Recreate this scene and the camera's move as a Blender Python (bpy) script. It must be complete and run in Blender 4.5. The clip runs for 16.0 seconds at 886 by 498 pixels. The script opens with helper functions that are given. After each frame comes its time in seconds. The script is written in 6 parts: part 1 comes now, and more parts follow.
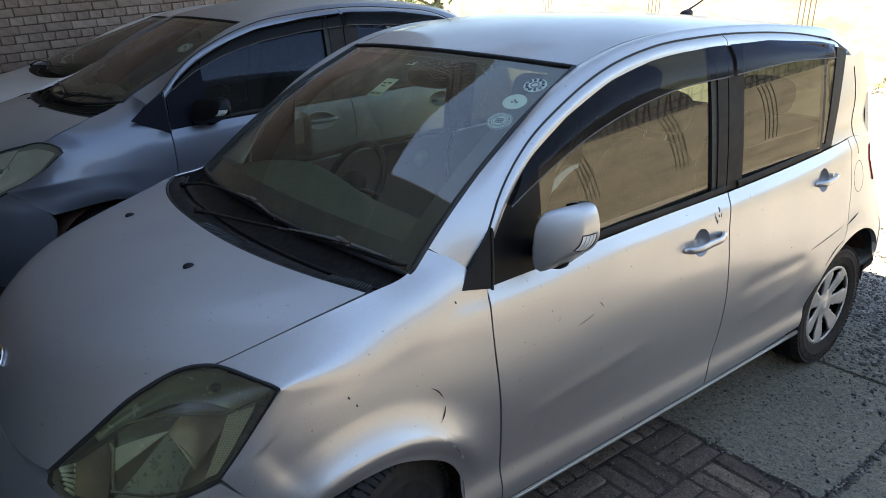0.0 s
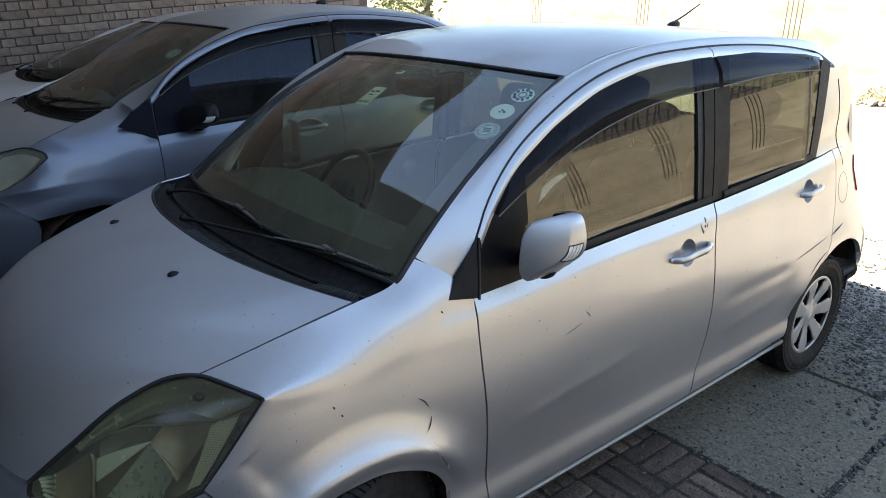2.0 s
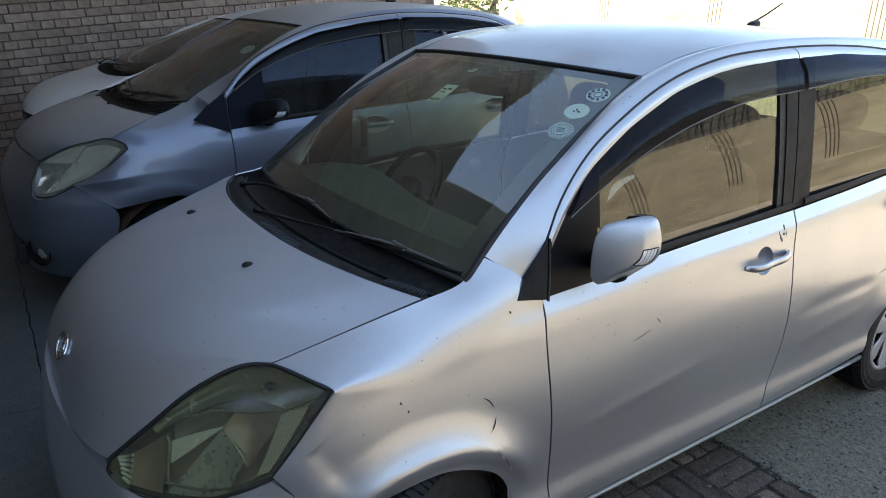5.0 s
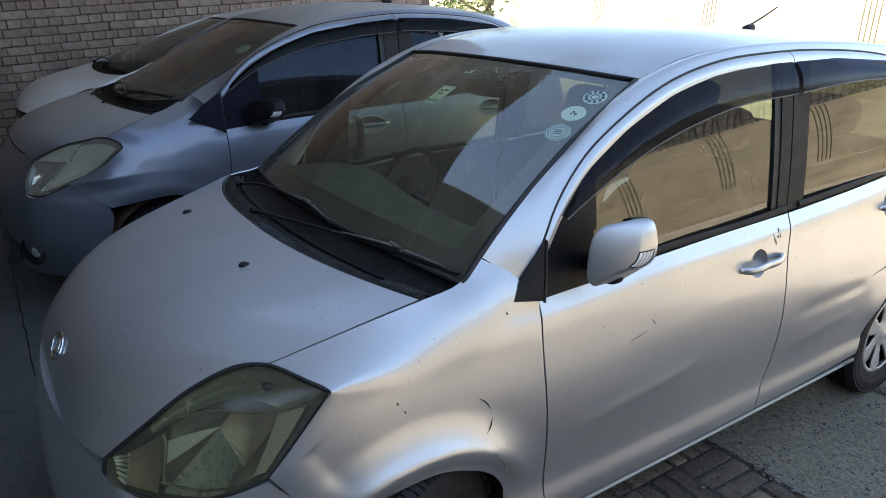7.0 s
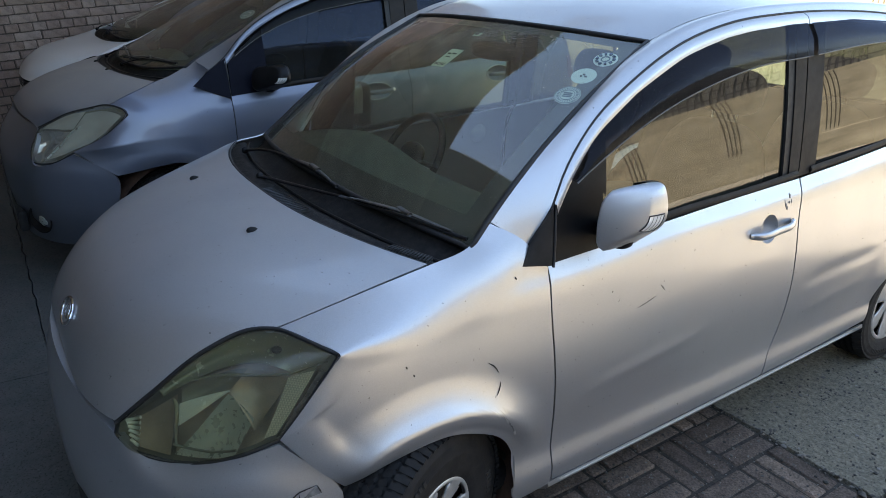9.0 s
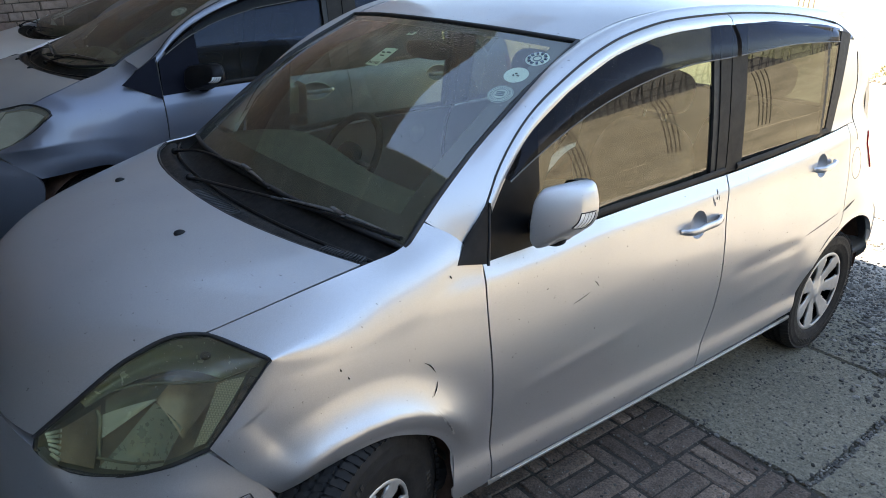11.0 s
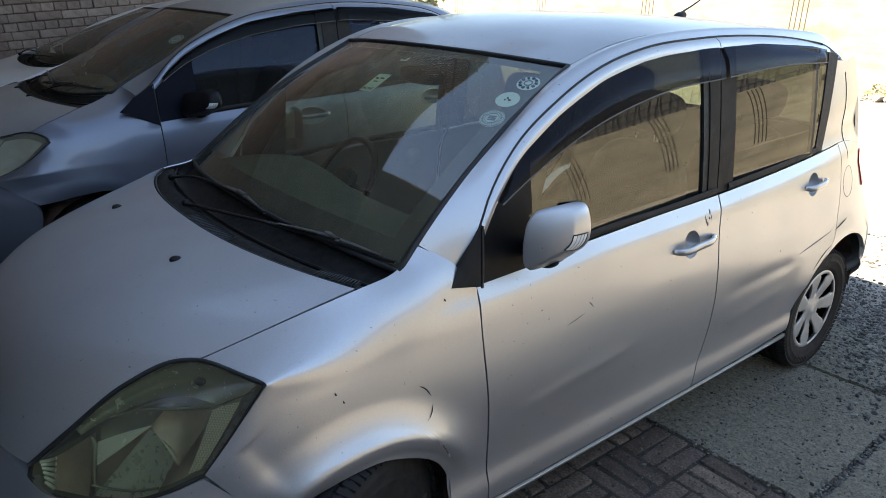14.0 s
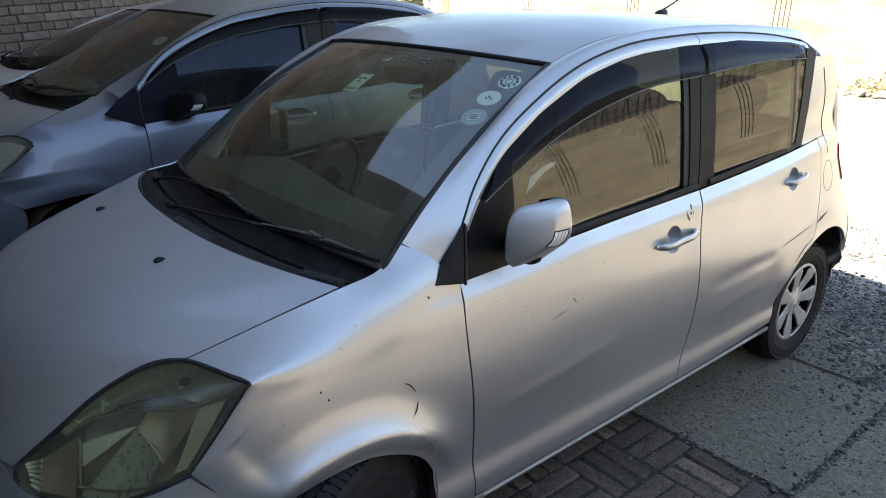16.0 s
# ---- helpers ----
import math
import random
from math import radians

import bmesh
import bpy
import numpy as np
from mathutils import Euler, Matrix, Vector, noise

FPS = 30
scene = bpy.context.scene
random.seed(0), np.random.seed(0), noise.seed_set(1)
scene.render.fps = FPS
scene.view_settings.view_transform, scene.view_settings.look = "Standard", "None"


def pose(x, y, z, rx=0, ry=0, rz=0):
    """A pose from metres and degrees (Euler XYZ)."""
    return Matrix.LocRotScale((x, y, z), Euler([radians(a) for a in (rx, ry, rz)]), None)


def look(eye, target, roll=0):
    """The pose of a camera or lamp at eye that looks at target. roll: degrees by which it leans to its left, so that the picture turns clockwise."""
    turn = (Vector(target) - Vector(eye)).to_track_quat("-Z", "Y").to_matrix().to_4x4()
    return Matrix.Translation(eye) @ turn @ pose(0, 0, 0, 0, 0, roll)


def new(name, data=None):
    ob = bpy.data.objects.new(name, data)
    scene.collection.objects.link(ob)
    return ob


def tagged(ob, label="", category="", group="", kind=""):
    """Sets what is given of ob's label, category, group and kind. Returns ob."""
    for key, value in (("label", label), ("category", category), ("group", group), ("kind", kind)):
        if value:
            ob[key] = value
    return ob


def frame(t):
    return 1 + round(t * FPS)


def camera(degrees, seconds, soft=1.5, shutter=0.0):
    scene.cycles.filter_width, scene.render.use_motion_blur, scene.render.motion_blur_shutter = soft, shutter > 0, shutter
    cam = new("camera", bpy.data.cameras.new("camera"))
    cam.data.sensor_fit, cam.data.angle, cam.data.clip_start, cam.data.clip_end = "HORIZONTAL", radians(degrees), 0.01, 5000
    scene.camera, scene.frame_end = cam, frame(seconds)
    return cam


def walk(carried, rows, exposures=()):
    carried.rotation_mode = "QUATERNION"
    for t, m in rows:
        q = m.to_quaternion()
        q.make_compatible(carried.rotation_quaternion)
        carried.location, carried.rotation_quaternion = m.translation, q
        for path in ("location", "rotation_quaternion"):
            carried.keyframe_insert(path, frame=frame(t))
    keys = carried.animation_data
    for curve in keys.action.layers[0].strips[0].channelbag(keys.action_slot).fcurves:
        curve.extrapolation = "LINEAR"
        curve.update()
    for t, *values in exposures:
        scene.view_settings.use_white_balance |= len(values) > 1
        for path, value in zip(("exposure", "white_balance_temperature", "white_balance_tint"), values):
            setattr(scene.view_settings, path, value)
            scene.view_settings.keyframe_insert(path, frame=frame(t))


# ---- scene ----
# camera: seconds, place, tilt from straight down, heading, roll
cam = camera(65.7, 16.0, soft=0.5)
ROWS = [
    (0.0, 1.964, 0.014, 1.610, 69.78, 52.29, 0.03),
    (0.5, 1.964, 0.016, 1.612, 69.91, 52.37, -0.02),
    (1.0, 1.960, 0.016, 1.611, 70.15, 52.13, -0.02),
    (1.5, 1.959, 0.014, 1.615, 70.30, 52.47, -0.42),
    (2.0, 1.964, 0.021, 1.615, 70.36, 51.32, -0.59),
    (2.5, 1.971, 0.014, 1.618, 70.03, 50.58, -0.54),
    (3.0, 1.952, 0.014, 1.611, 70.39, 51.34, -0.86),
    (3.5, 1.943, 0.007, 1.616, 70.32, 53.22, -0.83),
    (4.0, 1.935, 0.006, 1.613, 70.12, 54.66, -0.23),
    (4.5, 1.941, -0.006, 1.612, 70.08, 55.90, -0.63),
    (4.7, 1.939, -0.003, 1.612, 70.18, 56.29, -0.77),
    (7.0, 1.936, -0.012, 1.614, 70.26, 55.71, -1.27),
    (7.5, 1.938, -0.009, 1.611, 70.06, 55.52, -0.71),
    (8.0, 1.938, -0.005, 1.611, 69.96, 55.65, -0.70),
    (8.2, 1.936, -0.007, 1.609, 69.43, 55.78, -0.66),
    (10.3, 1.928, -0.020, 1.587, 66.35, 55.15, -2.68),
    (10.5, 1.930, -0.005, 1.590, 66.93, 53.56, -2.38),
    (11.0, 1.941, 0.016, 1.592, 67.94, 51.45, -1.86),
    (11.5, 1.943, 0.033, 1.595, 68.63, 50.06, -1.80),
    (12.0, 1.952, 0.026, 1.598, 69.28, 51.63, -1.53),
    (12.5, 1.969, 0.017, 1.610, 70.50, 52.43, -1.03),
    (13.0, 1.957, 0.022, 1.607, 70.15, 52.62, -1.07),
    (13.5, 1.958, 0.021, 1.607, 70.01, 51.92, -1.14),
    (14.0, 1.957, 0.019, 1.603, 69.67, 51.39, -1.25),
    (14.5, 1.966, 0.014, 1.601, 68.24, 51.48, -1.57),
    (15.0, 1.951, 0.029, 1.598, 68.19, 50.72, -1.08),
    (15.5, 1.959, 0.031, 1.602, 69.26, 49.99, -0.99),
    (16.0, 1.980, 0.023, 1.605, 69.62, 50.51, -0.81),
]


def held(x, y, z, tilt, heading, roll):
    return pose(x, y, z, 0, 0, heading) @ pose(0, 0, 0, tilt, 0, 0) @ pose(0, 0, 0, 0, 0, -roll)


walk(cam, [(t, held(*r)) for t, *r in ROWS], [(t, e, 8200, 10) for t, e in ((0.0, 3.22), (4.5, 3.36), (7.0, 3.46), (8.2, 3.38), (10.3, 3.88), (11.0, 3.65), (11.5, 3.42), (12.5, 3.23), (15.0, 3.17), (16.0, 3.22))])

# ---- light ----
SUN_EL, SUN_AZ = 48.0, 18.0  # height, and turn of the sun from straight behind the building towards the brick wall
world = bpy.data.worlds.new("sky")
scene.world = world
world.use_nodes = True
wn = world.node_tree.nodes
sky = wn.new("ShaderNodeTexSky")
sky.sky_type, sky.sun_disc = "NISHITA", False
sky.sun_elevation, sky.sun_rotation = radians(SUN_EL), radians(180 + SUN_AZ)
sky.dust_density, sky.ozone_density = 0.15, 2.2
wn["Background"].inputs["Strength"].default_value = 0.068
world.node_tree.links.new(sky.outputs[0], wn["Background"].inputs["Color"])
sun_data = bpy.data.lights.new("sun", "SUN")
sun_data.energy, sun_data.angle, sun_data.color = 2.45, radians(0.5), (1.0, 0.95, 0.86)
sun = new("sun", sun_data)
sun_from = Vector((-math.sin(radians(SUN_AZ)) * math.cos(radians(SUN_EL)), -math.cos(radians(SUN_AZ)) * math.cos(radians(SUN_EL)), math.sin(radians(SUN_EL))))
sun.matrix_world = look(sun_from * 30, (0, 0, 0))


# ---- materials ----
def socket(n, name, value):
    n.inputs[name].default_value = value


class Mat:
    """A node material under construction."""

    def __init__(self, name):
        self.m = bpy.data.materials.new(name)
        self.m.use_nodes = True
        self.t = self.m.node_tree
        self.bsdf = self.t.nodes["Principled BSDF"]
        self.out = self.t.nodes["Material Output"]

    def node(self, kind, **values):
        n = self.t.nodes.new("ShaderNode" + kind)
        for k, v in values.items():
            n.inputs[k.replace("_", " ")].default_value = v
        return n

    def link(self, a, b):
        self.t.links.new(a, b)

    def noise(self, scale, detail=4.0, rough=0.6, coords="Object", stretch=None):
        tc = self.t.nodes.new("ShaderNodeTexCoord")
        n = self.node("TexNoise", Scale=scale, Detail=detail, Roughness=rough)
        if stretch:
            mp = self.t.nodes.new("ShaderNodeMapping")
            mp.inputs["Scale"].default_value = stretch
            self.link(tc.outputs[coords], mp.inputs[0])
            self.link(mp.outputs[0], n.inputs["Vector"])
        else:
            self.link(tc.outputs[coords], n.inputs["Vector"])
        return n.outputs["Fac"]

    def ramp(self, fac, stops):
        r = self.t.nodes.new("ShaderNodeValToRGB")
        e = r.color_ramp.elements
        while len(e) < len(stops):
            e.new(0.5)
        for el, (p, c) in zip(e, stops):
            el.position = p
            el.color = (c, c, c, 1) if isinstance(c, (int, float)) else (*c, 1)
        self.link(fac, r.inputs[0])
        return r.outputs[0]

    def mix(self, fac, a, b, blend="MIX"):
        x = self.t.nodes.new("ShaderNodeMix")
        x.data_type, x.blend_type = "RGBA", blend
        for slot, v in ((0, fac), (6, a), (7, b)):
            if isinstance(v, (int, float)):
                x.inputs[slot].default_value = v if slot == 0 else (v, v, v, 1)
            elif isinstance(v, tuple):
                x.inputs[slot].default_value = (*v, 1)
            else:
                self.link(v, x.inputs[slot])
        return x.outputs[2]

    def set(self, **values):
        for k, v in values.items():
            s = self.bsdf.inputs[k.replace("_", " ")]
            if isinstance(v, (int, float)):
                s.default_value = v
            elif isinstance(v, tuple):
                s.default_value = (*v, 1) if len(v) == 3 else v
            else:
                self.link(v, s)
        return self

    def bump(self, height, strength, distance=0.01, chain=None):
        b = self.node("Bump", Strength=strength, Distance=distance)
        self.link(height, b.inputs["Height"])
        if chain is not None:
            self.link(chain, b.inputs["Normal"])
        self.link(b.outputs[0], self.bsdf.inputs["Normal"])
        return b.outputs[0]


def paint(name, color, dust, rough=0.33, metal=0.9, dust_amount=0.16, coat=0.8, settled=0.55):
    """Old metallic car paint with a film of dust and tiny specks."""
    k = Mat(name)
    film = k.ramp(k.noise(3.1, 3, 0.5), [(0.3, 0.35), (0.75, 1.0)])
    fac = k.mix(1.0, film, (dust_amount,) * 3, "MULTIPLY")
    col = k.mix(fac, color, dust)
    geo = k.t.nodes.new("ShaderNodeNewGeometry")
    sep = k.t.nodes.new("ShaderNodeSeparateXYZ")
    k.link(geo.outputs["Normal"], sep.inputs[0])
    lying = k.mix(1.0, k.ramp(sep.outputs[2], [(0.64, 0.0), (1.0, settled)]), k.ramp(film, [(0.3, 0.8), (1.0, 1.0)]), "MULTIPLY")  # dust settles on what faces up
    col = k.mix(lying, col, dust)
    col = k.mix(1.0, col, k.ramp(k.noise(420, 3, 0.7), [(0.3, 0.86), (0.7, 1.07)]), "MULTIPLY")  # flake
    col = k.mix(k.ramp(k.noise(95, 2, 0.5), [(0.725, 0.0), (0.75, 0.55)]), col, (0.10, 0.095, 0.09))  # specks of grit
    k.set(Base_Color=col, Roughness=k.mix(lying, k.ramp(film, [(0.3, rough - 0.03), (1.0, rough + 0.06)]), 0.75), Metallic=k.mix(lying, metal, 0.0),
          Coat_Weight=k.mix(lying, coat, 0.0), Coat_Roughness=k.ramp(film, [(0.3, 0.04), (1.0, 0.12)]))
    k.bump(k.noise(4.0, 2, 0.5), 0.035, 0.02)
    return k.m


def plain(name, color, rough=0.5, metal=0.0, var=0.25, scale=9.0, relief=0.0, relief_scale=120, dusty=0.0, spec=0.5):
    """A surface of one colour with mottling, dust and fine relief."""
    k = Mat(name)
    a, b = tuple(c * (1 - var) for c in color), tuple(min(1.0, c * (1 + var)) for c in color)
    col = k.mix(k.ramp(k.noise(scale, 6, 0.65), [(0.3, 0.0), (0.7, 1.0)]), a, b)
    if dusty:
        col = k.mix(k.mix(1.0, k.ramp(k.noise(scale * 2.3, 5, 0.7), [(0.4, 0.2), (0.7, 1.0)]), (dusty,) * 3, "MULTIPLY"), col, (0.28, 0.25, 0.21))
    k.set(Base_Color=col, Roughness=k.ramp(k.noise(scale * 3, 3), [(0.3, max(0.02, rough - 0.07)), (0.7, min(1.0, rough + 0.07))]), Metallic=metal, Specular_IOR_Level=spec)
    if relief:
        k.bump(k.noise(relief_scale, 5, 0.7), relief, 0.01)
    return k.m


def pane(name, tint, dust=0.03, rough=0.0, ior=1.5, gloss=1.0):
    """A thin tinted pane: it lets light through, mirrors by Fresnel and carries a little dust."""
    k = Mat(name)
    clear = k.t.nodes.new("ShaderNodeBsdfTransparent")
    clear.inputs[0].default_value = (*tint, 1)
    shine = k.t.nodes.new("ShaderNodeBsdfGlossy")
    shine.inputs["Roughness"].default_value = rough
    shine.inputs["Color"].default_value = (*gloss, 1) if isinstance(gloss, tuple) else (gloss, gloss, gloss, 1)
    base = ((ior - 1) / (ior + 1)) ** 2
    edge = k.node("LayerWeight", Blend=0.5)
    power, fres = k.t.nodes.new("ShaderNodeMath"), k.t.nodes.new("ShaderNodeMath")
    power.operation, fres.operation = "POWER", "MULTIPLY_ADD"
    k.link(edge.outputs["Facing"], power.inputs[0])
    power.inputs[1].default_value = 5.0
    k.link(power.outputs[0], fres.inputs[0])
    fres.inputs[1].default_value, fres.inputs[2].default_value = 1 - base, base
    mx = k.t.nodes.new("ShaderNodeMixShader")
    k.link(fres.outputs[0], mx.inputs[0])
    k.link(clear.outputs[0], mx.inputs[1])
    k.link(shine.outputs[0], mx.inputs[2])
    dirt = k.t.nodes.new("ShaderNodeBsdfDiffuse")
    dirt.inputs[0].default_value = (0.42, 0.39, 0.33, 1)
    film = k.ramp(k.noise(4.5, 6, 0.7), [(0.3, dust * 0.5), (0.75, dust * 1.7)])
    spots = k.ramp(k.noise(210, 2, 0.5), [(0.69, 0.0), (0.73, min(0.6, dust * 14))])
    m2 = k.t.nodes.new("ShaderNodeMixShader")
    k.link(k.mix(1.0, film, spots, "ADD"), m2.inputs[0])
    k.link(mx.outputs[0], m2.inputs[1])
    k.link(dirt.outputs[0], m2.inputs[2])
    k.link(m2.outputs[0], k.out.inputs[0])
    return k.m


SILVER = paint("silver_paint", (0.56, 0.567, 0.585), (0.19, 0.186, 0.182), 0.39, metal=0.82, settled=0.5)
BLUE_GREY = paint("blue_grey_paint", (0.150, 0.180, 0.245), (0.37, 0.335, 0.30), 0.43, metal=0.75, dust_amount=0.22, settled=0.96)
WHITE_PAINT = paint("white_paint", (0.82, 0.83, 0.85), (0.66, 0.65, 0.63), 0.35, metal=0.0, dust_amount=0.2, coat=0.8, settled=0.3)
BLACK_PLASTIC = plain("black_plastic", (0.007, 0.007, 0.008), 0.42, var=0.35, scale=14, relief=0.12, relief_scale=500, dusty=0.012, spec=0.18)
VISOR_RIM = plain("worn_visor_rim", (0.09, 0.085, 0.08), 0.5, var=0.3, scale=30)
COWL_PLASTIC = plain("weathered_black_plastic", (0.009, 0.009, 0.010), 0.6, var=0.45, scale=16, relief=0.2, relief_scale=300, dusty=0.085, spec=0.10)
BROWN_PLASTIC = plain("faded_black_plastic", (0.018, 0.016, 0.015), 0.6, var=0.3, scale=10, relief=0.1, relief_scale=400, dusty=0.03, spec=0.18)
RUBBER = plain("black_rubber", (0.010, 0.010, 0.011), 0.6, var=0.3, scale=20)
TYRE = plain("dusty_tyre_rubber", (0.010, 0.010, 0.011), 0.75, var=0.35, scale=12, relief=0.2, relief_scale=200, dusty=0.06, spec=0.25)
TYRE_MARK = plain("worn_tyre_rubber", (0.022, 0.021, 0.020), 0.65, var=0.3, scale=12, dusty=0.10, spec=0.25)
DARK = plain("dark_underside", (0.012, 0.012, 0.012), 0.9, var=0.3)
RUST = plain("brown_wheel_housing", (0.10, 0.052, 0.034), 0.85, var=0.6, scale=12, relief=0.4, relief_scale=40)
COVER = plain("silver_wheel_cover", (0.50, 0.50, 0.49), 0.42, 0.55, var=0.14, scale=20, dusty=0.2)
CHROME = plain("chrome", (0.75, 0.75, 0.76), 0.12, 1.0, var=0.08)
MIRROR_GLASS = plain("mirror_glass", (0.8, 0.8, 0.8), 0.03, 1.0, var=0.02)
VISOR = pane("smoked_visor_plastic", (0.10, 0.10, 0.12), 0.018, 0.08, 1.42, (0.28, 0.31, 0.41))
DARK_VISOR = pane("dark_visor_plastic", (0.10, 0.10, 0.12), 0.008, 0.06, 1.34, 0.4)
WINDSCREEN = pane("windscreen_glass", (0.74, 0.84, 0.70), 0.052, 0.0, 1.86)
OLD_SCREEN = pane("old_windscreen_glass", (0.62, 0.70, 0.55), 0.10, 0.0, 1.42)
SIDE_GLASS = pane("tinted_side_glass", (0.56, 0.62, 0.50), 0.02, 0.0, 1.92)
REAR_GLASS = pane("smoked_side_glass", (0.10, 0.11, 0.09), 0.02, 0.0, 1.92)
BACK_GLASS = pane("light_rear_glass", (0.36, 0.40, 0.34), 0.02, 0.0, 1.5)
BLACK_GLASS = pane("black_tinted_glass", (0.02, 0.02, 0.022), 0.01, 0.0, 1.45)
NAVY = plain("navy_gloss_trim", (0.006, 0.007, 0.013), 0.45, var=0.2, spec=0.06)
BLUE_GLASS = pane("dark_tinted_side_glass", (0.06, 0.09, 0.16), 0.03, 0.0, 1.55, (0.20, 0.27, 0.42))
LENS = pane("yellowed_lens_plastic", (0.68, 0.69, 0.53), 0.070, 0.12, 1.40)
CLEAR_LENS = pane("hazy_lens_plastic", (0.93, 0.92, 0.85), 0.21, 0.10, 1.45)
LAMP_BODY = plain("grey_green_lamp_housing", (0.17, 0.172, 0.135), 0.35, 0.3, var=0.2, scale=15)
REFLECTOR = plain("tarnished_reflector", (0.62, 0.66, 0.60), 0.30, 0.75, var=0.15, scale=15)
BRIGHT_REFL = plain("polished_reflector", (0.62, 0.60, 0.56), 0.10, 0.95, var=0.08, scale=15)
DARK_LAMP = plain("black_lamp_housing", (0.02, 0.021, 0.023), 0.3, 0.2, var=0.3, scale=15)
COPPER_REFL = plain("brown_reflector", (0.34, 0.275, 0.215), 0.40, 0.4, var=0.2, scale=20)
DASH = plain("grey_dashboard_vinyl", (0.042, 0.049, 0.038), 0.65, var=0.2, scale=5, relief=0.15, relief_scale=300)
FABRIC = plain("beige_seat_fabric", (0.085, 0.08, 0.07), 0.9, var=0.2, scale=30, relief=0.2, relief_scale=400)
LINING = plain("beige_headlining", (0.30, 0.27, 0.23), 0.9, var=0.1, scale=20)
STICKER = plain("white_sticker_paper", (0.66, 0.68, 0.70), 0.6, var=0.06)
PAPER = plain("pale_green_paper", (0.55, 0.60, 0.48), 0.7, var=0.08)
INK = plain("black_ink", (0.02, 0.02, 0.02), 0.6, var=0.2)
BLUE_INK = plain("blue_grey_ink", (0.12, 0.16, 0.22), 0.6, var=0.2)
SCRATCH = plain("bare_scratch", (0.02, 0.018, 0.018), 0.8, var=0.4, scale=40)
SCUFF = plain("grey_scuff", (0.16, 0.155, 0.15), 0.75, var=0.5, scale=90)
AMBER = plain("clear_indicator_reflector", (0.86, 0.85, 0.82), 0.2, 0.15, var=0.1, scale=60)
RED_LENS = plain("red_tail_lens", (0.35, 0.02, 0.02), 0.2, var=0.1)


def brick_material():
    k = Mat("brown_wall_brick")
    info = k.t.nodes.new("ShaderNodeObjectInfo")
    geo = k.t.nodes.new("ShaderNodeNewGeometry")
    rnd = k.mix(0.5, info.outputs["Random"], geo.outputs["Random Per Island"])
    base = k.ramp(rnd, [(0.2, (0.29, 0.205, 0.175)), (0.5, (0.36, 0.262, 0.222)), (0.8, (0.44, 0.335, 0.285))])
    grime = k.ramp(k.noise(9, 6, 0.8), [(0.3, 0.55), (0.7, 1.1)])
    k.set(Base_Color=k.mix(1.0, base, grime, "MULTIPLY"), Roughness=0.9)
    k.bump(k.noise(45, 6, 0.8), 1.0, 0.012)
    return k.m


def paver_material():
    k = Mat("dirty_paving_brick")
    info = k.t.nodes.new("ShaderNodeObjectInfo")
    base = k.ramp(info.outputs["Random"], [(0.0, (0.125, 0.090, 0.071)), (0.55, (0.170, 0.124, 0.097)), (0.88, (0.215, 0.156, 0.121)), (1.0, (0.33, 0.24, 0.182))])
    grime = k.mix(1.0, k.ramp(k.noise(14, 6, 0.75), [(0.3, 0.45), (0.7, 1.2)]), k.ramp(k.noise(110, 5, 0.8), [(0.35, 0.45), (0.6, 1.15)]), "MULTIPLY")
    k.set(Base_Color=k.mix(1.0, base, grime, "MULTIPLY"), Roughness=0.92)
    k.bump(k.noise(60, 6, 0.8), 1.0, 0.010)
    return k.m


def ground_material(name, light, dark, scale, relief):
    k = Mat(name)
    big = k.ramp(k.noise(0.9, 5, 0.6), [(0.3, 0.72), (0.7, 1.1)])
    fine = k.ramp(k.noise(scale, 6, 0.75), [(0.32, dark), (0.5, tuple((a + b) / 2 for a, b in zip(dark, light))), (0.7, light)])
    pits = k.ramp(k.noise(130, 4, 0.7), [(0.34, 0.3), (0.46, 1.0), (0.60, 1.0), (0.70, 1.5)])
    col = k.mix(1.0, fine, big, "MULTIPLY")
    k.set(Base_Color=k.mix(1.0, col, pits, "MULTIPLY"), Roughness=0.95)
    n1 = k.bump(k.noise(38, 6, 0.75), relief, 0.012)
    k.bump(k.noise(230, 4, 0.7), relief, 0.004, n1)
    return k.m


def plaster_material():
    k = Mat("cream_wall_plaster")
    bands = k.ramp(k.noise(1.6, 5, 0.65, stretch=(0.35, 0.35, 2.6)), [(0.3, 0.62), (0.5, 0.95), (0.72, 1.18)])
    base = k.ramp(k.noise(2.4, 6, 0.7), [(0.32, (0.24, 0.215, 0.16)), (0.52, (0.32, 0.29, 0.22)), (0.7, (0.37, 0.34, 0.265))])
    k.set(Base_Color=k.mix(1.0, base, bands, "MULTIPLY"), Roughness=0.95)
    k.bump(k.noise(60, 5, 0.7), 0.15, 0.008)
    return k.m


def stone_material():
    k = Mat("grey_gravel_stone")
    geo = k.t.nodes.new("ShaderNodeNewGeometry")
    base = k.ramp(geo.outputs["Random Per Island"], [(0.0, (0.040, 0.037, 0.033)), (0.5, (0.100, 0.093, 0.083)), (0.85, (0.165, 0.155, 0.137)), (1.0, (0.28, 0.262, 0.23))])
    k.set(Base_Color=k.mix(1.0, base, k.ramp(k.noise(60, 4, 0.7), [(0.3, 0.7), (0.7, 1.15)]), "MULTIPLY"), Roughness=0.9)
    return k.m


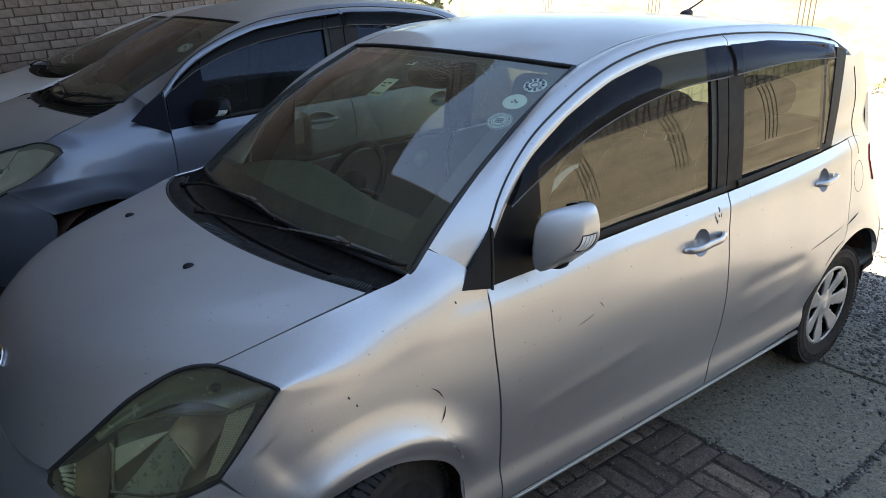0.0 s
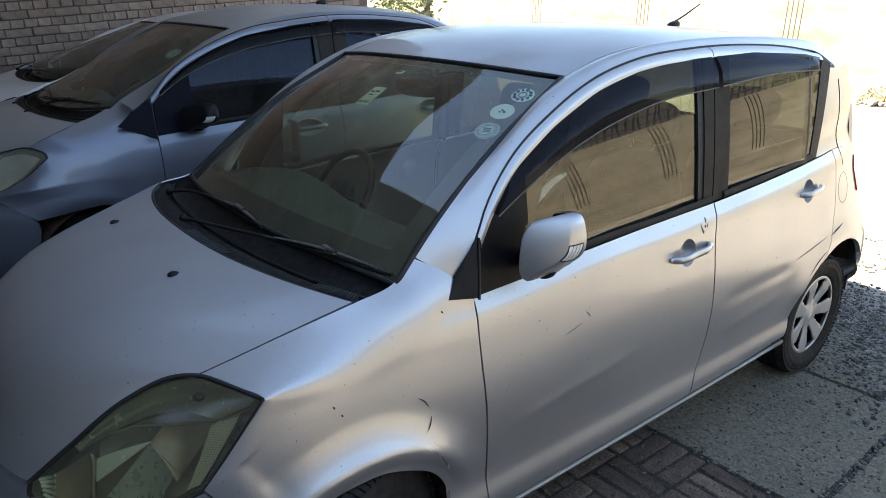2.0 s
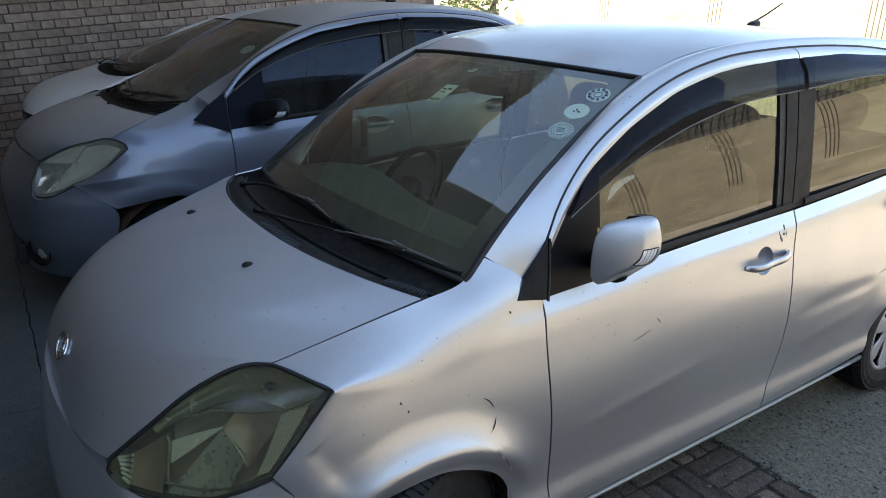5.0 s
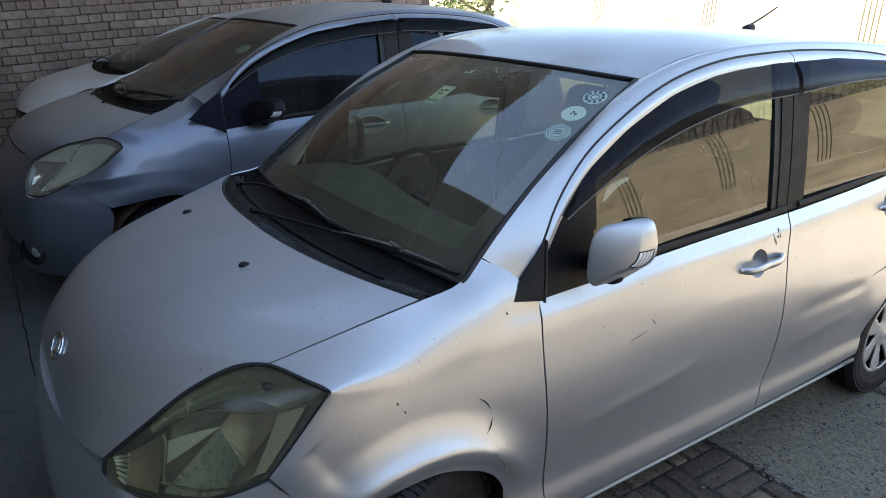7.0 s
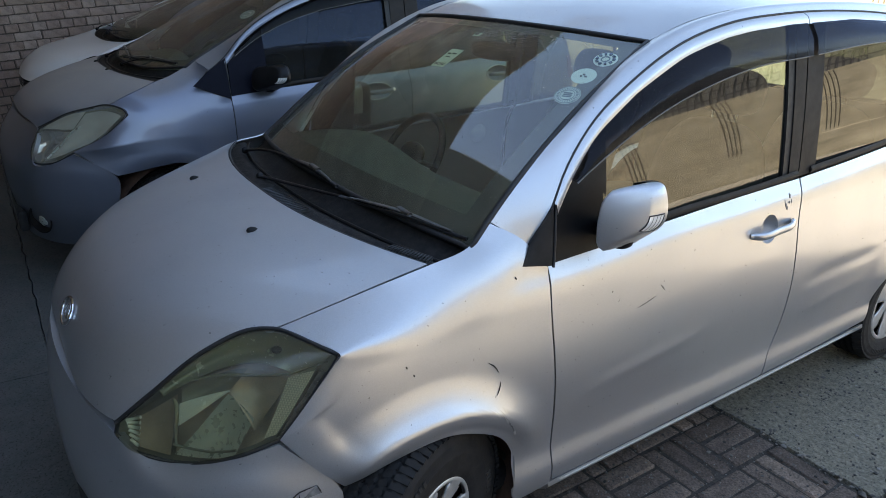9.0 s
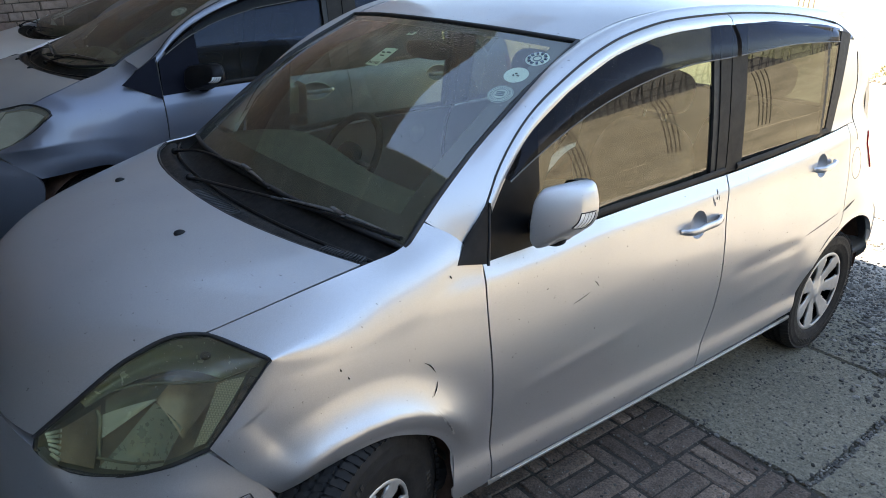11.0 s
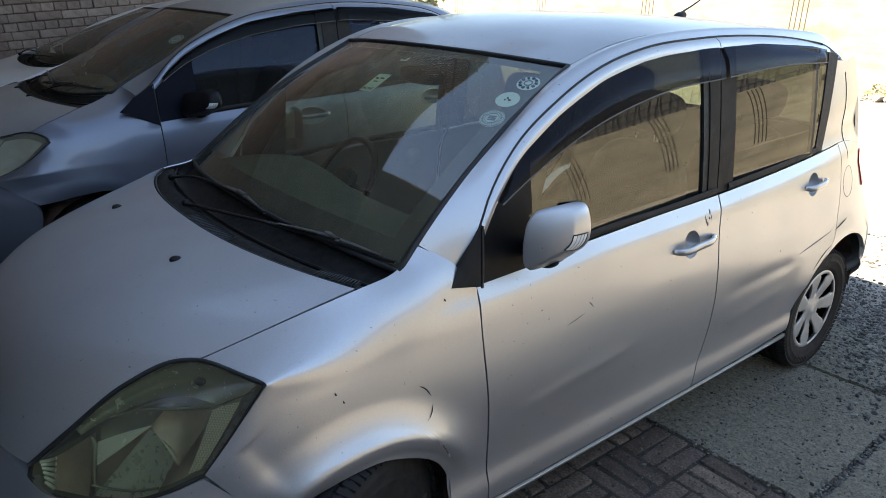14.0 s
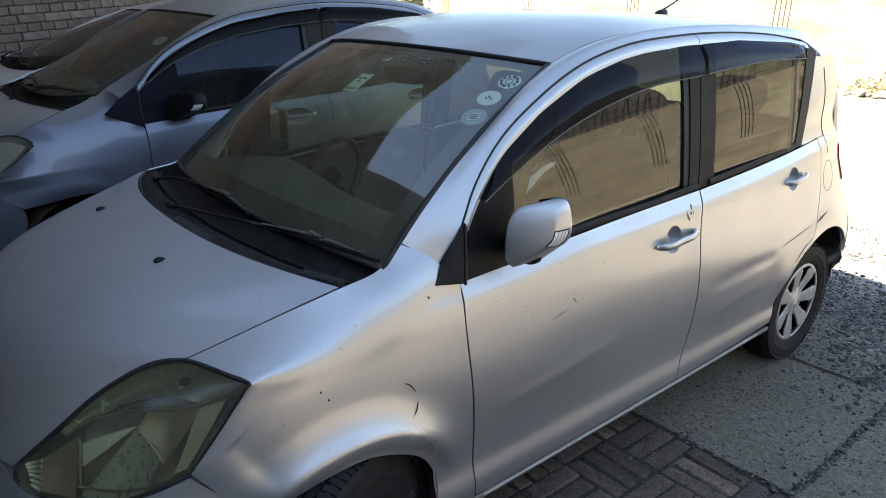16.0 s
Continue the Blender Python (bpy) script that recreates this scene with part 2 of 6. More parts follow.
BRICK = brick_material()
PAVER = paver_material()
MORTAR = plain("grey_mortar", (0.12, 0.095, 0.08), 0.95, var=0.3, scale=25, relief=0.3, relief_scale=120)
JOINT_DIRT = plain("dark_joint_soil", (0.045, 0.037, 0.030), 1.0, var=0.6, scale=50, relief=0.6, relief_scale=90)
CONCRETE = ground_material("grey_concrete_slab", (0.315, 0.285, 0.212), (0.105, 0.095, 0.072), 60, 0.9)
SOIL = ground_material("pale_dusty_ground", (0.41, 0.375, 0.33), (0.27, 0.248, 0.215), 14, 0.5)
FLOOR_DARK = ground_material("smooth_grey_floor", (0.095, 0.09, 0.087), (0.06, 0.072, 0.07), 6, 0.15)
STONE = stone_material()
PLASTER = plaster_material()
# dark tone stands for shade inside the wall's grooves
GROOVE_SHADE = plain("plaster_groove_shade", (0.07, 0.062, 0.05), 0.95, var=0.3)
SOFFIT = plain("pale_grey_plaster", (0.24, 0.23, 0.215), 0.9, var=0.2, scale=3)
HOUSE = plain("dim_brown_plaster", (0.085, 0.078, 0.07), 0.9, var=0.25, scale=2)
BACKDROP = plain("dim_backdrop_plaster", (0.15, 0.14, 0.125), 0.9, var=0.3, scale=1.5)
SKY_BLOCK = plain("brown_overhead_slab", (0.50, 0.47, 0.40), 0.85, var=0.4, scale=2)
IRON = plain("black_iron", (0.02, 0.02, 0.022), 0.6, var=0.3)
BARK = plain("rough_bark", (0.22, 0.17, 0.12), 0.9, var=0.5, scale=30, relief=0.8, relief_scale=50)
LEAF = plain("green_leaf", (0.07, 0.12, 0.03), 0.55, var=0.5, scale=3)
DRY_LEAF = plain("dry_grass", (0.22, 0.19, 0.09), 0.8, var=0.4, scale=20)


# ---- building helpers ----
def obj(name, verts, faces, material, parent=None, label="", smooth=True):
    """One mesh object from vertices and faces."""
    me = bpy.data.meshes.new(name)
    me.from_pydata([tuple(map(float, v)) for v in verts], [], [tuple(map(int, f)) for f in faces])
    me.materials.append(material)
    if smooth:
        me.shade_smooth()
    me.update()
    ob = new(name, me)
    if parent is not None:
        ob.parent = parent
    if label:
        tagged(ob, label)
    return ob


def part(name, bm, material, parent, label="", smooth=False):
    """One mesh object from a bmesh, under a thing or a part."""
    me = bpy.data.meshes.new(name)
    bm.to_mesh(me)
    bm.free()
    me.materials.append(material)
    if smooth:
        me.shade_smooth()
    ob = new(name, me)
    if parent is not None:
        ob.parent = parent
    if label:
        tagged(ob, label)
    return ob


def thing(name, label, category, group="", m=None):
    ob = new(name)
    ob.empty_display_size = 0.2
    if m is not None:
        ob.matrix_world = m
    return tagged(ob, label, category, group)


def hermite(P, U, u):
    """Smooth curve through the rows of P, whose parameters are U, at u."""
    P, U, u = np.asarray(P, float), np.asarray(U, float), np.asarray(u, float)
    n = len(P)
    D = (P[1:] - P[:-1]) / (U[1:] - U[:-1]).reshape((-1,) + (1,) * (P.ndim - 1))
    T = np.empty_like(P)
    T[0], T[-1] = D[0], D[-1]
    for i in range(1, n - 1):
        a, b = U[i] - U[i - 1], U[i + 1] - U[i]
        T[i] = (D[i - 1] * b + D[i] * a) / (a + b)
    k = np.clip(np.searchsorted(U, u, side="right") - 1, 0, n - 2)
    h = U[k + 1] - U[k]
    s = ((u - U[k]) / h)
    sh = (-1,) + (1,) * (P.ndim - 1)
    s, h = s.reshape(sh), h.reshape(sh)
    return P[k] * (2 * s**3 - 3 * s**2 + 1) + P[k + 1] * (3 * s**2 - 2 * s**3) + h * T[k] * (s**3 - 2 * s**2 + s) + h * T[k + 1] * (s**3 - s**2)


def crv(P, n):
    """n + 1 points along a smooth curve through P, evenly by length."""
    P = np.asarray(P, float)
    if len(P) == 2:
        return P[0] + (P[1] - P[0]) * np.linspace(0, 1, n + 1)[:, None]
    U = np.concatenate([[0], np.cumsum(np.linalg.norm(P[1:] - P[:-1], axis=1) + 1e-6)])
    fine = hermite(P, U, np.linspace(0, U[-1], 12 * n))
    L = np.concatenate([[0], np.cumsum(np.linalg.norm(fine[1:] - fine[:-1], axis=1))])
    w = np.linspace(0, L[-1], n + 1)
    return np.stack([np.interp(w, L, fine[:, j]) for j in range(P.shape[1])], axis=1)


def lerp(xs, ys, v):
    """Smooth height of a profile at v."""
    return hermite(np.asarray(ys, float), np.asarray(xs, float), np.clip(np.atleast_1d(v), xs[0], xs[-1]))


def coons(b, t, l, r):
    """A surface patch between four edges: bottom and top from left to right, left and right from bottom to top."""
    nu, nv = len(b) - 1, len(l) - 1
    u, v = np.linspace(0, 1, nu + 1)[None, :, None], np.linspace(0, 1, nv + 1)[:, None, None]
    ruled = (1 - v) * b[None] + v * t[None] + (1 - u) * l[:, None] + u * r[:, None]
    return ruled - ((1 - u) * (1 - v) * b[0] + u * (1 - v) * b[-1] + (1 - u) * v * t[0] + u * v * t[-1])


def loft(rows, nu, nv):
    """A smooth surface through rows of control points (the same number in each)."""
    R = np.asarray(rows, float)
    Ur = np.concatenate([[0], np.cumsum(np.mean(np.linalg.norm(R[1:] - R[:-1], axis=2), axis=1))])
    Uc = np.concatenate([[0], np.cumsum(np.mean(np.linalg.norm(R[:, 1:] - R[:, :-1], axis=2), axis=0))])
    A = hermite(R, Ur, np.linspace(0, Ur[-1], nv + 1))
    return hermite(A.transpose(1, 0, 2), Uc, np.linspace(0, Uc[-1], nu + 1)).transpose(1, 0, 2)


def mirrored(G):
    return np.asarray(G) * np.array([-1.0, 1.0, 1.0])


def normals(G):
    du, dv = np.gradient(G, axis=1), np.gradient(G, axis=0)
    n = np.cross(du, dv)
    return n / (np.linalg.norm(n, axis=2, keepdims=True) + 1e-12)


def sheet(name, G, material, parent, out=(1, 0, 0.3), gap=0.003, rim=0.016, label="", skip=None):
    """A panel of sheet from a grid of points: its rim is turned inwards, and it stands clear of its neighbours by the gap."""
    G = np.array(G, float)
    if gap:
        for a, b in ((0, 1), (-1, -2)):
            d = G[b] - G[a]
            G[a] += gap * d / (np.linalg.norm(d, axis=1, keepdims=True) + 1e-9)
            d = G[:, b] - G[:, a]
            G[:, a] += gap * d / (np.linalg.norm(d, axis=1, keepdims=True) + 1e-9)
    N = normals(G)
    flip = np.mean(N @ np.array(out, float)) < 0
    if flip:
        N = -N
    nv, nu = G.shape[0], G.shape[1]
    verts = list(G.reshape(-1, 3))
    faces = []
    for j in range(nv - 1):
        for i in range(nu - 1):
            if skip is not None and skip(i, j):
                continue
            f = (j * nu + i, j * nu + i + 1, (j + 1) * nu + i + 1, (j + 1) * nu + i)
            faces.append(f[::-1] if flip else f)
    if rim:
        loop = [(0, i) for i in range(nu)] + [(j, nu - 1) for j in range(1, nv)] + [(nv - 1, i) for i in range(nu - 2, -1, -1)] + [(j, 0) for j in range(nv - 2, 0, -1)]
        o = len(verts)
        for j, i in loop:
            verts.append(G[j, i])
            verts.append(G[j, i] - N[j, i] * rim * 0.25)
            verts.append(G[j, i] - N[j, i] * rim)
        m = len(loop)
        for a in range(m):
            b = (a + 1) % m
            for k in (0, 1):
                f = (o + 3 * a + k, o + 3 * b + k, o + 3 * b + k + 1, o + 3 * a + k + 1)
                faces.append(f if flip else f[::-1])
    return obj(name, verts, faces, material, parent, label)


def tube(name, P, radius, material, parent, label="", sides=8, flat=1.0, up=(0, 0, 1)):
    """A rod along the points P; radius may be a list. flat squeezes it along up."""
    P = np.asarray(P, float)
    n = len(P)
    rad = np.broadcast_to(np.asarray(radius, float), (n,))
    T = np.gradient(P, axis=0)
    T /= np.linalg.norm(T, axis=1, keepdims=True) + 1e-12
    A = np.cross(T, np.array(up, float))
    bad = np.linalg.norm(A, axis=1) < 1e-4
    A[bad] = np.cross(T[bad], np.array((0.3, 1, 0.1)))
    A /= np.linalg.norm(A, axis=1, keepdims=True)
    B = np.cross(A, T)
    verts, faces = [], []
    for i in range(n):
        for k in range(sides):
            a = 2 * math.pi * k / sides
            verts.append(P[i] + rad[i] * (math.cos(a) * A[i] + flat * math.sin(a) * B[i]))
    for i in range(n - 1):
        for k in range(sides):
            q = (k + 1) % sides
            faces.append((i * sides + k, i * sides + q, (i + 1) * sides + q, (i + 1) * sides + k))
    faces.append(tuple(range(sides)))
    faces.append(tuple((n - 1) * sides + k for k in reversed(range(sides))))
    return obj(name, verts, faces, material, parent, label)


def box_bm(x0, x1, y0, y1, z0, z1, bevel=0.0, seg=2):
    bm = bmesh.new()
    bmesh.ops.create_cube(bm, size=1, matrix=Matrix.LocRotScale(((x0 + x1) / 2, (y0 + y1) / 2, (z0 + z1) / 2), None, (abs(x1 - x0), abs(y1 - y0), abs(z1 - z0))))
    if bevel:
        bmesh.ops.bevel(bm, geom=bm.edges[:], offset=bevel, segments=seg, affect="EDGES", profile=0.5)
    return bm


def lathe(profile, n, axis=0):
    """Verts and faces of a profile of (axial, radius) pairs turned round the x axis."""
    verts, faces, m = [], [], len(profile)
    for k in range(n):
        a = 2 * math.pi * k / n
        for x, r in profile:
            verts.append((x, r * math.cos(a), r * math.sin(a)))
    for k in range(n):
        q = (k + 1) % n
        for i in range(m - 1):
            faces.append((k * m + i, k * m + i + 1, q * m + i + 1, q * m + i))
    return verts, faces


def blob(rx, ry, rz, power=2.6, nu=24, nv=14):
    """A rounded block: a superellipsoid grid of verts and faces."""
    verts, faces = [], []
    p = 2.0 / power
    f = lambda c: math.copysign(abs(c) ** p, c)
    for j in range(nv + 1):
        b = math.pi * (j / nv - 0.5)
        for i in range(nu):
            a = 2 * math.pi * i / nu
            verts.append((rx * f(math.cos(b)) * f(math.cos(a)), ry * f(math.cos(b)) * f(math.sin(a)), rz * f(math.sin(b))))
    for j in range(nv):
        for i in range(nu):
            q = (i + 1) % nu
            faces.append((j * nu + i, j * nu + q, (j + 1) * nu + q, (j + 1) * nu + i))
    return verts, faces


def moved(vf, m):
    return [tuple(m @ Vector(v)) for v in vf[0]], vf[1]


def joined(*pairs):
    verts, faces = [], []
    for v, f in pairs:
        o = len(verts)
        verts += list(v)
        faces += [tuple(i + o for i in q) for q in f]
    return verts, faces


# ---- setting ----
def slab(name, x0, x1, y0, y1, z0, z1, material, label, category="", bevel=0.0):
    ob = part(name, box_bm(x0, x1, y0, y1, z0, z1, bevel), material, None)
    return tagged(ob, label, category or name, kind="structure")


def ground_sheet():
    n = 60
    xs = np.concatenate([-np.geomspace(60, 6.5, 14), np.linspace(-6, 6, 60), np.geomspace(6.5, 60, 14)])
    ys = np.concatenate([-np.geomspace(60, 4, 12), np.linspace(-3.5, 15, 90), np.geomspace(16, 80, 12)])
    verts = [(x, y, -0.035 + (0.012 * noise.noise(Vector((x * 1.3, y * 1.3, 0))) if abs(x) < 7 else 0)) for y in ys for x in xs]
    w = len(xs)
    faces = [(j * w + i, j * w + i + 1, (j + 1) * w + i + 1, (j + 1) * w + i) for j in range(len(ys) - 1) for i in range(w - 1)]
    return tagged(obj("ground", verts, faces, SOIL), "pale dusty earth of a sunlit yard", "ground", kind="structure")


ground_sheet()


def worn_slab(name, x0, x1, y0, y1, material, label):
    """A concrete slab with wavering edges, a few millimetres proud of the soil."""
    e = []
    for (ax, ay), (bx, by) in zip([(x0, y0), (x1, y0), (x1, y1), (x0, y1)], [(x1, y0), (x1, y1), (x0, y1), (x0, y0)]):
        m = max(2, int(math.hypot(bx - ax, by - ay) / 0.06))
        for k in range(m):
            x, y = ax + (bx - ax) * k / m, ay + (by - ay) * k / m
            j = 0.016 * noise.noise(Vector((x * 9, y * 9, 3)))
            e.append((x + j, y + 0.016 * noise.noise(Vector((x * 9, y * 9, 7)))))
    n = len(e)
    verts = [(x, y, -0.004) for x, y in e] + [(x + 0.008 * (x - (x0 + x1) / 2) / abs(x1 - x0), y + 0.008 * (y - (y0 + y1) / 2) / abs(y1 - y0), -0.05) for x, y in e]
    faces = [tuple(range(n))] + [(k, n + k, n + (k + 1) % n, (k + 1) % n) for k in range(n)]
    return tagged(obj(name, verts, faces, material, smooth=False), label, "pavement", kind="structure")


worn_slab("pavement_slab_1", -0.10, 1.245, 2.195, 3.15, CONCRETE, "rough grey concrete slab strewn with grit")
worn_slab("pavement_slab_2", 1.275, 3.6, 2.195, 2.95, CONCRETE, "rough grey concrete slab with a broken edge")
worn_slab("pavement_slab_3", -0.10, 1.10, 3.18, 3.75, CONCRETE, "grey concrete slab half under gravel")
worn_slab("pavement_slab_4", -6.0, -0.13, 2.195, 4.0, CONCRETE, "grey concrete slab behind parked cars")
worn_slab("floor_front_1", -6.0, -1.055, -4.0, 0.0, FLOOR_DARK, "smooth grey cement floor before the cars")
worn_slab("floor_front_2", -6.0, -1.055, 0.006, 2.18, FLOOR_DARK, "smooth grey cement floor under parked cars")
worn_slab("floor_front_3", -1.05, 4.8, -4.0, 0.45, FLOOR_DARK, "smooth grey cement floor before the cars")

# unseen building behind; wall toned, roof slab placed to shade the cars; yard walls
slab("wall_back", -14.0, 2.2, -4.5, -4.2, -0.05, 5.27, HOUSE, "plain dark brown wall of a two-storey house", "wall")
# unseen wall added to cut sky and sun from the front right
slab("wall_front", 2.2, 9.0, -4.5, -4.25, -0.05, 4.9, HOUSE, "unseen dark brown wall, added to cut light at the front", "wall")
slab("ceiling_eave", -14.0, 2.46, -4.5, -0.32, 5.27, 5.37, SOFFIT, "grey underside of the house roof", "ceiling")
# unseen slabs added overhead to block sky in the silver car's reflections
slab("ceiling_sky_block_1", -6.08, -2.05, -4.2, 3.1, 3.45, 3.475, SKY_BLOCK, "unseen brown slab overhead, added to block sky from the cars", "ceiling")
slab("ceiling_sky_block_2", -2.05, -1.40, -4.2, 3.35, 3.45, 3.475, SKY_BLOCK, "unseen brown strip overhead, added to edge the mirrored sky", "ceiling")


def yard_wall(name, x0, x1, y0, y1, z1, label):
    return slab(name, x0, x1, y0, y1, -0.05, z1, PLASTER, label, "wall")


WX, WY = 5.4, 14.3
EAST = pose(5.52, 8.0, 0, 0, 0, 20.0)  # the yard wall on this side runs askew
w_side = yard_wall("wall_east", 0.0, 0.25, -9.0, 6.6, 1.80, "sunlit cream plaster yard wall with grooved piers")
w_side.matrix_world = EAST
w_far = yard_wall("wall_north", -30.0, WX, WY, WY + 0.25, 3.0, "sunlit cream plaster yard wall with grooved piers")


def groove_set(parent, place, along, face, z0, z1, step, w):
    """Four upright dark strips on the plaster, painted as the shade of pressed rules."""
    for k in range(4):
        o = place + (k - 1.5) * step
        if along == "x":
            bm = box_bm(o - w, o + w, face - 0.006, face + 0.02, z0, z1, 0.004, 1)
        else:
            bm = box_bm(face - 0.006, face + 0.02, o - w, o + w, z0, z1, 0.003, 1)
            bmesh.ops.subdivide_edges(bm, edges=[e for e in bm.edges if abs(e.verts[0].co.z - e.verts[1].co.z) > 0.5], cuts=8)
            for q in bm.verts:  # the rules sweep outwards to the foot
                q.co.y += 0.26 * (z1 - q.co.z) ** 0.85
        part("groove", bm, GROOVE_SHADE, parent)


for px_ in (-22.5, -18.9, -15.4, -11.9, -8.46, -4.9, -1.4, 2.1):
    groove_set(w_far, px_, "x", WY, 0.95, 2.8, 0.10, 0.011)
for py_ in (-4.4, -3.5, -2.6, -1.7, -0.78, 0.22, 1.25, 2.2, 3.0, 3.9, 4.8):
    groove_set(w_side, py_, "y", 0.0, 0.55, 1.78, 0.045, 0.006)
part("plinth", box_bm(-30, WX - 0.05, WY - 0.03, WY + 0.01, -0.05, 0.88, 0.01), PLASTER, w_far)
part("plinth", box_bm(-0.03, 0.01, -8.9, 6.5, -0.05, 0.50, 0.01), PLASTER, w_side)


# unseen walls added beyond the yard as a dim backdrop for reflections
slab("wall_backdrop_north", -40.0, 9.0, 17.5, 17.8, -0.05, 3.0, BACKDROP, "unseen dim wall added beyond the far yard wall", "wall")
slab("wall_backdrop_east", 9.0, 9.3, -6.0, 30.0, -0.05, 3.3, BACKDROP, "unseen dim wall added behind the fence for reflections", "wall")


def spike_fence():
    f = thing("iron_fence", "black iron spiked fence on top of the yard wall", "fence")
    f.matrix_world = EAST
    for z in (1.90, 2.06):
        part("rail", box_bm(0.10, 0.12, -4.6, 4.2, z, z + 0.028), IRON, f)
    for k in range(112):
        y = -4.5 + k * 0.075
        lean = 0.03 * math.sin(k * 2.1)
        tube("bar", [(0.105, y, 1.79), (0.125, y + lean * 0.5, 2.0), (0.105, y + lean, 2.25)], [0.014, 0.013, 0.006], IRON, f, sides=5)


spike_fence()


def brick_wall():
    """English bond: courses of stretchers and of headers by turns; each brick proud of the mortar."""
    X = -6.1
    w = slab("wall_west", X - 0.35, X - 0.006, -4.15, 5.2, -0.35, 4.30, MORTAR, "tall brown brick house wall with recessed joints", "wall")
    shared = []
    for L in (0.230, 0.113):
        for v in range(3):
            bm = box_bm(-0.02, 0.012 + 0.002 * v, -L / 2, L / 2, -0.0368, 0.0368, 0.006, 1)
            me = bpy.data.meshes.new("brick")
            bm.to_mesh(me)
            bm.free()
            me.materials.append(BRICK)
            shared.append(me)
    rnd = random.Random(4)
    verts, faces, count = [], [], 0
    for c in range(54):
        z = -0.18 + c * 0.082
        header = c % 2
        step = 0.12 if header else 0.237
        y = -4.05 + (0.06 if header else 0)
        while y < 5.15:
            near = 0.25 < y < 4.55 and 0.62 < z < 1.62
            dx, dy, dz = rnd.uniform(-0.004, 0.004), rnd.uniform(-0.003, 0.003), rnd.uniform(-0.002, 0.002)
            if near and count < 298:
                ob = new("brick", shared[(3 if header else 0) + rnd.randrange(3)])
                ob.parent = w
                ob.location = (X + dx, y + dy, z + dz)
                ob.rotation_euler = (rnd.uniform(-0.012, 0.012), 0, 0)
                count += 1
            else:
                h = (0.113 if header else 0.230) / 2
                o = len(verts)
                xf = X + 0.012 + dx
                verts += [(X - 0.02, y - h, z - 0.0368), (X - 0.02, y + h, z - 0.0368), (X - 0.02, y + h, z + 0.0368), (X - 0.02, y - h, z + 0.0368),
                          (xf, y - h + 0.004, z - 0.032), (xf, y + h - 0.004, z - 0.032), (xf, y + h - 0.004, z + 0.032), (xf, y - h + 0.004, z + 0.032)]
                faces += [(o + 4, o + 5, o + 6, o + 7), (o, o + 1, o + 5, o + 4), (o + 1, o + 2, o + 6, o + 5), (o + 2, o + 3, o + 7, o + 6), (o + 3, o, o + 4, o + 7)]
            y += step
    tagged(obj("brickwork", verts, faces, BRICK, w, smooth=False), kind="stuff")
    w.matrix_world = pose(0, 1.0, 1.1, 4.7, 0, 0) @ pose(0, -1.0, -1.1)  # its courses run level while the yard falls


# ---- cars ----
class Shape:
    """The lines of one car, in its own axes: x to its left, y to its rear, z up, from the middle of its front on the ground."""


def side_x(c, y, z):
    """Half width of the body side at y and z."""
    y, z = np.atleast_1d(y), np.atleast_1d(z)
    lift = (lerp(c.belt_y, c.belt_z, y) - c.belt_z[0] - c.belt_0) * np.clip((z - 0.35) / 0.55, 0, 1)
    r = np.hypot(y - c.arch_y, z - 0.285) - c.rear_arch
    flare = c.flare * np.exp(-((np.maximum(r, 0) / 0.075) ** 2)) * np.clip((z - 0.36) / 0.12, 0, 1)
    return lerp(c.sec_z, c.sec_x, z - lift) + lerp(c.plan_y, c.plan_x, y) * (c.plan_low + (1 - c.plan_low) * np.clip((z - 0.5 - c.plan_up) / 0.3, 0, 1)) + flare


def on_side(c, G2, inset=0.0):
    """Points of the body side over a grid of (y, z)."""
    G2 = np.asarray(G2, float)
    flat = G2.reshape(-1, 2)
    x = side_x(c, flat[:, 0], flat[:, 1]) - inset
    for y0, z0, y1, z1, half, amp in c.dents:  # knocks: long shallow ridges along a line
        d = np.array([y1 - y0, z1 - z0])
        L = np.linalg.norm(d)
        q = flat - np.array([y0, z0])
        along = q @ d / L**2
        off = (q[:, 1] * d[0] - q[:, 0] * d[1]) / L
        x += amp * np.exp(-((off / half) ** 2)) * np.clip(np.minimum(along, 1 - along) * 5 + 0.3, 0, 1)
    return np.column_stack([x, flat]).reshape(*G2.shape[:-1], 3)


def side_patch(c, b, t, l, r, nu, nv, inset=0.0):
    return on_side(c, coons(crv(b, nu), crv(t, nu), crv(l, nv), crv(r, nv)), inset)


def both(fn):
    """Calls fn for the left (1) and the right (-1) side."""
    for s in (1, -1):
        fn(s, (lambda G: np.asarray(G, float)) if s == 1 else mirrored)


def arch_pts(cy, r, a0, a1, n=9, cz=0.285):
    return [(cy + r * math.cos(radians(a)), cz + r * math.sin(radians(a))) for a in np.linspace(a0, a1, n)]


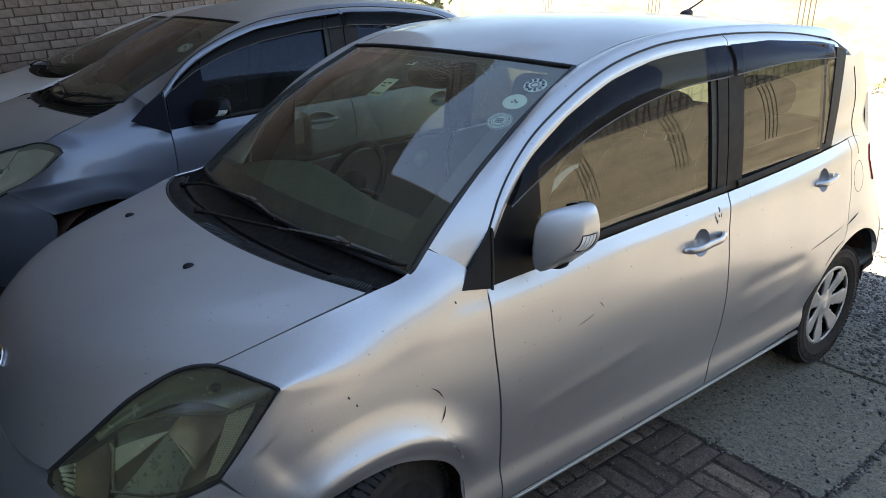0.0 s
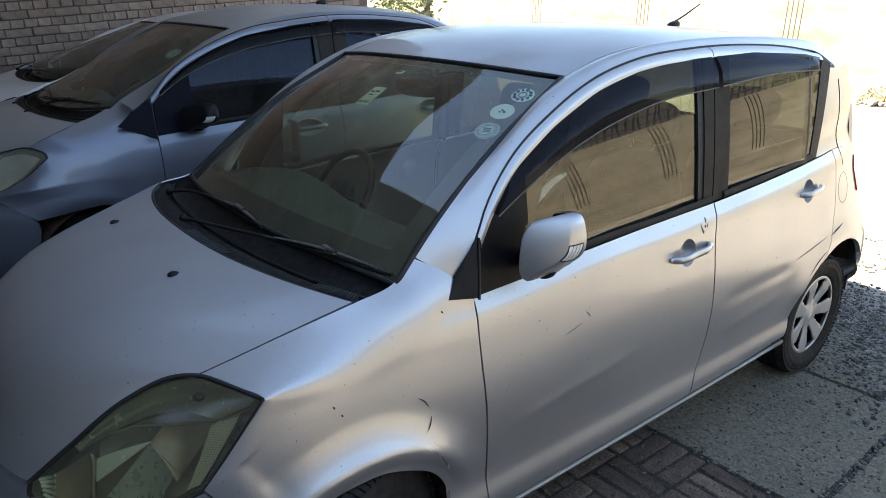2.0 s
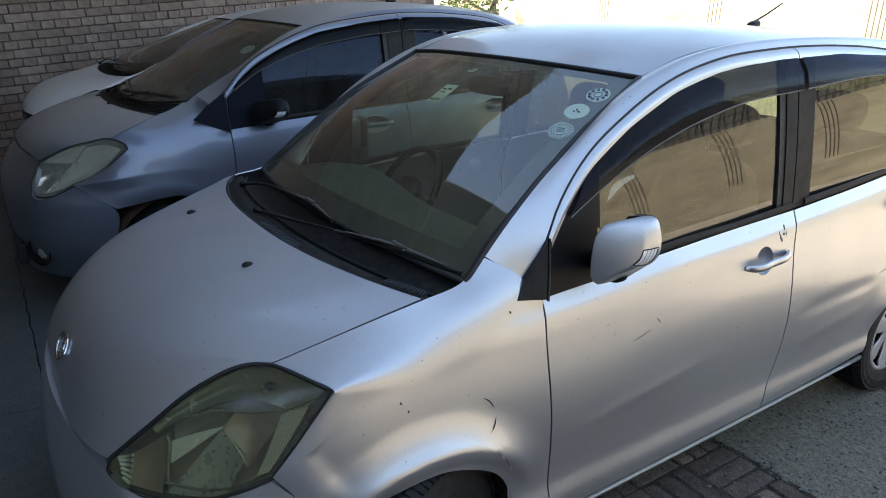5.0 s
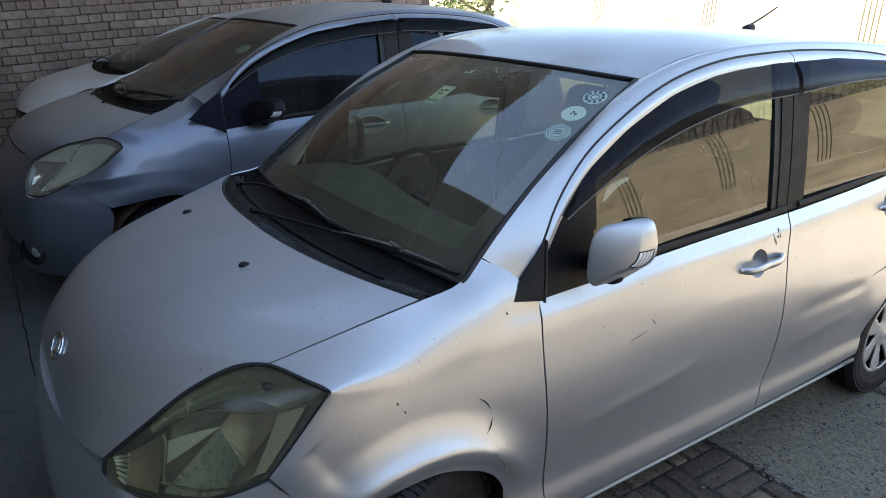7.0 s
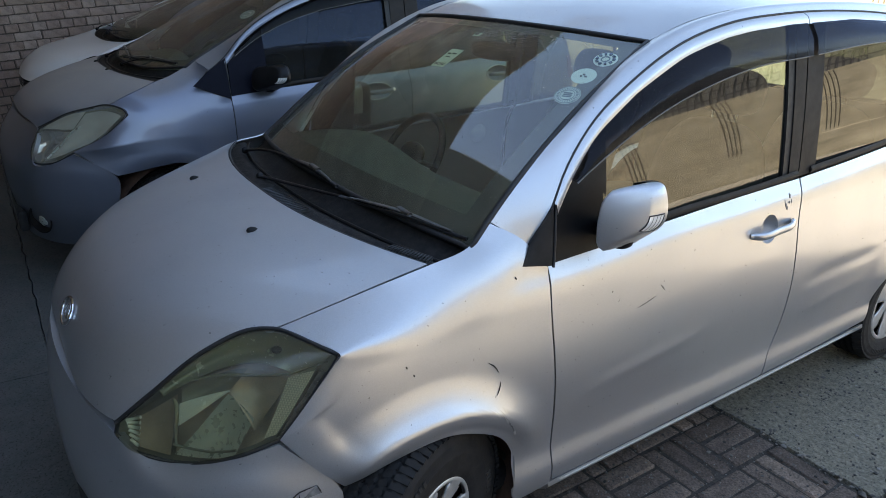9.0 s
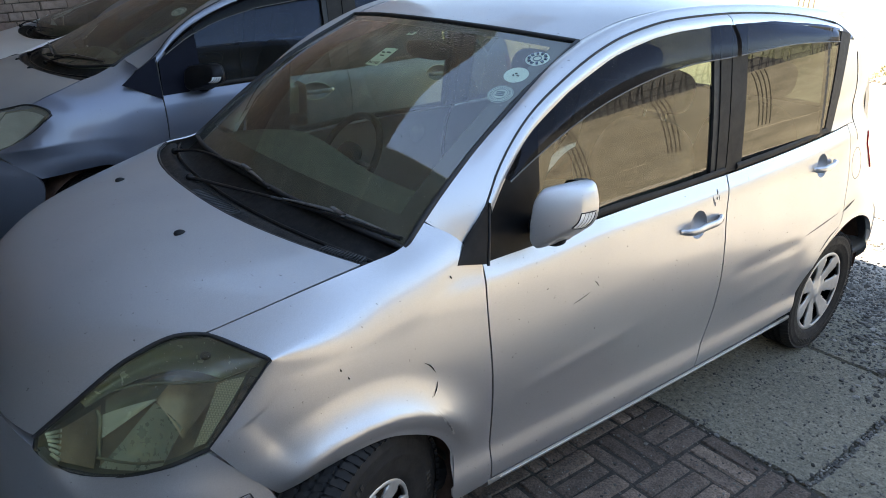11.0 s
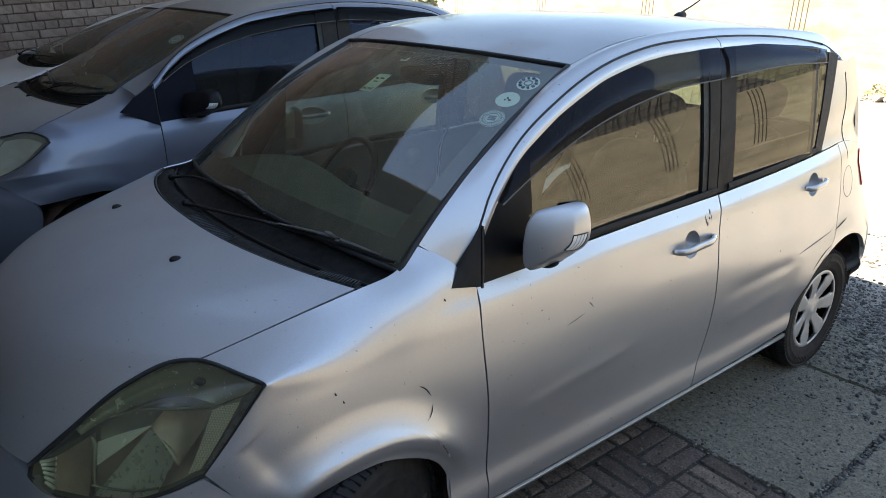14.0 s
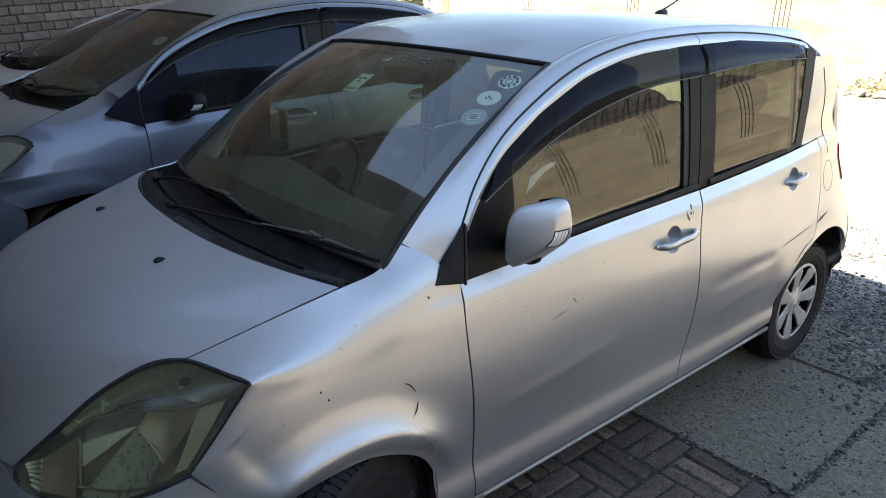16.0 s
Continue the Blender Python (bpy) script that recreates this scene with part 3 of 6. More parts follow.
def wheel(parent, x, y, s, steer=0.0, cover_mat=None, r=0.288, rim=0.191):
    """Tyre with grooved tread, a pressed wheel cover with seven openings, and the dark rim behind it."""
    cover_mat = cover_mat or COVER
    w = new("wheel")
    w.empty_display_size = 0.1
    w.parent = parent
    w.matrix_local = pose(x, y, r - 0.004, 0, 0, steer) @ pose(0, 0, 0, 0, 0, 0 if s > 0 else 180)
    prof = [(-0.085, 0.185), (-0.088, 0.23), (-0.083, 0.268), (-0.066, r - 0.004)]
    for g in (-0.045, -0.015, 0.015, 0.045):
        prof += [(g - 0.006, r - 0.001), (g - 0.005, r - 0.009), (g + 0.005, r - 0.009), (g + 0.006, r - 0.001)]
    q = lambda f: rim - 0.003 + (r - rim) * f
    prof += [(0.066, r - 0.004), (0.078, q(0.88)), (0.0835, q(0.76)), (0.0845, q(0.72)), (0.0835, q(0.70)), (0.086, q(0.50)), (0.0865, q(0.46)), (0.0850, q(0.44)), (0.082, q(0.20)), (0.073, q(0.0)), (0.06, q(-0.03))]
    v, f = lathe(prof, 72)
    tyre = obj("tyre", v, f, TYRE, w, smooth=True)
    lug = []
    count = 84
    for k in range(count):
        for xo, wx, off, slant, sink in ((-0.066, 0.018, 0.0, -9, 0.0080), (-0.030, 0.011, 0.5, 24, 0.0056), (0.0, 0.010, 0.2, -24, 0.0054), (0.030, 0.011, 0.7, 24, 0.0056), (0.066, 0.018, 0.5, 9, 0.0080)):
            q = box_bm(-wx, wx, -0.0078, 0.0078, -0.005, 0.005)
            vs = [tuple(u.co) for u in q.verts]
            fs = [tuple(u.index for u in fc.verts) for fc in q.faces]
            q.free()
            lug.append(moved((vs, fs), pose(0, 0, 0, 360 * (k + off) / count, 0, 0) @ pose(xo, 0, r - sink, 0, 20 * xo / 0.066 if abs(xo) > 0.05 else 0, slant)))
    v, f = joined(*lug)
    tagged(obj("tread", v, f, TYRE, tyre, smooth=False), kind="stuff")
    mark = []
    for first, n in ((20, 6), (150, 8), (265, 5)):  # raised marks on the sidewall
        for k in range(n):
            q = box_bm(-0.0015, 0.0015, -0.005, 0.005, -0.010, 0.010, 0.001, 1)
            vs = [tuple(u.co) for u in q.verts]
            fs = [tuple(u.index for u in fc.verts) for fc in q.faces]
            q.free()
            mark.append(moved((vs, fs), pose(0, 0, 0, first + 4.2 * k, 0, 0) @ pose(0.0865, 0, rim + (r - rim) * 0.52)))
    v, f = joined(*mark)
    tagged(obj("sidewall_marks", v, f, TYRE_MARK, tyre, smooth=False), kind="stuff")
    v, f = lathe([(-0.07, 0.184), (0.02, 0.17), (0.03, 0.05), (0.03, 0.0)], 40)
    obj("rim", v, f, DARK, w)
    # cover: a dished disc in rings; the openings lie between seven spokes
    rings = [(0.066, 0.0), (0.066, 0.022), (0.064, 0.030), (0.058, 0.045), (0.060, 0.070), (0.064, 0.095), (0.068, 0.120), (0.071, 0.145), (0.072, 0.160), (0.074, 0.172), (0.076, 0.182), (0.070, 0.191), (0.055, 0.188)]
    rings = [(a, b * rim / 0.191) for a, b in rings]
    n = 112
    verts = [(px, pr * math.cos(2 * math.pi * k / n), pr * math.sin(2 * math.pi * k / n)) for k in range(n) for px, pr in rings]
    faces, m = [], len(rings)
    for k in range(n):
        q = (k + 1) % n
        ph = (k % 16) / 16
        for i in range(m - 1):
            rad = rings[i][1]
            e = rad * 0.191 / rim
            if 0.065 < e < 0.165 and abs(ph - 0.5) < 0.27 - 1.1 * (0.165 - e):
                continue
            faces.append((k * m + i, k * m + i + 1, q * m + i + 1, q * m + i))
    cov = obj("wheel_cover", verts, faces, cover_mat, w, "silver plastic wheel cover with seven spokes")
    so = cov.modifiers.new("thickness", "SOLIDIFY")
    so.thickness, so.offset = 0.008, -1
    return w


def mirror_unit(c, parent, s, fix, shell_mat, back):
    """Door mirror: rounded shell with a lamp strip, glass on the rear face, and a black foot."""
    cx, cy, cz = c.mirror
    cy += back
    root = new("door_mirror")
    root.empty_display_size = 0.05
    root.parent = parent
    rings, n = [], 40
    hw, hh = c.mirror_size
    # from the nose to the rear rim: a D-shaped outline, flat towards the door, drawn in to the nose
    D = [(-0.96, -0.45), (-0.98, 0.1), (-1.0, 0.66), (-0.90, 0.83), (-0.62, 0.90), (-0.1, 0.98), (0.25, 1.0), (0.60, 0.93), (0.87, 0.60), (0.99, 0.24), (0.96, -0.14), (0.76, -0.36), (0.3, -0.58), (-0.3, -0.84), (-0.80, -1.0), (-0.93, -0.88), (-0.96, -0.45)]
    O = crv([D[-2]] + D + [D[1]], 6 * n)
    i0, i1 = np.argmin(np.abs(O - np.array(D[0])).sum(1)[: 2 * n]), 4 * n + np.argmin(np.abs(O - np.array(D[0])).sum(1)[4 * n:])
    O = np.array([O[int(round(i0 + (i1 - i0) * i / n))] for i in range(n)])
    # a gently crowned face that rolls over a tight edge into the sides
    def crown(u, w):
        return 0.022 * w * w + 0.012 * w + 0.010 * u * u + 0.052 * u

    for k, roll in [(q, 0.0) for q in (0.1, 0.2, 0.3, 0.4, 0.5, 0.6, 0.7, 0.78, 0.84)] + [(0.84 + 0.16 * math.sin(a), 0.020 * (1 - math.cos(a))) for a in np.linspace(0.2, math.pi / 2, 8)]:
        rings.append([(cx + hw * k * u, cy - 0.056 + crown(k * u, k * w) + roll, cz + hh * k * w + 0.006 * k * u) for u, w in O])
    for k, y in ((1.005, 0.030), (1.0, 0.044), (0.97, 0.048), (0.90, 0.040)):
        rings.append([(cx + hw * k * u, cy + y + 0.008 * u, cz + hh * k * w + 0.006 * k * u) for u, w in O])
    verts = [p for ring in rings for p in ring] + [(cx, cy - 0.056, cz)]
    faces = []
    for j in range(len(rings) - 1):
        for i in range(n):
            q = (i + 1) % n
            faces.append((j * n + i, (j + 1) * n + i, (j + 1) * n + q, j * n + q))
    tip = len(verts) - 1
    faces += [(tip, i, (i + 1) % n) for i in range(n)]
    obj("shell", fix(verts), faces if s > 0 else [f[::-1] for f in faces], shell_mat, root)
    v = [(cx + 0.88 * hw * u - 0.006, cy + 0.058, cz + 0.88 * hh * w) for u, w in O]
    obj("mirror_glass", fix(v), [tuple(range(n))], MIRROR_GLASS, root, smooth=False)
    # lamp strip on the outer lower corner
    corner = [(0.74, -0.38), (0.90, -0.24), (0.97, -0.10), (0.99, 0.10)]
    G = loft([[(cx + hw * k * u, cy - 0.056 + crown(k * u, k * w) + y, cz + hh * k * w + 0.006 * u) for u, w in corner] for k, y in ((0.90, -0.0025), (0.97, 0.003), (1.02, 0.016), (1.03, 0.034))], 10, 8)
    rim = [[(cx - 0.010 + hw * k * u, cy + y, cz + 0.002 + hh * k * w) for u, w in O] for k, y in ((0.95, 0.030), (0.95, 0.060), (0.90, 0.070), (0.80, 0.072))]
    rim = [p for ring in rim for p in ring]
    f = [(j * n + i, (j + 1) * n + i, (j + 1) * n + (i + 1) % n, j * n + (i + 1) % n) for j in range(3) for i in range(n)]
    obj("housing", fix(rim), f if s > 0 else [q[::-1] for q in f], BLACK_PLASTIC, root)
    lamp = sheet("indicator_lamp", fix(G), AMBER, root, (s, -1, 0), 0, 0.006, "clear indicator lamp strip")
    tube("lamp_seal", fix(np.concatenate([G[0], G[1:, -1], G[-1, ::-1][1:], G[::-1, 0][1:]])), 0.0014, RUBBER, lamp, sides=6)
    for j in (2, 4, 6):
        tube("lamp_rib", fix(G[j] + np.array([0.0004, -0.0004, 0])), 0.0006, LAMP_BODY, lamp, sides=5)
    v, f = blob(0.058, 0.032, 0.028, 3)
    v, f = moved((v, f), pose(cx - hw - 0.030, cy + 0.01, cz - hh * 0.84, 0, 8, 0))
    obj("foot", fix(v), f, BLACK_PLASTIC, root)


SHUT = np.array([0.001, 0.0, 0.003])  # shut line between door frame and roof rail


def hollowed(c, b, t, l, r, nu, nv, y, z, clear=0.0):
    """A door skin whose grid leaves an oval opening at y, z for the handle's hollow; also says which cells to leave out."""
    G2 = coons(crv(b, nu), crv(t, nu), crv(l, nv), crv(r, nv))
    if clear:  # keep clear of the rear wheel's arch
        o = np.array([c.arch_y, 0.285])
        h = np.linalg.norm(G2 - o, axis=2, keepdims=True)
        G2 = np.where(h < clear, o + (G2 - o) / h * clear, G2)
    d = (G2 - np.array([y, z])) / np.array(c.cup)
    q = np.linalg.norm(d, axis=2, keepdims=True)
    near = np.abs(q - 1) < 0.2
    G2 = np.where(near, np.array([y, z]) + d / np.maximum(q, 1e-6) * np.array(c.cup), G2)
    q = np.where(near, 1.0, q)[..., 0]
    return on_side(c, G2), lambda i, j: max(q[j, i], q[j, i + 1], q[j + 1, i], q[j + 1, i + 1]) <= 1.001


def door_handle(c, parent, fix, s, y0, y1, z, mat):
    """A pull bar on two ends over a hollowed cup."""
    ym = (y0 + y1) / 2
    x = float(side_x(c, ym, z)[0])
    h = new("handle")
    h.empty_display_size = 0.04
    h.parent = parent
    P = crv([(x + 0.000, y0, z - 0.004), (x + 0.020, y0 + 0.016, z - 0.001), (x + 0.026, ym, z + 0.003), (x + 0.021, y1 - 0.030, z + 0.007), (x + 0.004, y1, z + 0.010)], 18)
    rad = np.interp(np.linspace(0, 1, 19), [0, 0.08, 0.5, 0.9, 1], [0.009, 0.0130, 0.0135, 0.0125, 0.010])
    tube("grip", fix(P), rad, mat, h, sides=12, flat=0.62, up=(1, 0, 0))
    verts, faces, n, m = [], [], 32, 8
    for j in range(m + 1):
        e = j / m
        for i in range(n):
            a = 2 * math.pi * i / n
            yy, zz = ym - 0.012 + c.cup[0] * e * math.cos(a), z + 0.003 + c.cup[1] * e * math.sin(a)
            verts.append((float(side_x(c, yy, zz)[0]) - 0.030 * (1 - e**2.5), yy, zz))
    for j in range(m):
        for i in range(n):
            q = (i + 1) % n
            faces.append((j * n + i, j * n + q, (j + 1) * n + q, (j + 1) * n + i))
    obj("cup", fix(verts), faces if s < 0 else [q[::-1] for q in faces], c.cup_mat, h, "hollow pressed behind the grip")
    if c.cup[0] > 0.06:
        tube("cup_rim", fix(verts[m * n:] + verts[m * n:m * n + 1]), 0.0035, COVER, h, sides=6)
    v, f = lathe([(0.0, 0.013), (0.004, 0.012), (0.005, 0.0)], 16)
    v, f = moved((v, f), pose(x + 0.017, y1 - 0.018, z + 0.009))
    obj("lock", fix(v), f, CHROME, h)


def seat(parent, x, y, z0=0.28):
    st = new("seat")
    st.empty_display_size = 0.1
    st.parent = parent
    v, f = moved(blob(0.25, 0.26, 0.09, 3), pose(x, y, z0 + 0.2, -6))
    obj("cushion", v, f, FABRIC, st)
    v, f = moved(blob(0.235, 0.07, 0.32, 3), pose(x, y + 0.30, z0 + 0.50, -17))
    obj("backrest", v, f, FABRIC, st)
    v, f = moved(blob(0.13, 0.05, 0.085, 3), pose(x, y + 0.42, z0 + 0.91, -12))
    obj("headrest", v, f, FABRIC, st)
    for o in (-0.05, 0.05):
        tube("headrest_post", [(x + o, y + 0.385, z0 + 0.76), (x + o, y + 0.41, z0 + 0.88)], 0.006, CHROME, st, sides=6)


def hood_grid(c, rows=28, cols=36):
    E, M = crv_at(c.hood_edge, rows), crv_at(c.hood_mid, rows)
    s = np.linspace(-1, 1, cols + 1)
    a = np.abs(s)[None, :, None]
    p = np.linspace(c.hood_pow, 2.4, rows + 1)[:, None, None]
    q = np.linspace(c.hood_pow + 1.0, 2.5, rows + 1)[:, None, None]
    e, m = E[:, None], M[:, None]
    G = np.empty((rows + 1, cols + 1, 3))
    G[..., 0] = e[..., 0] * s[None]
    G[..., 1:2] = m[..., 1:2] + (e[..., 1:2] - m[..., 1:2]) * a**p
    G[..., 2:3] = m[..., 2:3] + (e[..., 2:3] - m[..., 2:3]) * a**q
    return G


def crv_at(P, n):
    """n + 1 points along a curve, control points evenly spread in the parameter."""
    P = np.asarray(P, float)
    return hermite(P, np.arange(len(P), dtype=float), np.linspace(0, len(P) - 1, n + 1))


def roof_grid(c, rows=30, cols=32):
    E, M = crv(c.rail[c.rail_roof:], rows), crv(c.roof_mid, rows)
    s = np.linspace(-1, 1, cols + 1)
    a = np.abs(s)[None, :, None]
    G = np.empty((rows + 1, cols + 1, 3))
    e, m = E[:, None], M[:, None]
    G[..., 0] = e[..., 0] * s[None]
    G[..., 1:2] = m[..., 1:2] + (e[..., 1:2] - m[..., 1:2]) * a**2
    G[..., 2:3] = m[..., 2:3] + (e[..., 2:3] - m[..., 2:3]) * a**2.7
    return G


def screen_grid(c, nu=40, nv=20):
    half = c.screen_low
    low = crv([(-x, y, z) for x, y, z in half[::-1]] + list(half[1:] if half[0][0] == 0 else half), nu)
    half = c.screen_top
    top = crv([(-x, y, z) for x, y, z in half[::-1]] + list(half[1:]), nu)
    side = crv(c.screen_side, nv)
    G = coons(low, top, mirrored(side), side)
    u, v = np.linspace(-1, 1, nu + 1)[None], np.linspace(0, 1, nv + 1)[:, None]
    G[..., 2] += c.screen_bulge * (1 - u**2) * np.sin(math.pi * v)
    G[..., 1] -= 0.4 * c.screen_bulge * (1 - u**2) * np.sin(math.pi * v)
    return G


def wing_grid(c):
    """The front wing: an eased upper panel, then the flare over the wheel with its two creases; towards the door it runs into the body side."""
    rows = [np.asarray(r, float) for r in c.wing]
    W = loft(rows[:-2], 60, 28)
    m = np.clip(np.linspace(0, 1, 61)[None, 1:-1, None] * c.ease_from, 0, 1)
    for _ in range(c.wing_ease):  # ease the pressing, its edges held
        W[1:-1, 1:-1] += 0.5 * m * ((W[:-2, 1:-1] + W[2:, 1:-1] + W[1:-1, :-2] + W[1:-1, 2:]) / 4 - W[1:-1, 1:-1])
    crease, lip = loft(rows[-3:], 60, 2)[1:3]
    k = np.linspace(0, 1, 9)[1:, None, None]
    B = W[-1] * (1 - k) + crease * k
    k = np.linspace(0, 1, 11)[1:, None, None]
    D = crease * (1 - k) + lip * k + np.array([0.004, 0, 0]) * np.sin(math.pi * k)
    W = np.concatenate([W, B, D])
    u = np.clip((np.linspace(0, 1, 61) - 0.66) / 0.34, 0, 1)
    w = (u * u * (3 - 2 * u))[None] * np.clip((c.wing[-4][-1][2] + 0.01 - W[..., 2]) / 0.05, 0, 1)
    S = side_x(c, W[..., 1].ravel(), W[..., 2].ravel()).reshape(W.shape[:2])
    W[..., 0] = W[..., 0] * (1 - w) + S * w
    if c.wing_flare:  # the wing is the body side drawn in to the nose, with a swelling round the wheel
        X, Y, Z = W[..., 0], W[..., 1], W[..., 2]
        r = np.hypot(Y - c.front_axle, Z - 0.285) - c.front_arch
        step = lambda v, a, b: (lambda q: q * q * (3 - 2 * q))(np.clip((v - a) / (b - a), 0, 1))
        swell = c.wing_flare * np.clip(1 - (r - 0.042) / 0.095, 0, 1) ** 2 * (r > 0.042) + c.wing_flare * (r <= 0.042) - 0.008 * np.clip(1 - r / 0.042, 0, 1) ** 2
        swell *= step(Z, 0.36, 0.57) * step(Y, 0.36, 0.50)
        body = lerp(c.sec_z, c.sec_x, Z.ravel()).reshape(Z.shape) - 0.075 * np.clip((0.75 - Y) / 0.38, 0, 2) ** 2 + swell
        rise = 0.075 * step(Y, 0.82, 1.02)
        k = (1 - step(Z - rise, 0.79, 0.86)) * np.clip(np.linspace(0, 1, 61) * 8, 0, 1)[None]
        W[..., 0] = X * (1 - k) + body * k
    A = np.array(c.gap_a)[::-1]
    low = W[:, -1, 2] < A[-1, 1]
    dy = np.where(low, np.interp(W[:, -1, 2], A[:, 1], A[:, 0]) - W[:, -1, 1], 0)
    W[..., 1] += dy[:, None] * np.clip((np.linspace(0, 1, 61) - 0.8) / 0.2, 0, 1)[None]
    return W


def build_car(c, name, label, group, place):
    car = thing(name, label, "car", group)
    paint_ = c.paint
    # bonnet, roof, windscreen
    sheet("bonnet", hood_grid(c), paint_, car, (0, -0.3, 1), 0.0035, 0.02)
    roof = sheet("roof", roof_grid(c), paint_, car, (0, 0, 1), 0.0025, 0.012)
    SG = screen_grid(c)
    sheet("windscreen", SG, c.screen_mat, car, (0, -1, 1), 0, 0, "large sloping windscreen, dusty glass")
    # black seal round the windscreen
    edge = np.concatenate([SG[0], SG[1:, -1], SG[-1, ::-1][1:], SG[::-1, 0][1:]])
    tube("windscreen_seal", edge + np.array([0, 0, 0.001]), 0.008, RUBBER, car, sides=6)
    N = normals(SG)
    if np.mean(N[..., 2]) < 0:
        N = -N

    def band(i0, i1, j0, j1):
        return SG[j0:j1, i0:i1] - N[j0:j1, i0:i1] * 0.004

    for nm, g in (("dark_border", band(0, 41, 0, 3)), ("dark_border", band(0, 41, 19, 21)), ("dark_border", band(0, 3, 2, 20)), ("dark_border", band(38, 41, 2, 20))):
        sheet(nm, g, INK, car, (0, -1, 1), 0, 0)

    # pillar and roof rail, one pressing a side
    def rails(s, fix):
        n = 60
        inner, outer = crv(c.rail, n), crv(c.door_top, n)
        mid = (inner + outer) / 2 + np.array([0.010, -0.004, 0.014]) * np.clip(np.arange(n + 1) / 14, 0, 1)[:, None]
        sheet("pillar", fix(loft([inner, mid, outer], n, 8)), paint_, car, (s, -0.2, 1), 0.002, 0.018)
        tube("door_seal", fix(outer[:57] + np.array([-0.0005, 0, -0.0025])), 0.0034, RUBBER, car, sides=8)

    both(rails)

    # wings, bumper
    W = wing_grid(c)
    both(lambda s, fix: sheet("front_wing", fix(W), paint_, car, (s, -0.2, 0.5), 0.0026, 0.005))
    rows = [[(-x, y, z) for x, y, z in r[:0:-1]] + list(r) for r in c.bumper]
    sheet("front_bumper", loft(rows, 60, 22), paint_, car, (0, -1, 0.1), 0.0025, 0.02)
    part("lower_grille", box_bm(-0.42, 0.42, c.bumper[2][0][1] + 0.012, c.bumper[2][0][1] + 0.06, 0.24, 0.36, 0.02), DARK, car)

    # doors
    def doors(s, fix):
        d1 = new("front_door")
        d2 = new("rear_door")
        for d in (d1, d2):
            d.empty_display_size = 0.1
            d.parent = car
        by, bz = c.belt_y, c.belt_z
        bz_at = lambda y: float(lerp(by, bz, y)[0])
        A, B = c.gap_a, c.gap_b
        sill = c.sill
        b = [(A[-1][0], sill(A[-1][0])), (1.6, sill(1.6)), (B[-1][0], sill(B[-1][0]))]
        t = [(A[0][0], bz_at(A[0][0])), (1.6, bz_at(1.6)), (B[0][0], bz_at(B[0][0]))]
        hy0, hy1, hz = c.handles[0]
        G, out_ = hollowed(c, b, t, [b[0]] + A[::-1][1:-1] + [t[0]], [b[-1]] + B[::-1][1:-1] + [t[-1]], 100, 64, (hy0 + hy1) / 2 - 0.012, hz + 0.003)
        sheet("door_skin", fix(G), paint_, d1, (s, 0, 0), 0.0030, 0.02, skip=out_)
        C = c.gap_c
        arc = arch_pts(c.arch_y, c.rear_arch + 0.004, 172, 126, 6)
        b = [(B[-1][0], sill(B[-1][0])), (B[-1][0] + 0.3, sill(2.5)), (arc[0][0] - 0.03, sill(2.7) + 0.015)]
        t = [(B[0][0], bz_at(B[0][0])), (2.6, bz_at(2.6)), (C[0][0], bz_at(C[0][0]))]
        hy0, hy1, hz = c.handles[1]
        G, out_ = hollowed(c, b, t, [b[0]] + B[::-1][1:-1] + [t[0]], [b[-1]] + arc + C[::-1][1:-1] + [t[-1]], 90, 60, (hy0 + hy1) / 2 - 0.012, hz + 0.003, c.rear_arch + 0.003)
        sheet("door_skin", fix(G), paint_, d2, (s, 0, 0), 0.0036, 0.02, skip=out_)
        for P in (A, B, C):
            tube("door_seal", fix(on_side(c, crv(P, 20), 0.014)), 0.008, RUBBER, d1, sides=6)
        # window frames, glass and pillars above the belt
        g0, g1, g2, g3, g4 = c.glass
        top = c.door_top
        tp = np.array(top)[1:]
        top_z = lambda y, o: float(np.interp(y, tp[:, 1], tp[:, 2])) - o
        fr = [(y, z) for x, y, z in top[1:-1]]
        inner = [(y + 0.008, z - 0.038) for y, z in fr]
        ic = crv(inner, 50)
        O = crv(np.array(top)[1:-1], 50)
        I = on_side(c, ic, -0.006)
        k = int(np.argmin(abs(O[:, 1] - c.split)))
        sheet("window_frame", fix(loft([O[: k + 1] - SHUT, (O[: k + 1] + I[: k + 1]) / 2 + np.array([0.006, 0, 0.002]), I[: k + 1]], k, 4)), paint_, d1, (s, 0, 0.3), 0.002, 0.012)
        m = 50 - k
        sheet("window_frame", fix(loft([O[k:] - SHUT, (O[k:] + I[k:]) / 2 + np.array([0.006, 0, 0.002]), I[k:]], m, 4)), paint_, d2, (s, 0, 0.3), 0.002, 0.012)

        def window(y0, y1, yt0, yt1, mat, nm, owner, inset=0.010, low=0.004):
            bb = [(y0, bz_at(y0) + low), ((y0 + y1) / 2, bz_at((y0 + y1) / 2) + low), (y1, bz_at(y1) + low)]
            ys = np.linspace(yt0, yt1, 6)
            tt = [(y, top_z(y, 0.030)) for y in ys]
            G = side_patch(c, bb, tt, [bb[0], tt[0]], [bb[-1], tt[-1]], 20, 14, inset)
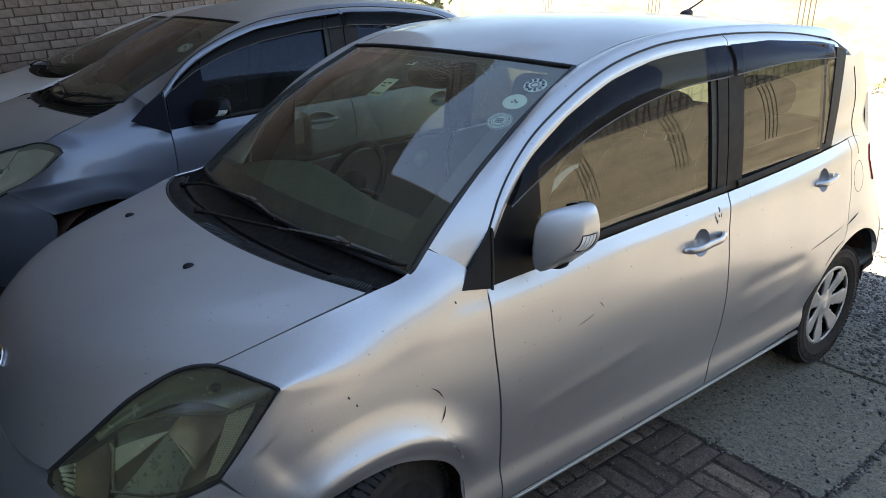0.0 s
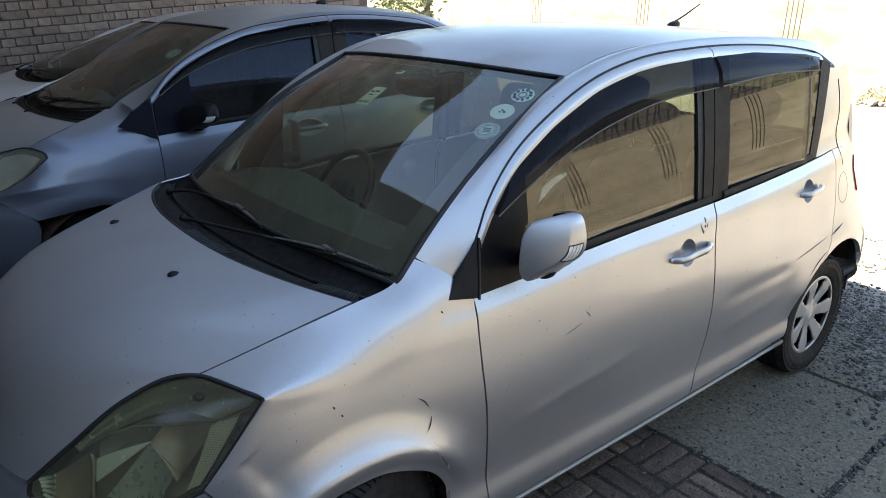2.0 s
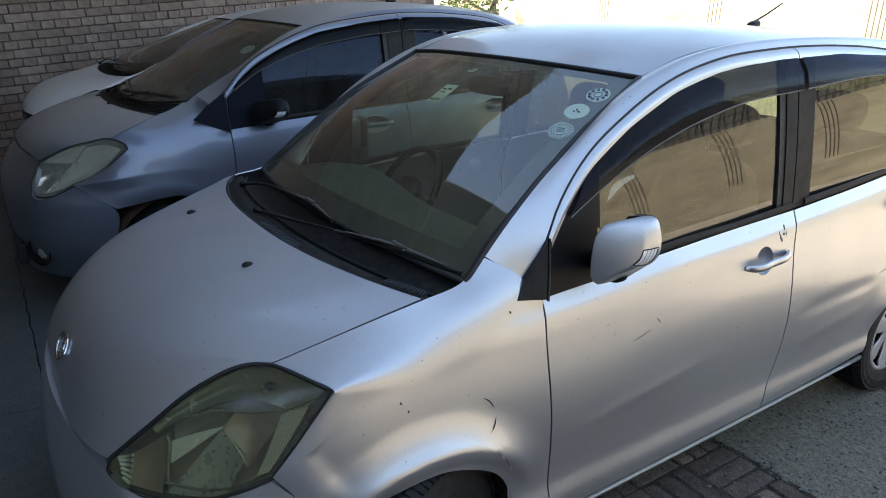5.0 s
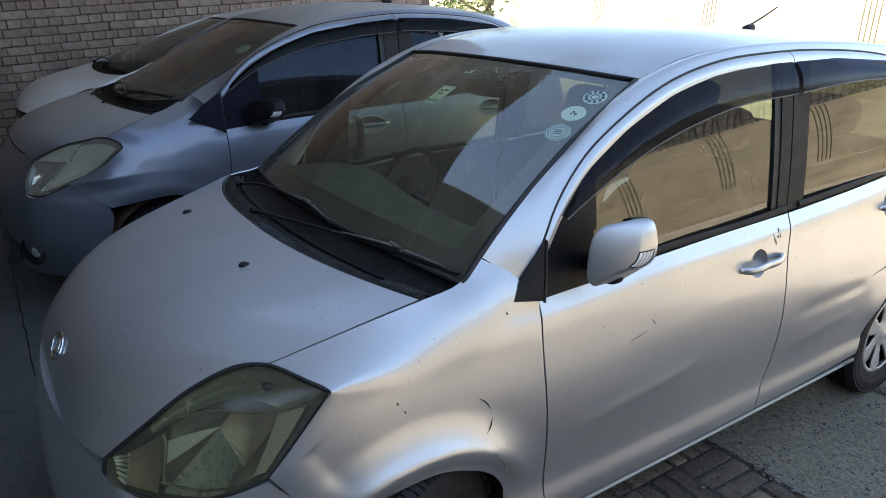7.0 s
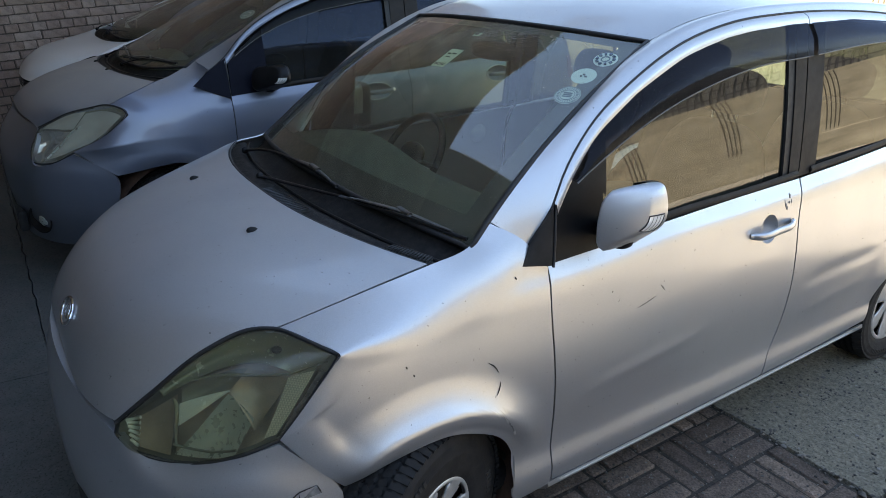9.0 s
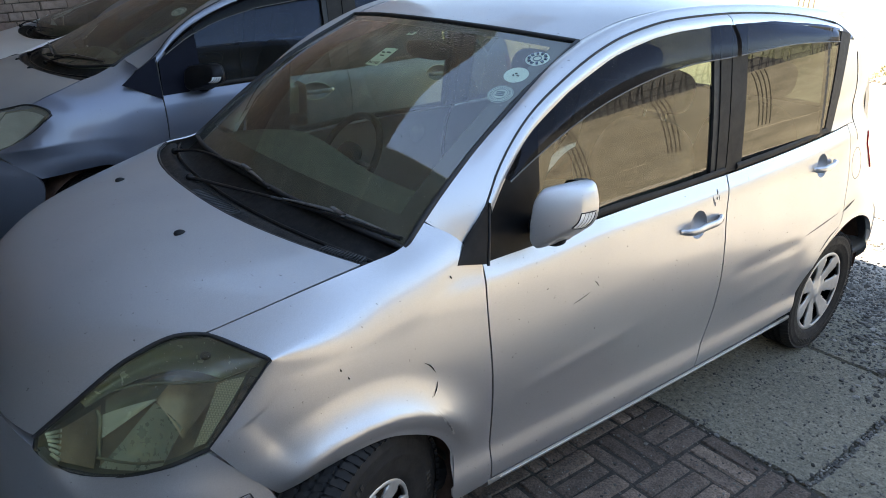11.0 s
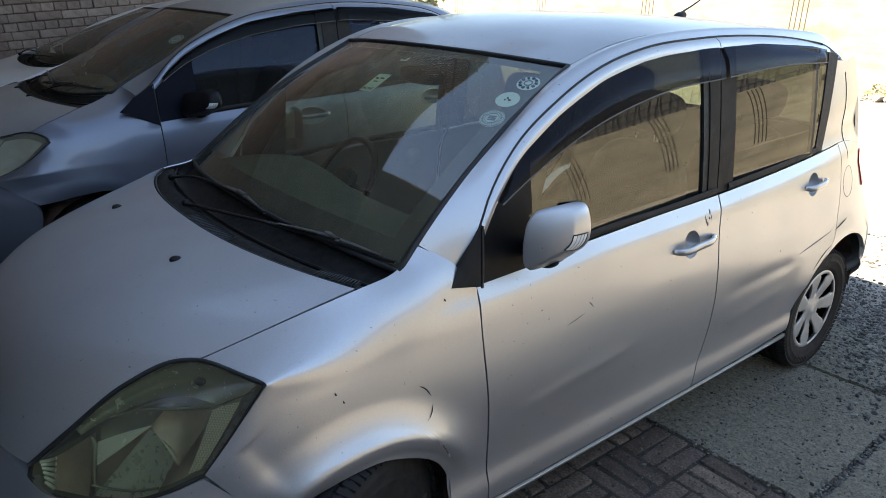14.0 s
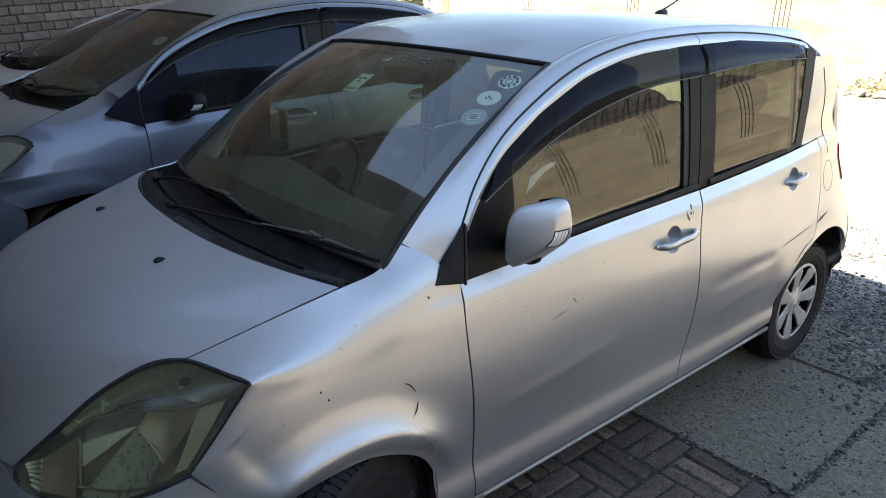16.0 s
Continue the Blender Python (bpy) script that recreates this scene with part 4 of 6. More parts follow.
            if c.pane_curve or mat in (SIDE_GLASS, REAR_GLASS, BLUE_GLASS):  # panes curve evenly from belt to roof, and what frames them follows
                gy, gz = G[..., 1], G[..., 2]
                G[..., 0] = c.pane_x - c.pane_lean * (gz - 0.95) - c.pane_bow * (gz - 1.0) ** 2 - c.pane_twist * (1.7 - gy) * (gz - 1.0) - c.pane_curve * (gy - 2.0) ** 2
                G[..., 0] += lerp(c.plan_y, c.plan_x, gy.ravel()).reshape(gy.shape) + 0.014 - inset
            return sheet(nm, fix(G), mat, owner, (s, 0, 0), 0, 0.0 if mat in (SIDE_GLASS, REAR_GLASS, BLUE_GLASS, BLACK_GLASS) else 0.012)

        window(g0, g1, g0, g1 - 0.005, c.glass_mat, "window_glass", d1, 0.014)
        window(g2, g3 + 0.016, g2 + 0.004, g3 + 0.006, REAR_GLASS if c.glass_mat is SIDE_GLASS else c.glass_mat, "window_glass", d2, 0.014)
        window(g3 + 0.012, g4, g3 + 0.010, g4 + 0.045 + c.quarter_lean, c.quarter_mat, "quarter_glass", d2, 0.007 + c.quarter_in)
        window(g1 - 0.012, c.split - 0.003, g1 - 0.012, c.split + 0.003, BROWN_PLASTIC, "pillar_cover", d1, 0.002, 0.0)
        window(c.split + 0.003, g2 + 0.012, c.split + 0.009, g2 + 0.012, BROWN_PLASTIC, "pillar_cover", d2, 0.002, 0.0)
        window(g1 - 0.040, g1 - 0.010, g1 - 0.045, g1 - 0.010, RUBBER, "window_channel", d1, 0.006, 0.0)
        window(g3 + 0.000, g3 + 0.018, g3 - 0.003 - c.quarter_in, g3 + 0.014 - c.quarter_in, RUBBER, "window_bar", d2, 0.004 + 0.5 * c.quarter_in, 0.0)
        window(g4 - 0.006, g4 - 0.006 + c.quarter_rim[0], g4 + 0.036 + c.quarter_lean, g4 + 0.036 + c.quarter_lean + c.quarter_rim[1], RUBBER, "window_channel", d2, 0.004 + c.quarter_in, 0.0)
        for owner, y0, y1 in ((d1, g0 - 0.02, c.split - 0.01), (d2, g2 - 0.02, g4 + 0.01)):
            P = [(y, bz_at(y) + 0.010) for y in np.linspace(y0, y1, 14)]
            W = on_side(c, np.array(P), -0.001)
            sheet("belt_moulding", fix(loft([W - np.array([0.002, 0, 0.012]), W + np.array([0.004, 0, 0]), W + np.array([-0.002, 0, 0.014])], 14, 4)), BROWN_PLASTIC, owner, (s, 0, 0.2), 0, 0.012)
        # black sail piece that carries the mirror, and the fixed triangle before it
        bb = [(A[0][0] + 0.005, bz_at(A[0][0]) - 0.006), (g0 + 0.012, bz_at(g0) - 0.004)]
        tt = [(A[0][0] + 0.012, c.sail_top), (g0 + 0.012, top_z(g0 + 0.012, 0.03))]
        sheet("mirror_base", fix(side_patch(c, bb, tt, [bb[0], tt[0]], [bb[1], tt[1]], 10, 10, -0.002)), c.base_mat, d1, (s, 0, 0), 0.002, 0.012)
        T = np.array(c.triangle, float)
        G = coons(crv(T[[0, 1]], 8), crv(T[[3, 2]], 8), crv(T[[0, 3]], 8), crv(T[[1, 2]], 8))
        sheet("corner_trim", fix(G + np.array(c.trim_lift)), c.trim_mat, car, (s, -0.2, 0.1), 0, 0.014)
        tube("door_seal", fix(crv([tuple(T[1] + np.array([0.004, 0.004, -0.004])), tuple((T[1] + T[2]) / 2 + np.array([0.006, 0.004, 0])), tuple(T[2] + np.array([0.002, 0.006, 0.004]))], 8)), 0.004, RUBBER, d1, sides=6)
        # rain visors
        for owner, y0, y1, drop in ((d1, c.visor_y[0], c.split - 0.012, c.visor_drop), (d2, c.split + 0.012, c.visor_y[1], c.visor_drop)):
            ys = np.linspace(y0, y1, 30)
            q = np.clip((ys - y0) / 0.5, 0, 1) if owner is d1 else np.ones(30)
            up = np.array([(y, top_z(y, 0.016 + c.visor_gap - 0.7 * c.visor_gap * min(1.0, max(0.0, y - 1.95)))) for y in ys])
            dn = np.array([(y, top_z(y, 0.016) - d) for y, d in zip(ys, (0.030 + (drop - 0.030) * q**0.6))])
            if c.visor_line:
                kn = np.array(c.visor_line)
                dn = np.column_stack([ys, np.minimum(lerp(kn[:, 0], kn[:, 1], ys), up[:, 1] - 0.004)])
            md = (up + dn) / 2
            close = np.clip((y1 - ys) / 0.05, 0.25, 1) if owner is d2 else np.ones(30)  # the rear end curls in to the frame
            U, M, D = on_side(c, up, -0.004), on_side(c, md, -0.026 * close), on_side(c, dn, -0.028 * close)
            sheet("rain_visor", fix(loft([U, M, D], 30, 8)), c.visor_mat, owner, (s, 0, 0.2), 0, 0.0, "smoked plastic rain visor")
            tube("visor_edge", fix(D), 0.0022, VISOR_RIM, owner, sides=6)
        for owner, (y0, y1, z) in ((d1, c.handles[0]), (d2, c.handles[1])):
            door_handle(c, owner, fix, s, y0, y1, z, paint_)
        mirror_unit(c, d1, s, fix, c.mirror_mat, c.mirror_turned if s < 0 else 0.0)
        # sill
        ys = np.linspace(A[-1][0] - 0.01, c.arch_y - c.rear_arch - 0.03, 24)
        S0 = on_side(c, np.array([(y, sill(y) - 0.004) for y in ys]))
        S1 = S0 + np.array([0.003, 0, -0.013])
        S2 = S0 + np.array([-0.010, 0, -0.030])
        S3 = S0 + np.array([-0.07, 0, -0.065])
        sheet("sill", fix(loft([S0, S1, S2, S3], 24, 8)), paint_, car, (s, 0, 0), 0, 0.01)
        # rear quarter
        arc = arch_pts(c.arch_y, c.rear_arch, 126, 28, 9)
        R = c.rear_line
        b = [(y, z) for y, z in arc] + [(R[-1][0] + 0.01, 0.44)]
        t = [(C[0][0], bz_at(C[0][0])), (3.2, bz_at(C[0][0])), R[2]]
        sheet("rear_wing", fix(side_patch(c, b, t, [b[0]] + C[::-1][1:-1] + [t[0]], [b[-1]] + R[::-1][1:-3] + [t[-1]], 30, 24)), paint_, car, (s, 0.3, 0), 0.001, 0.02)
        e = np.array(top)
        w0, w1 = g4 - 0.006 + c.quarter_rim[0], g4 + 0.040 + c.quarter_lean + c.quarter_rim[1]
        wl = [(w0, bz_at(w0)), ((w0 + w1) / 2 + c.quarter_in, bz_at(g4) + 0.16), (w1, e[-1][2] - 0.01)]
        b = [wl[0], (3.2, t[1][1]), t[2]]
        sheet("rear_pillar", fix(side_patch(c, b, [wl[-1], (e[-1][1] + 0.08, e[-1][2] - 0.02), R[0]], wl, [R[2], R[1], R[0]], 20, 20, 0.001)), paint_, car, (s, 0.3, 0), 0, 0.02)
        if c.tail_gap:
            tube("tailgate_gap", fix(on_side(c, crv(c.tail_gap, 16), 0.001)), 0.0022, SCRATCH, car, sides=6)
        y, z = c.fuel
        if s > 0 and y:
            x = float(side_x(c, y, z)[0])
            ring = [(y + 0.062 * math.cos(a), z + 0.066 * math.sin(a)) for a in np.linspace(0, 2 * math.pi, 33)]
            tube("fuel_flap", on_side(c, np.array(ring), 0.0015), 0.0022, SCRATCH, car, sides=6)
        # wheel housings with their rolled lips
        for cy, r in ((c.front_axle, c.front_arch), (c.arch_y, c.rear_arch)):
            v, f = lathe([(0, r + 0.008), (-0.10, r + 0.03), (-0.30, r + 0.02), (-0.34, 0.0)], 40)
            v, f = moved((v, f), pose(c.half - (0.055 if cy < 2 else 0.090), cy, 0.285))
            keep = [q for q in f if min(v[i][2] for i in q) > (0.12 if cy < 2 else 0.27)]
            obj("wheel_housing", fix(v), keep, RUST, car)

    both(doors)

    # rear end
    R = c.rear_line
    row = lambda y, z, bow: [(-(float(side_x(c, y, z)[0])), y, z), (-0.4, y + bow, z), (0, y + bow * 1.3, z), (0.4, y + bow, z), (float(side_x(c, y, z)[0]), y, z)]
    rl = c.rail[-1]
    hatch = [[(-rl[0], rl[1], rl[2]), (-0.35, rl[1] + 0.06, rl[2] + 0.035), (0, rl[1] + 0.08, rl[2] + 0.05), (0.35, rl[1] + 0.06, rl[2] + 0.035), (rl[0], rl[1], rl[2])]]
    hatch += [row(R[k][0], R[k][1], 0.06 + 0.02 * k) for k in (1, 2, 3, 4)]
    HT = loft(hatch, 32, 24)
    sheet("tailgate", HT, paint_, car, (0, 1, 0), 0.002, 0.02, skip=lambda i, j: 2 <= j < 12 and 3 <= i < 29)
    sheet("rear_window", HT[2:13, 3:30] + np.array([0, 0.003, 0]), c.back_mat, car, (0, 1, 0), 0, 0.0)
    rim = HT[2:13, 3:30]
    tube("rear_window_seal", np.concatenate([rim[0], rim[1:, -1], rim[-1, ::-1][1:], rim[::-1, 0][1:]]), 0.011, RUBBER, car, sides=6)
    yb = c.length
    bump = []
    for z, d, cut in ((0.70, -0.030, 0.115), (0.62, 0.0, 0.045), (0.52, 0.006, 0.0), (0.42, 0.0, 0.0), (0.30, -0.03, 0.0), (0.20, -0.07, 0.0)):
        ys = c.arch_y + math.sqrt(max(0.0, (c.rear_arch + 0.004) ** 2 - (z - 0.285) ** 2)) if z < 0.6 else R[-1][0] - cut
        xs = float(side_x(c, ys, max(z, 0.30))[0]) + 0.002 + d * 0.3
        if z < 0.40:  # the lower edge tucks in behind the wheel
            xs, ys = xs - 0.9 * (0.40 - z), ys + 0.25 * (0.40 - z)
        half = [(0, yb + d, z), (0.30, yb + d - 0.012, z), (0.58, yb + d - 0.055, z), (xs - 0.035, yb + d - 0.125, z), (xs, ys, z)]
        bump.append([(-px_, py_, pz_) for px_, py_, pz_ in half[:0:-1]] + half)
    sheet("rear_bumper", loft(bump, 44, 14), paint_, car, (0, 1, 0), 0, 0.02)

    def tail(s, fix):
        ys = [(R[2][0] - 0.05, R[2][1] - 0.01), (R[3][0] - 0.055, R[3][1] + 0.02)]
        G = side_patch(c, [(R[3][0] - 0.075, R[3][1] + 0.02), (R[3][0] - 0.003, R[3][1] + 0.02)], [(R[2][0] - 0.05, R[2][1] - 0.02), (R[2][0] - 0.003, R[2][1] - 0.02)],
                       [(R[3][0] - 0.075, R[3][1] + 0.02), (R[2][0] - 0.05, R[2][1] - 0.02)], [(R[3][0] - 0.003, R[3][1] + 0.02), (R[2][0] - 0.003, R[2][1] - 0.02)], 6, 10, -0.006)
        sheet("tail_lamp", fix(G), RED_LENS, car, (s, 0.4, 0), 0, 0.01)

    both(tail)

    # underside, floor, scuttle
    part("underbody", box_bm(-c.half + 0.13, c.half - 0.13, 0.35, c.length - 0.3, 0.17, 0.26, 0.03), DARK, car)
    part("bulkhead", box_bm(-0.62, 0.62, 0.30, 0.60, 0.22, 0.62, 0.05), DARK, car)
    H = hood_grid(c)[-1]
    lowS = SG[0]
    i = np.linspace(0, 36, 41)
    rear = np.stack([np.interp(i, np.arange(37), H[:, k]) for k in range(3)], axis=1)
    dip = rear * 0.42 + lowS * 0.58 - np.array([0, 0, 0.045])
    sheet("cowl_panel", loft([rear - np.array([0, 0.004, 0.016]), rear * 0.72 + lowS * 0.28 - np.array([0, 0, 0.012]), dip, lowS - np.array([0, -0.01, 0.012])], 40, 12), COWL_PLASTIC, car, (0, 0, 1), 0, 0)
    tube("cowl_rib", rear * 0.56 + lowS * 0.44 - np.array([0, 0, 0.020]), 0.0055, BLACK_PLASTIC, car, sides=6)
    tube("cowl_edge", rear * 0.985 + lowS * 0.015 - np.array([0, 0, 0.006]), 0.0045, RUBBER, car, sides=6)

    # cabin
    part("cabin_floor", box_bm(-0.70, 0.70, 1.05, 3.2, 0.25, 0.30, 0.02), DASH, car)
    RG = roof_grid(c)
    sheet("headlining", RG[:, 2:-2] - np.array([0, 0, 0.03]), LINING, car, (0, 0, -1), 0, 0)
    z0 = c.screen_low[0][2]
    y0 = c.screen_low[0][1]
    dash = [[(x, y0 + 0.03 + 0.10 * (x / 0.62) ** 2, z0 - 0.02) for x in (-0.66, -0.3, 0, 0.3, 0.66)],
            [(x, y0 + 0.22 + 0.06 * (x / 0.62) ** 2, z0 - 0.025 + (0.03 if abs(x + 0.38) < 0.1 else 0)) for x in (-0.70, -0.38, 0, 0.3, 0.70)],
            [(x, y0 + 0.42, z0 - 0.045 + (0.045 if abs(x + 0.38) < 0.1 else 0)) for x in (-0.70, -0.38, 0, 0.3, 0.70)],
            [(x, y0 + 0.50, z0 - 0.13) for x in (-0.70, -0.38, 0, 0.3, 0.70)],
            [(x, y0 + 0.46, z0 - 0.42) for x in (-0.70, -0.38, 0, 0.3, 0.70)]]
    sheet("dashboard", loft(dash, 30, 26), DASH, car, (0, 1, 1), 0, 0.0, "grey vinyl dashboard")
    st = new("steering_wheel")
    st.empty_display_size = 0.1
    st.parent = car
    m = pose(-0.37, y0 + 0.56, z0 - 0.100, 58, 0, 0)
    ring = [tuple(m @ Vector((0.182 * math.cos(a), 0.182 * math.sin(a), 0))) for a in np.linspace(0, 2 * math.pi, 41)]
    tube("rim", ring, 0.014, BLACK_PLASTIC, st, sides=10)
    v, f = moved(blob(0.07, 0.065, 0.03, 2.6), m)
    obj("hub", v, f, BLACK_PLASTIC, st)
    for a in (0, 180, 270):
        tube("spoke", [tuple(m @ Vector((0.05 * math.cos(radians(a)), 0.05 * math.sin(radians(a)), 0))), tuple(m @ Vector((0.18 * math.cos(radians(a)), 0.18 * math.sin(radians(a)), 0)))], 0.015, BLACK_PLASTIC, st, sides=8, flat=0.5)
    for x in (-0.35, 0.35):
        seat(car, x, 1.92)
    for x in (-0.35, 0.35):
        seat(car, x, 2.70)
    v, f = moved(blob(0.10, 0.014, 0.032, 3), pose(0.0, c.screen_top[0][1] + 0.02, c.screen_top[0][2] - 0.10, 10, 0, 12))
    obj("inner_mirror", v, f, BLACK_PLASTIC, car)

    both(lambda s, fix: wheel(car, s * (c.half - c.track), c.wheel_y, s, c.steer, rim=c.front_rim))
    both(lambda s, fix: wheel(car, s * (c.half - 0.125), c.rear_axle, s))
    c.SG, c.SN = SG, N
    car.matrix_world = place
    return car


def common(c):
    c.plan_y = [0.0, 0.9, 2.6, 2.9, 3.1, 3.3, 3.45, 3.6, 3.9]
    c.plan_x = [0.0, 0.0, 0.0, -0.008, -0.025, -0.065, -0.108, -0.19, -0.40]
    c.cup = (0.046, 0.047)
    c.cup_mat, c.steer, c.belt_0, c.hood_pow = c.paint, 0.0, 0.0, 3.0
    c.visor_line, c.flare, c.visor_mat, c.visor_gap, c.pane_curve = None, 0.0, DARK_VISOR, 0.0, 0.0
    c.dents = ()
    c.wheel_y, c.front_rim, c.track = 0.77, 0.191, 0.12
    c.screen_mat, c.ease_from, c.back_mat = WINDSCREEN, 6, BACK_GLASS
    c.wing_ease, c.trim_mat, c.base_mat = 16, BROWN_PLASTIC, BLACK_PLASTIC
    c.trim_lift = (0.004, -0.001, 0.001)
    c.pane_x, c.pane_lean, c.pane_bow, c.pane_twist, c.quarter_lean = 0.738, 0.160, 0.06, 0.0, 0.0
    c.quarter_mat, c.quarter_in, c.quarter_rim, c.tail_gap = BLACK_GLASS, 0.0, (0.020, 0.020), None
    c.mirror_turned, c.wing_flare, c.plan_low, c.plan_up = 0.0, 0.0, 0.6, 0.0
    return c


def silver_hatchback():
    c = Shape()
    c.paint, c.mirror_mat, c.glass_mat = SILVER, SILVER, SIDE_GLASS
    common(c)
    c.half, c.length, c.arch_y = 0.832, 3.66, 3.22
    c.front_axle, c.rear_axle, c.front_arch, c.rear_arch = 0.725, 3.15, 0.300, 0.360
    c.belt_y, c.belt_z = [1.0, 1.27, 1.56, 1.91, 2.23, 2.62, 2.96, 3.3], [0.910, 0.920, 0.947, 0.960, 0.980, 1.005, 1.035, 1.06]
    c.sec_z = [0.10, 0.22, 0.268, 0.310, 0.322, 0.360, 0.374, 0.50, 0.58, 0.66, 0.70, 0.74, 0.80, 0.85, 0.862, 0.871, 0.91, 0.94, 1.05, 1.20, 1.32, 1.42, 1.52]
    c.sec_x = [0.755, 0.796, 0.806, 0.807, 0.8045, 0.7968, 0.7965, 0.8065, 0.8105, 0.8075, 0.8035, 0.7975, 0.7875, 0.7785, 0.7755, 0.7715, 0.7510, 0.7410, 0.7335, 0.708, 0.685, 0.664, 0.640]
    c.hood_edge = [(0.470, 0.090, 0.643), (0.513, 0.172, 0.722), (0.552, 0.288, 0.812), (0.590, 0.380, 0.853), (0.620, 0.420, 0.857), (0.652, 0.530, 0.893), (0.680, 0.650, 0.931), (0.704, 0.770, 0.965)]
    c.hood_mid = [(0, 0.030, 0.650), (0, 0.055, 0.708), (0, 0.098, 0.775), (0, 0.170, 0.842), (0, 0.270, 0.897), (0, 0.380, 0.938), (0, 0.500, 0.968), (0, 0.612, 0.990)]
    c.rail = [(0.682, 0.950, 1.030), (0.672, 1.011, 1.089), (0.640, 1.251, 1.259), (0.598, 1.544, 1.419), (0.60, 1.70, 1.468), (0.60, 1.85, 1.493), (0.60, 2.06, 1.508), (0.60, 2.32, 1.512), (0.600, 2.76, 1.501), (0.604, 3.08, 1.473), (0.600, 3.27, 1.402)]
    c.rail_roof = 3
    c.roof_mid = [(0, 1.452, 1.444), (0, 1.62, 1.498), (0, 1.85, 1.537), (0, 2.15, 1.552), (0, 2.5, 1.546), (0, 2.85, 1.528), (0, 3.15, 1.495), (0, 3.34, 1.452)]
    c.door_top = [(0.730, 1.041, 0.964), (0.735, 1.115, 1.067), (0.727, 1.135, 1.104), (0.700, 1.255, 1.243), (0.684, 1.412, 1.342), (0.670, 1.600, 1.423), (0.662, 1.792, 1.467), (0.657, 2.090, 1.491), (0.655, 2.445, 1.493), (0.655, 2.835, 1.468), (0.660, 2.985, 1.447), (0.672, 3.105, 1.402)]
    c.screen_low = [(0, 0.800, 0.998), (0.25, 0.808, 0.996), (0.50, 0.838, 0.990), (0.70, 0.888, 0.975)]
    c.screen_top = [(0, 1.450, 1.441), (0.3, 1.473, 1.436), (0.598, 1.544, 1.419)]
    c.screen_side = [(0.700, 0.888, 0.975), (0.685, 0.945, 1.025), (0.663, 1.078, 1.136), (0.640, 1.251, 1.259), (0.598, 1.544, 1.419)]
    c.screen_bulge = 0.012
    c.wing = [
        [(0.620, 0.420, 0.857), (0.645, 0.510, 0.887), (0.672, 0.620, 0.922), (0.704, 0.770, 0.965), (0.702, 0.860, 0.978), (0.694, 0.905, 0.995), (0.687, 0.932, 1.016), (0.682, 0.950, 1.030)],
        [(0.756, 0.510, 0.830), (0.757, 0.585, 0.852), (0.760, 0.670, 0.872), (0.765, 0.800, 0.900), (0.763, 0.900, 0.918), (0.755, 0.970, 0.938), (0.745, 1.015, 0.955), (0.735, 1.042, 0.968)],
        [(0.757, 0.498, 0.815), (0.769, 0.575, 0.834), (0.776, 0.670, 0.845), (0.780, 0.800, 0.853), (0.779, 0.900, 0.858), (0.7775, 0.970, 0.865), (0.773, 1.025, 0.880), (0.762, 1.072, 0.918)],
        [(0.748, 0.440, 0.740), (0.780, 0.540, 0.765), (0.787, 0.650, 0.785), (0.7885, 0.800, 0.800), (0.7865, 0.920, 0.812), (0.784, 1.000, 0.824), (0.781, 1.050, 0.840), (0.7755, 1.090, 0.868)],
        [(0.735, 0.370, 0.652), (0.786, 0.480, 0.710), (0.802, 0.580, 0.730), (0.808, 0.690, 0.724), (0.810, 0.790, 0.706), (0.809, 0.890, 0.668), (0.8095, 1.000, 0.612), (0.8095, 1.098, 0.600)],
        [(0.765, 0.420, 0.585), (0.815, 0.520, 0.628), (0.840, 0.630, 0.655), (0.848, 0.735, 0.655), (0.846, 0.820, 0.636), (0.828, 0.910, 0.575), (0.804, 1.030, 0.420), (0.798, 1.116, 0.420)],
        [(0.785, 0.495, 0.505), (0.818, 0.575, 0.548), (0.834, 0.690, 0.574), (0.838, 0.780, 0.566), (0.832, 0.900, 0.505), (0.812, 0.978, 0.395), (0.796, 1.000, 0.232), (0.796, 1.126, 0.232)],
    ]
    c.bumper = [
        [(0, 0.014, 0.645), (0.25, 0.032, 0.640), (0.464, 0.083, 0.620), (0.550, 0.140, 0.576), (0.700, 0.288, 0.618), (0.735, 0.370, 0.645)],
        [(0, -0.010, 0.555), (0.25, 0.006, 0.550), (0.480, 0.070, 0.530), (0.630, 0.165, 0.515), (0.740, 0.325, 0.540), (0.785, 0.490, 0.500)],
        [(0, -0.020, 0.420), (0.25, -0.008, 0.420), (0.500, 0.060, 0.400), (0.660, 0.170, 0.385), (0.755, 0.330, 0.370), (0.785, 0.430, 0.365)],
        [(0, 0.000, 0.210), (0.25, 0.010, 0.210), (0.500, 0.080, 0.210), (0.640, 0.180, 0.210), (0.735, 0.330, 0.210), (0.765, 0.410, 0.210)],
    ]
    c.gap_a = [(1.090, 0.918), (1.086, 0.847), (1.089, 0.720), (1.102, 0.573), (1.116, 0.416), (1.123, 0.268), (1.126, 0.245)]
    c.gap_b = [(2.190, 0.982), (2.172, 0.872), (2.174, 0.726), (2.184, 0.565), (2.170, 0.386), (2.130, 0.296), (2.125, 0.260)]
    c.gap_c = [(3.128, 1.046), (3.134, 0.880), (3.122, 0.768), (3.098, 0.690), (3.058, 0.630), (3.006, 0.580)]
    c.sill = lambda y: 0.245 + 0.015 * (y - 1.1)
    c.glass = (1.285, 2.148, 2.275, 2.848, 2.915)
    c.split = 2.192
    c.visor_y, c.visor_drop = (1.17, 2.958), 0.080
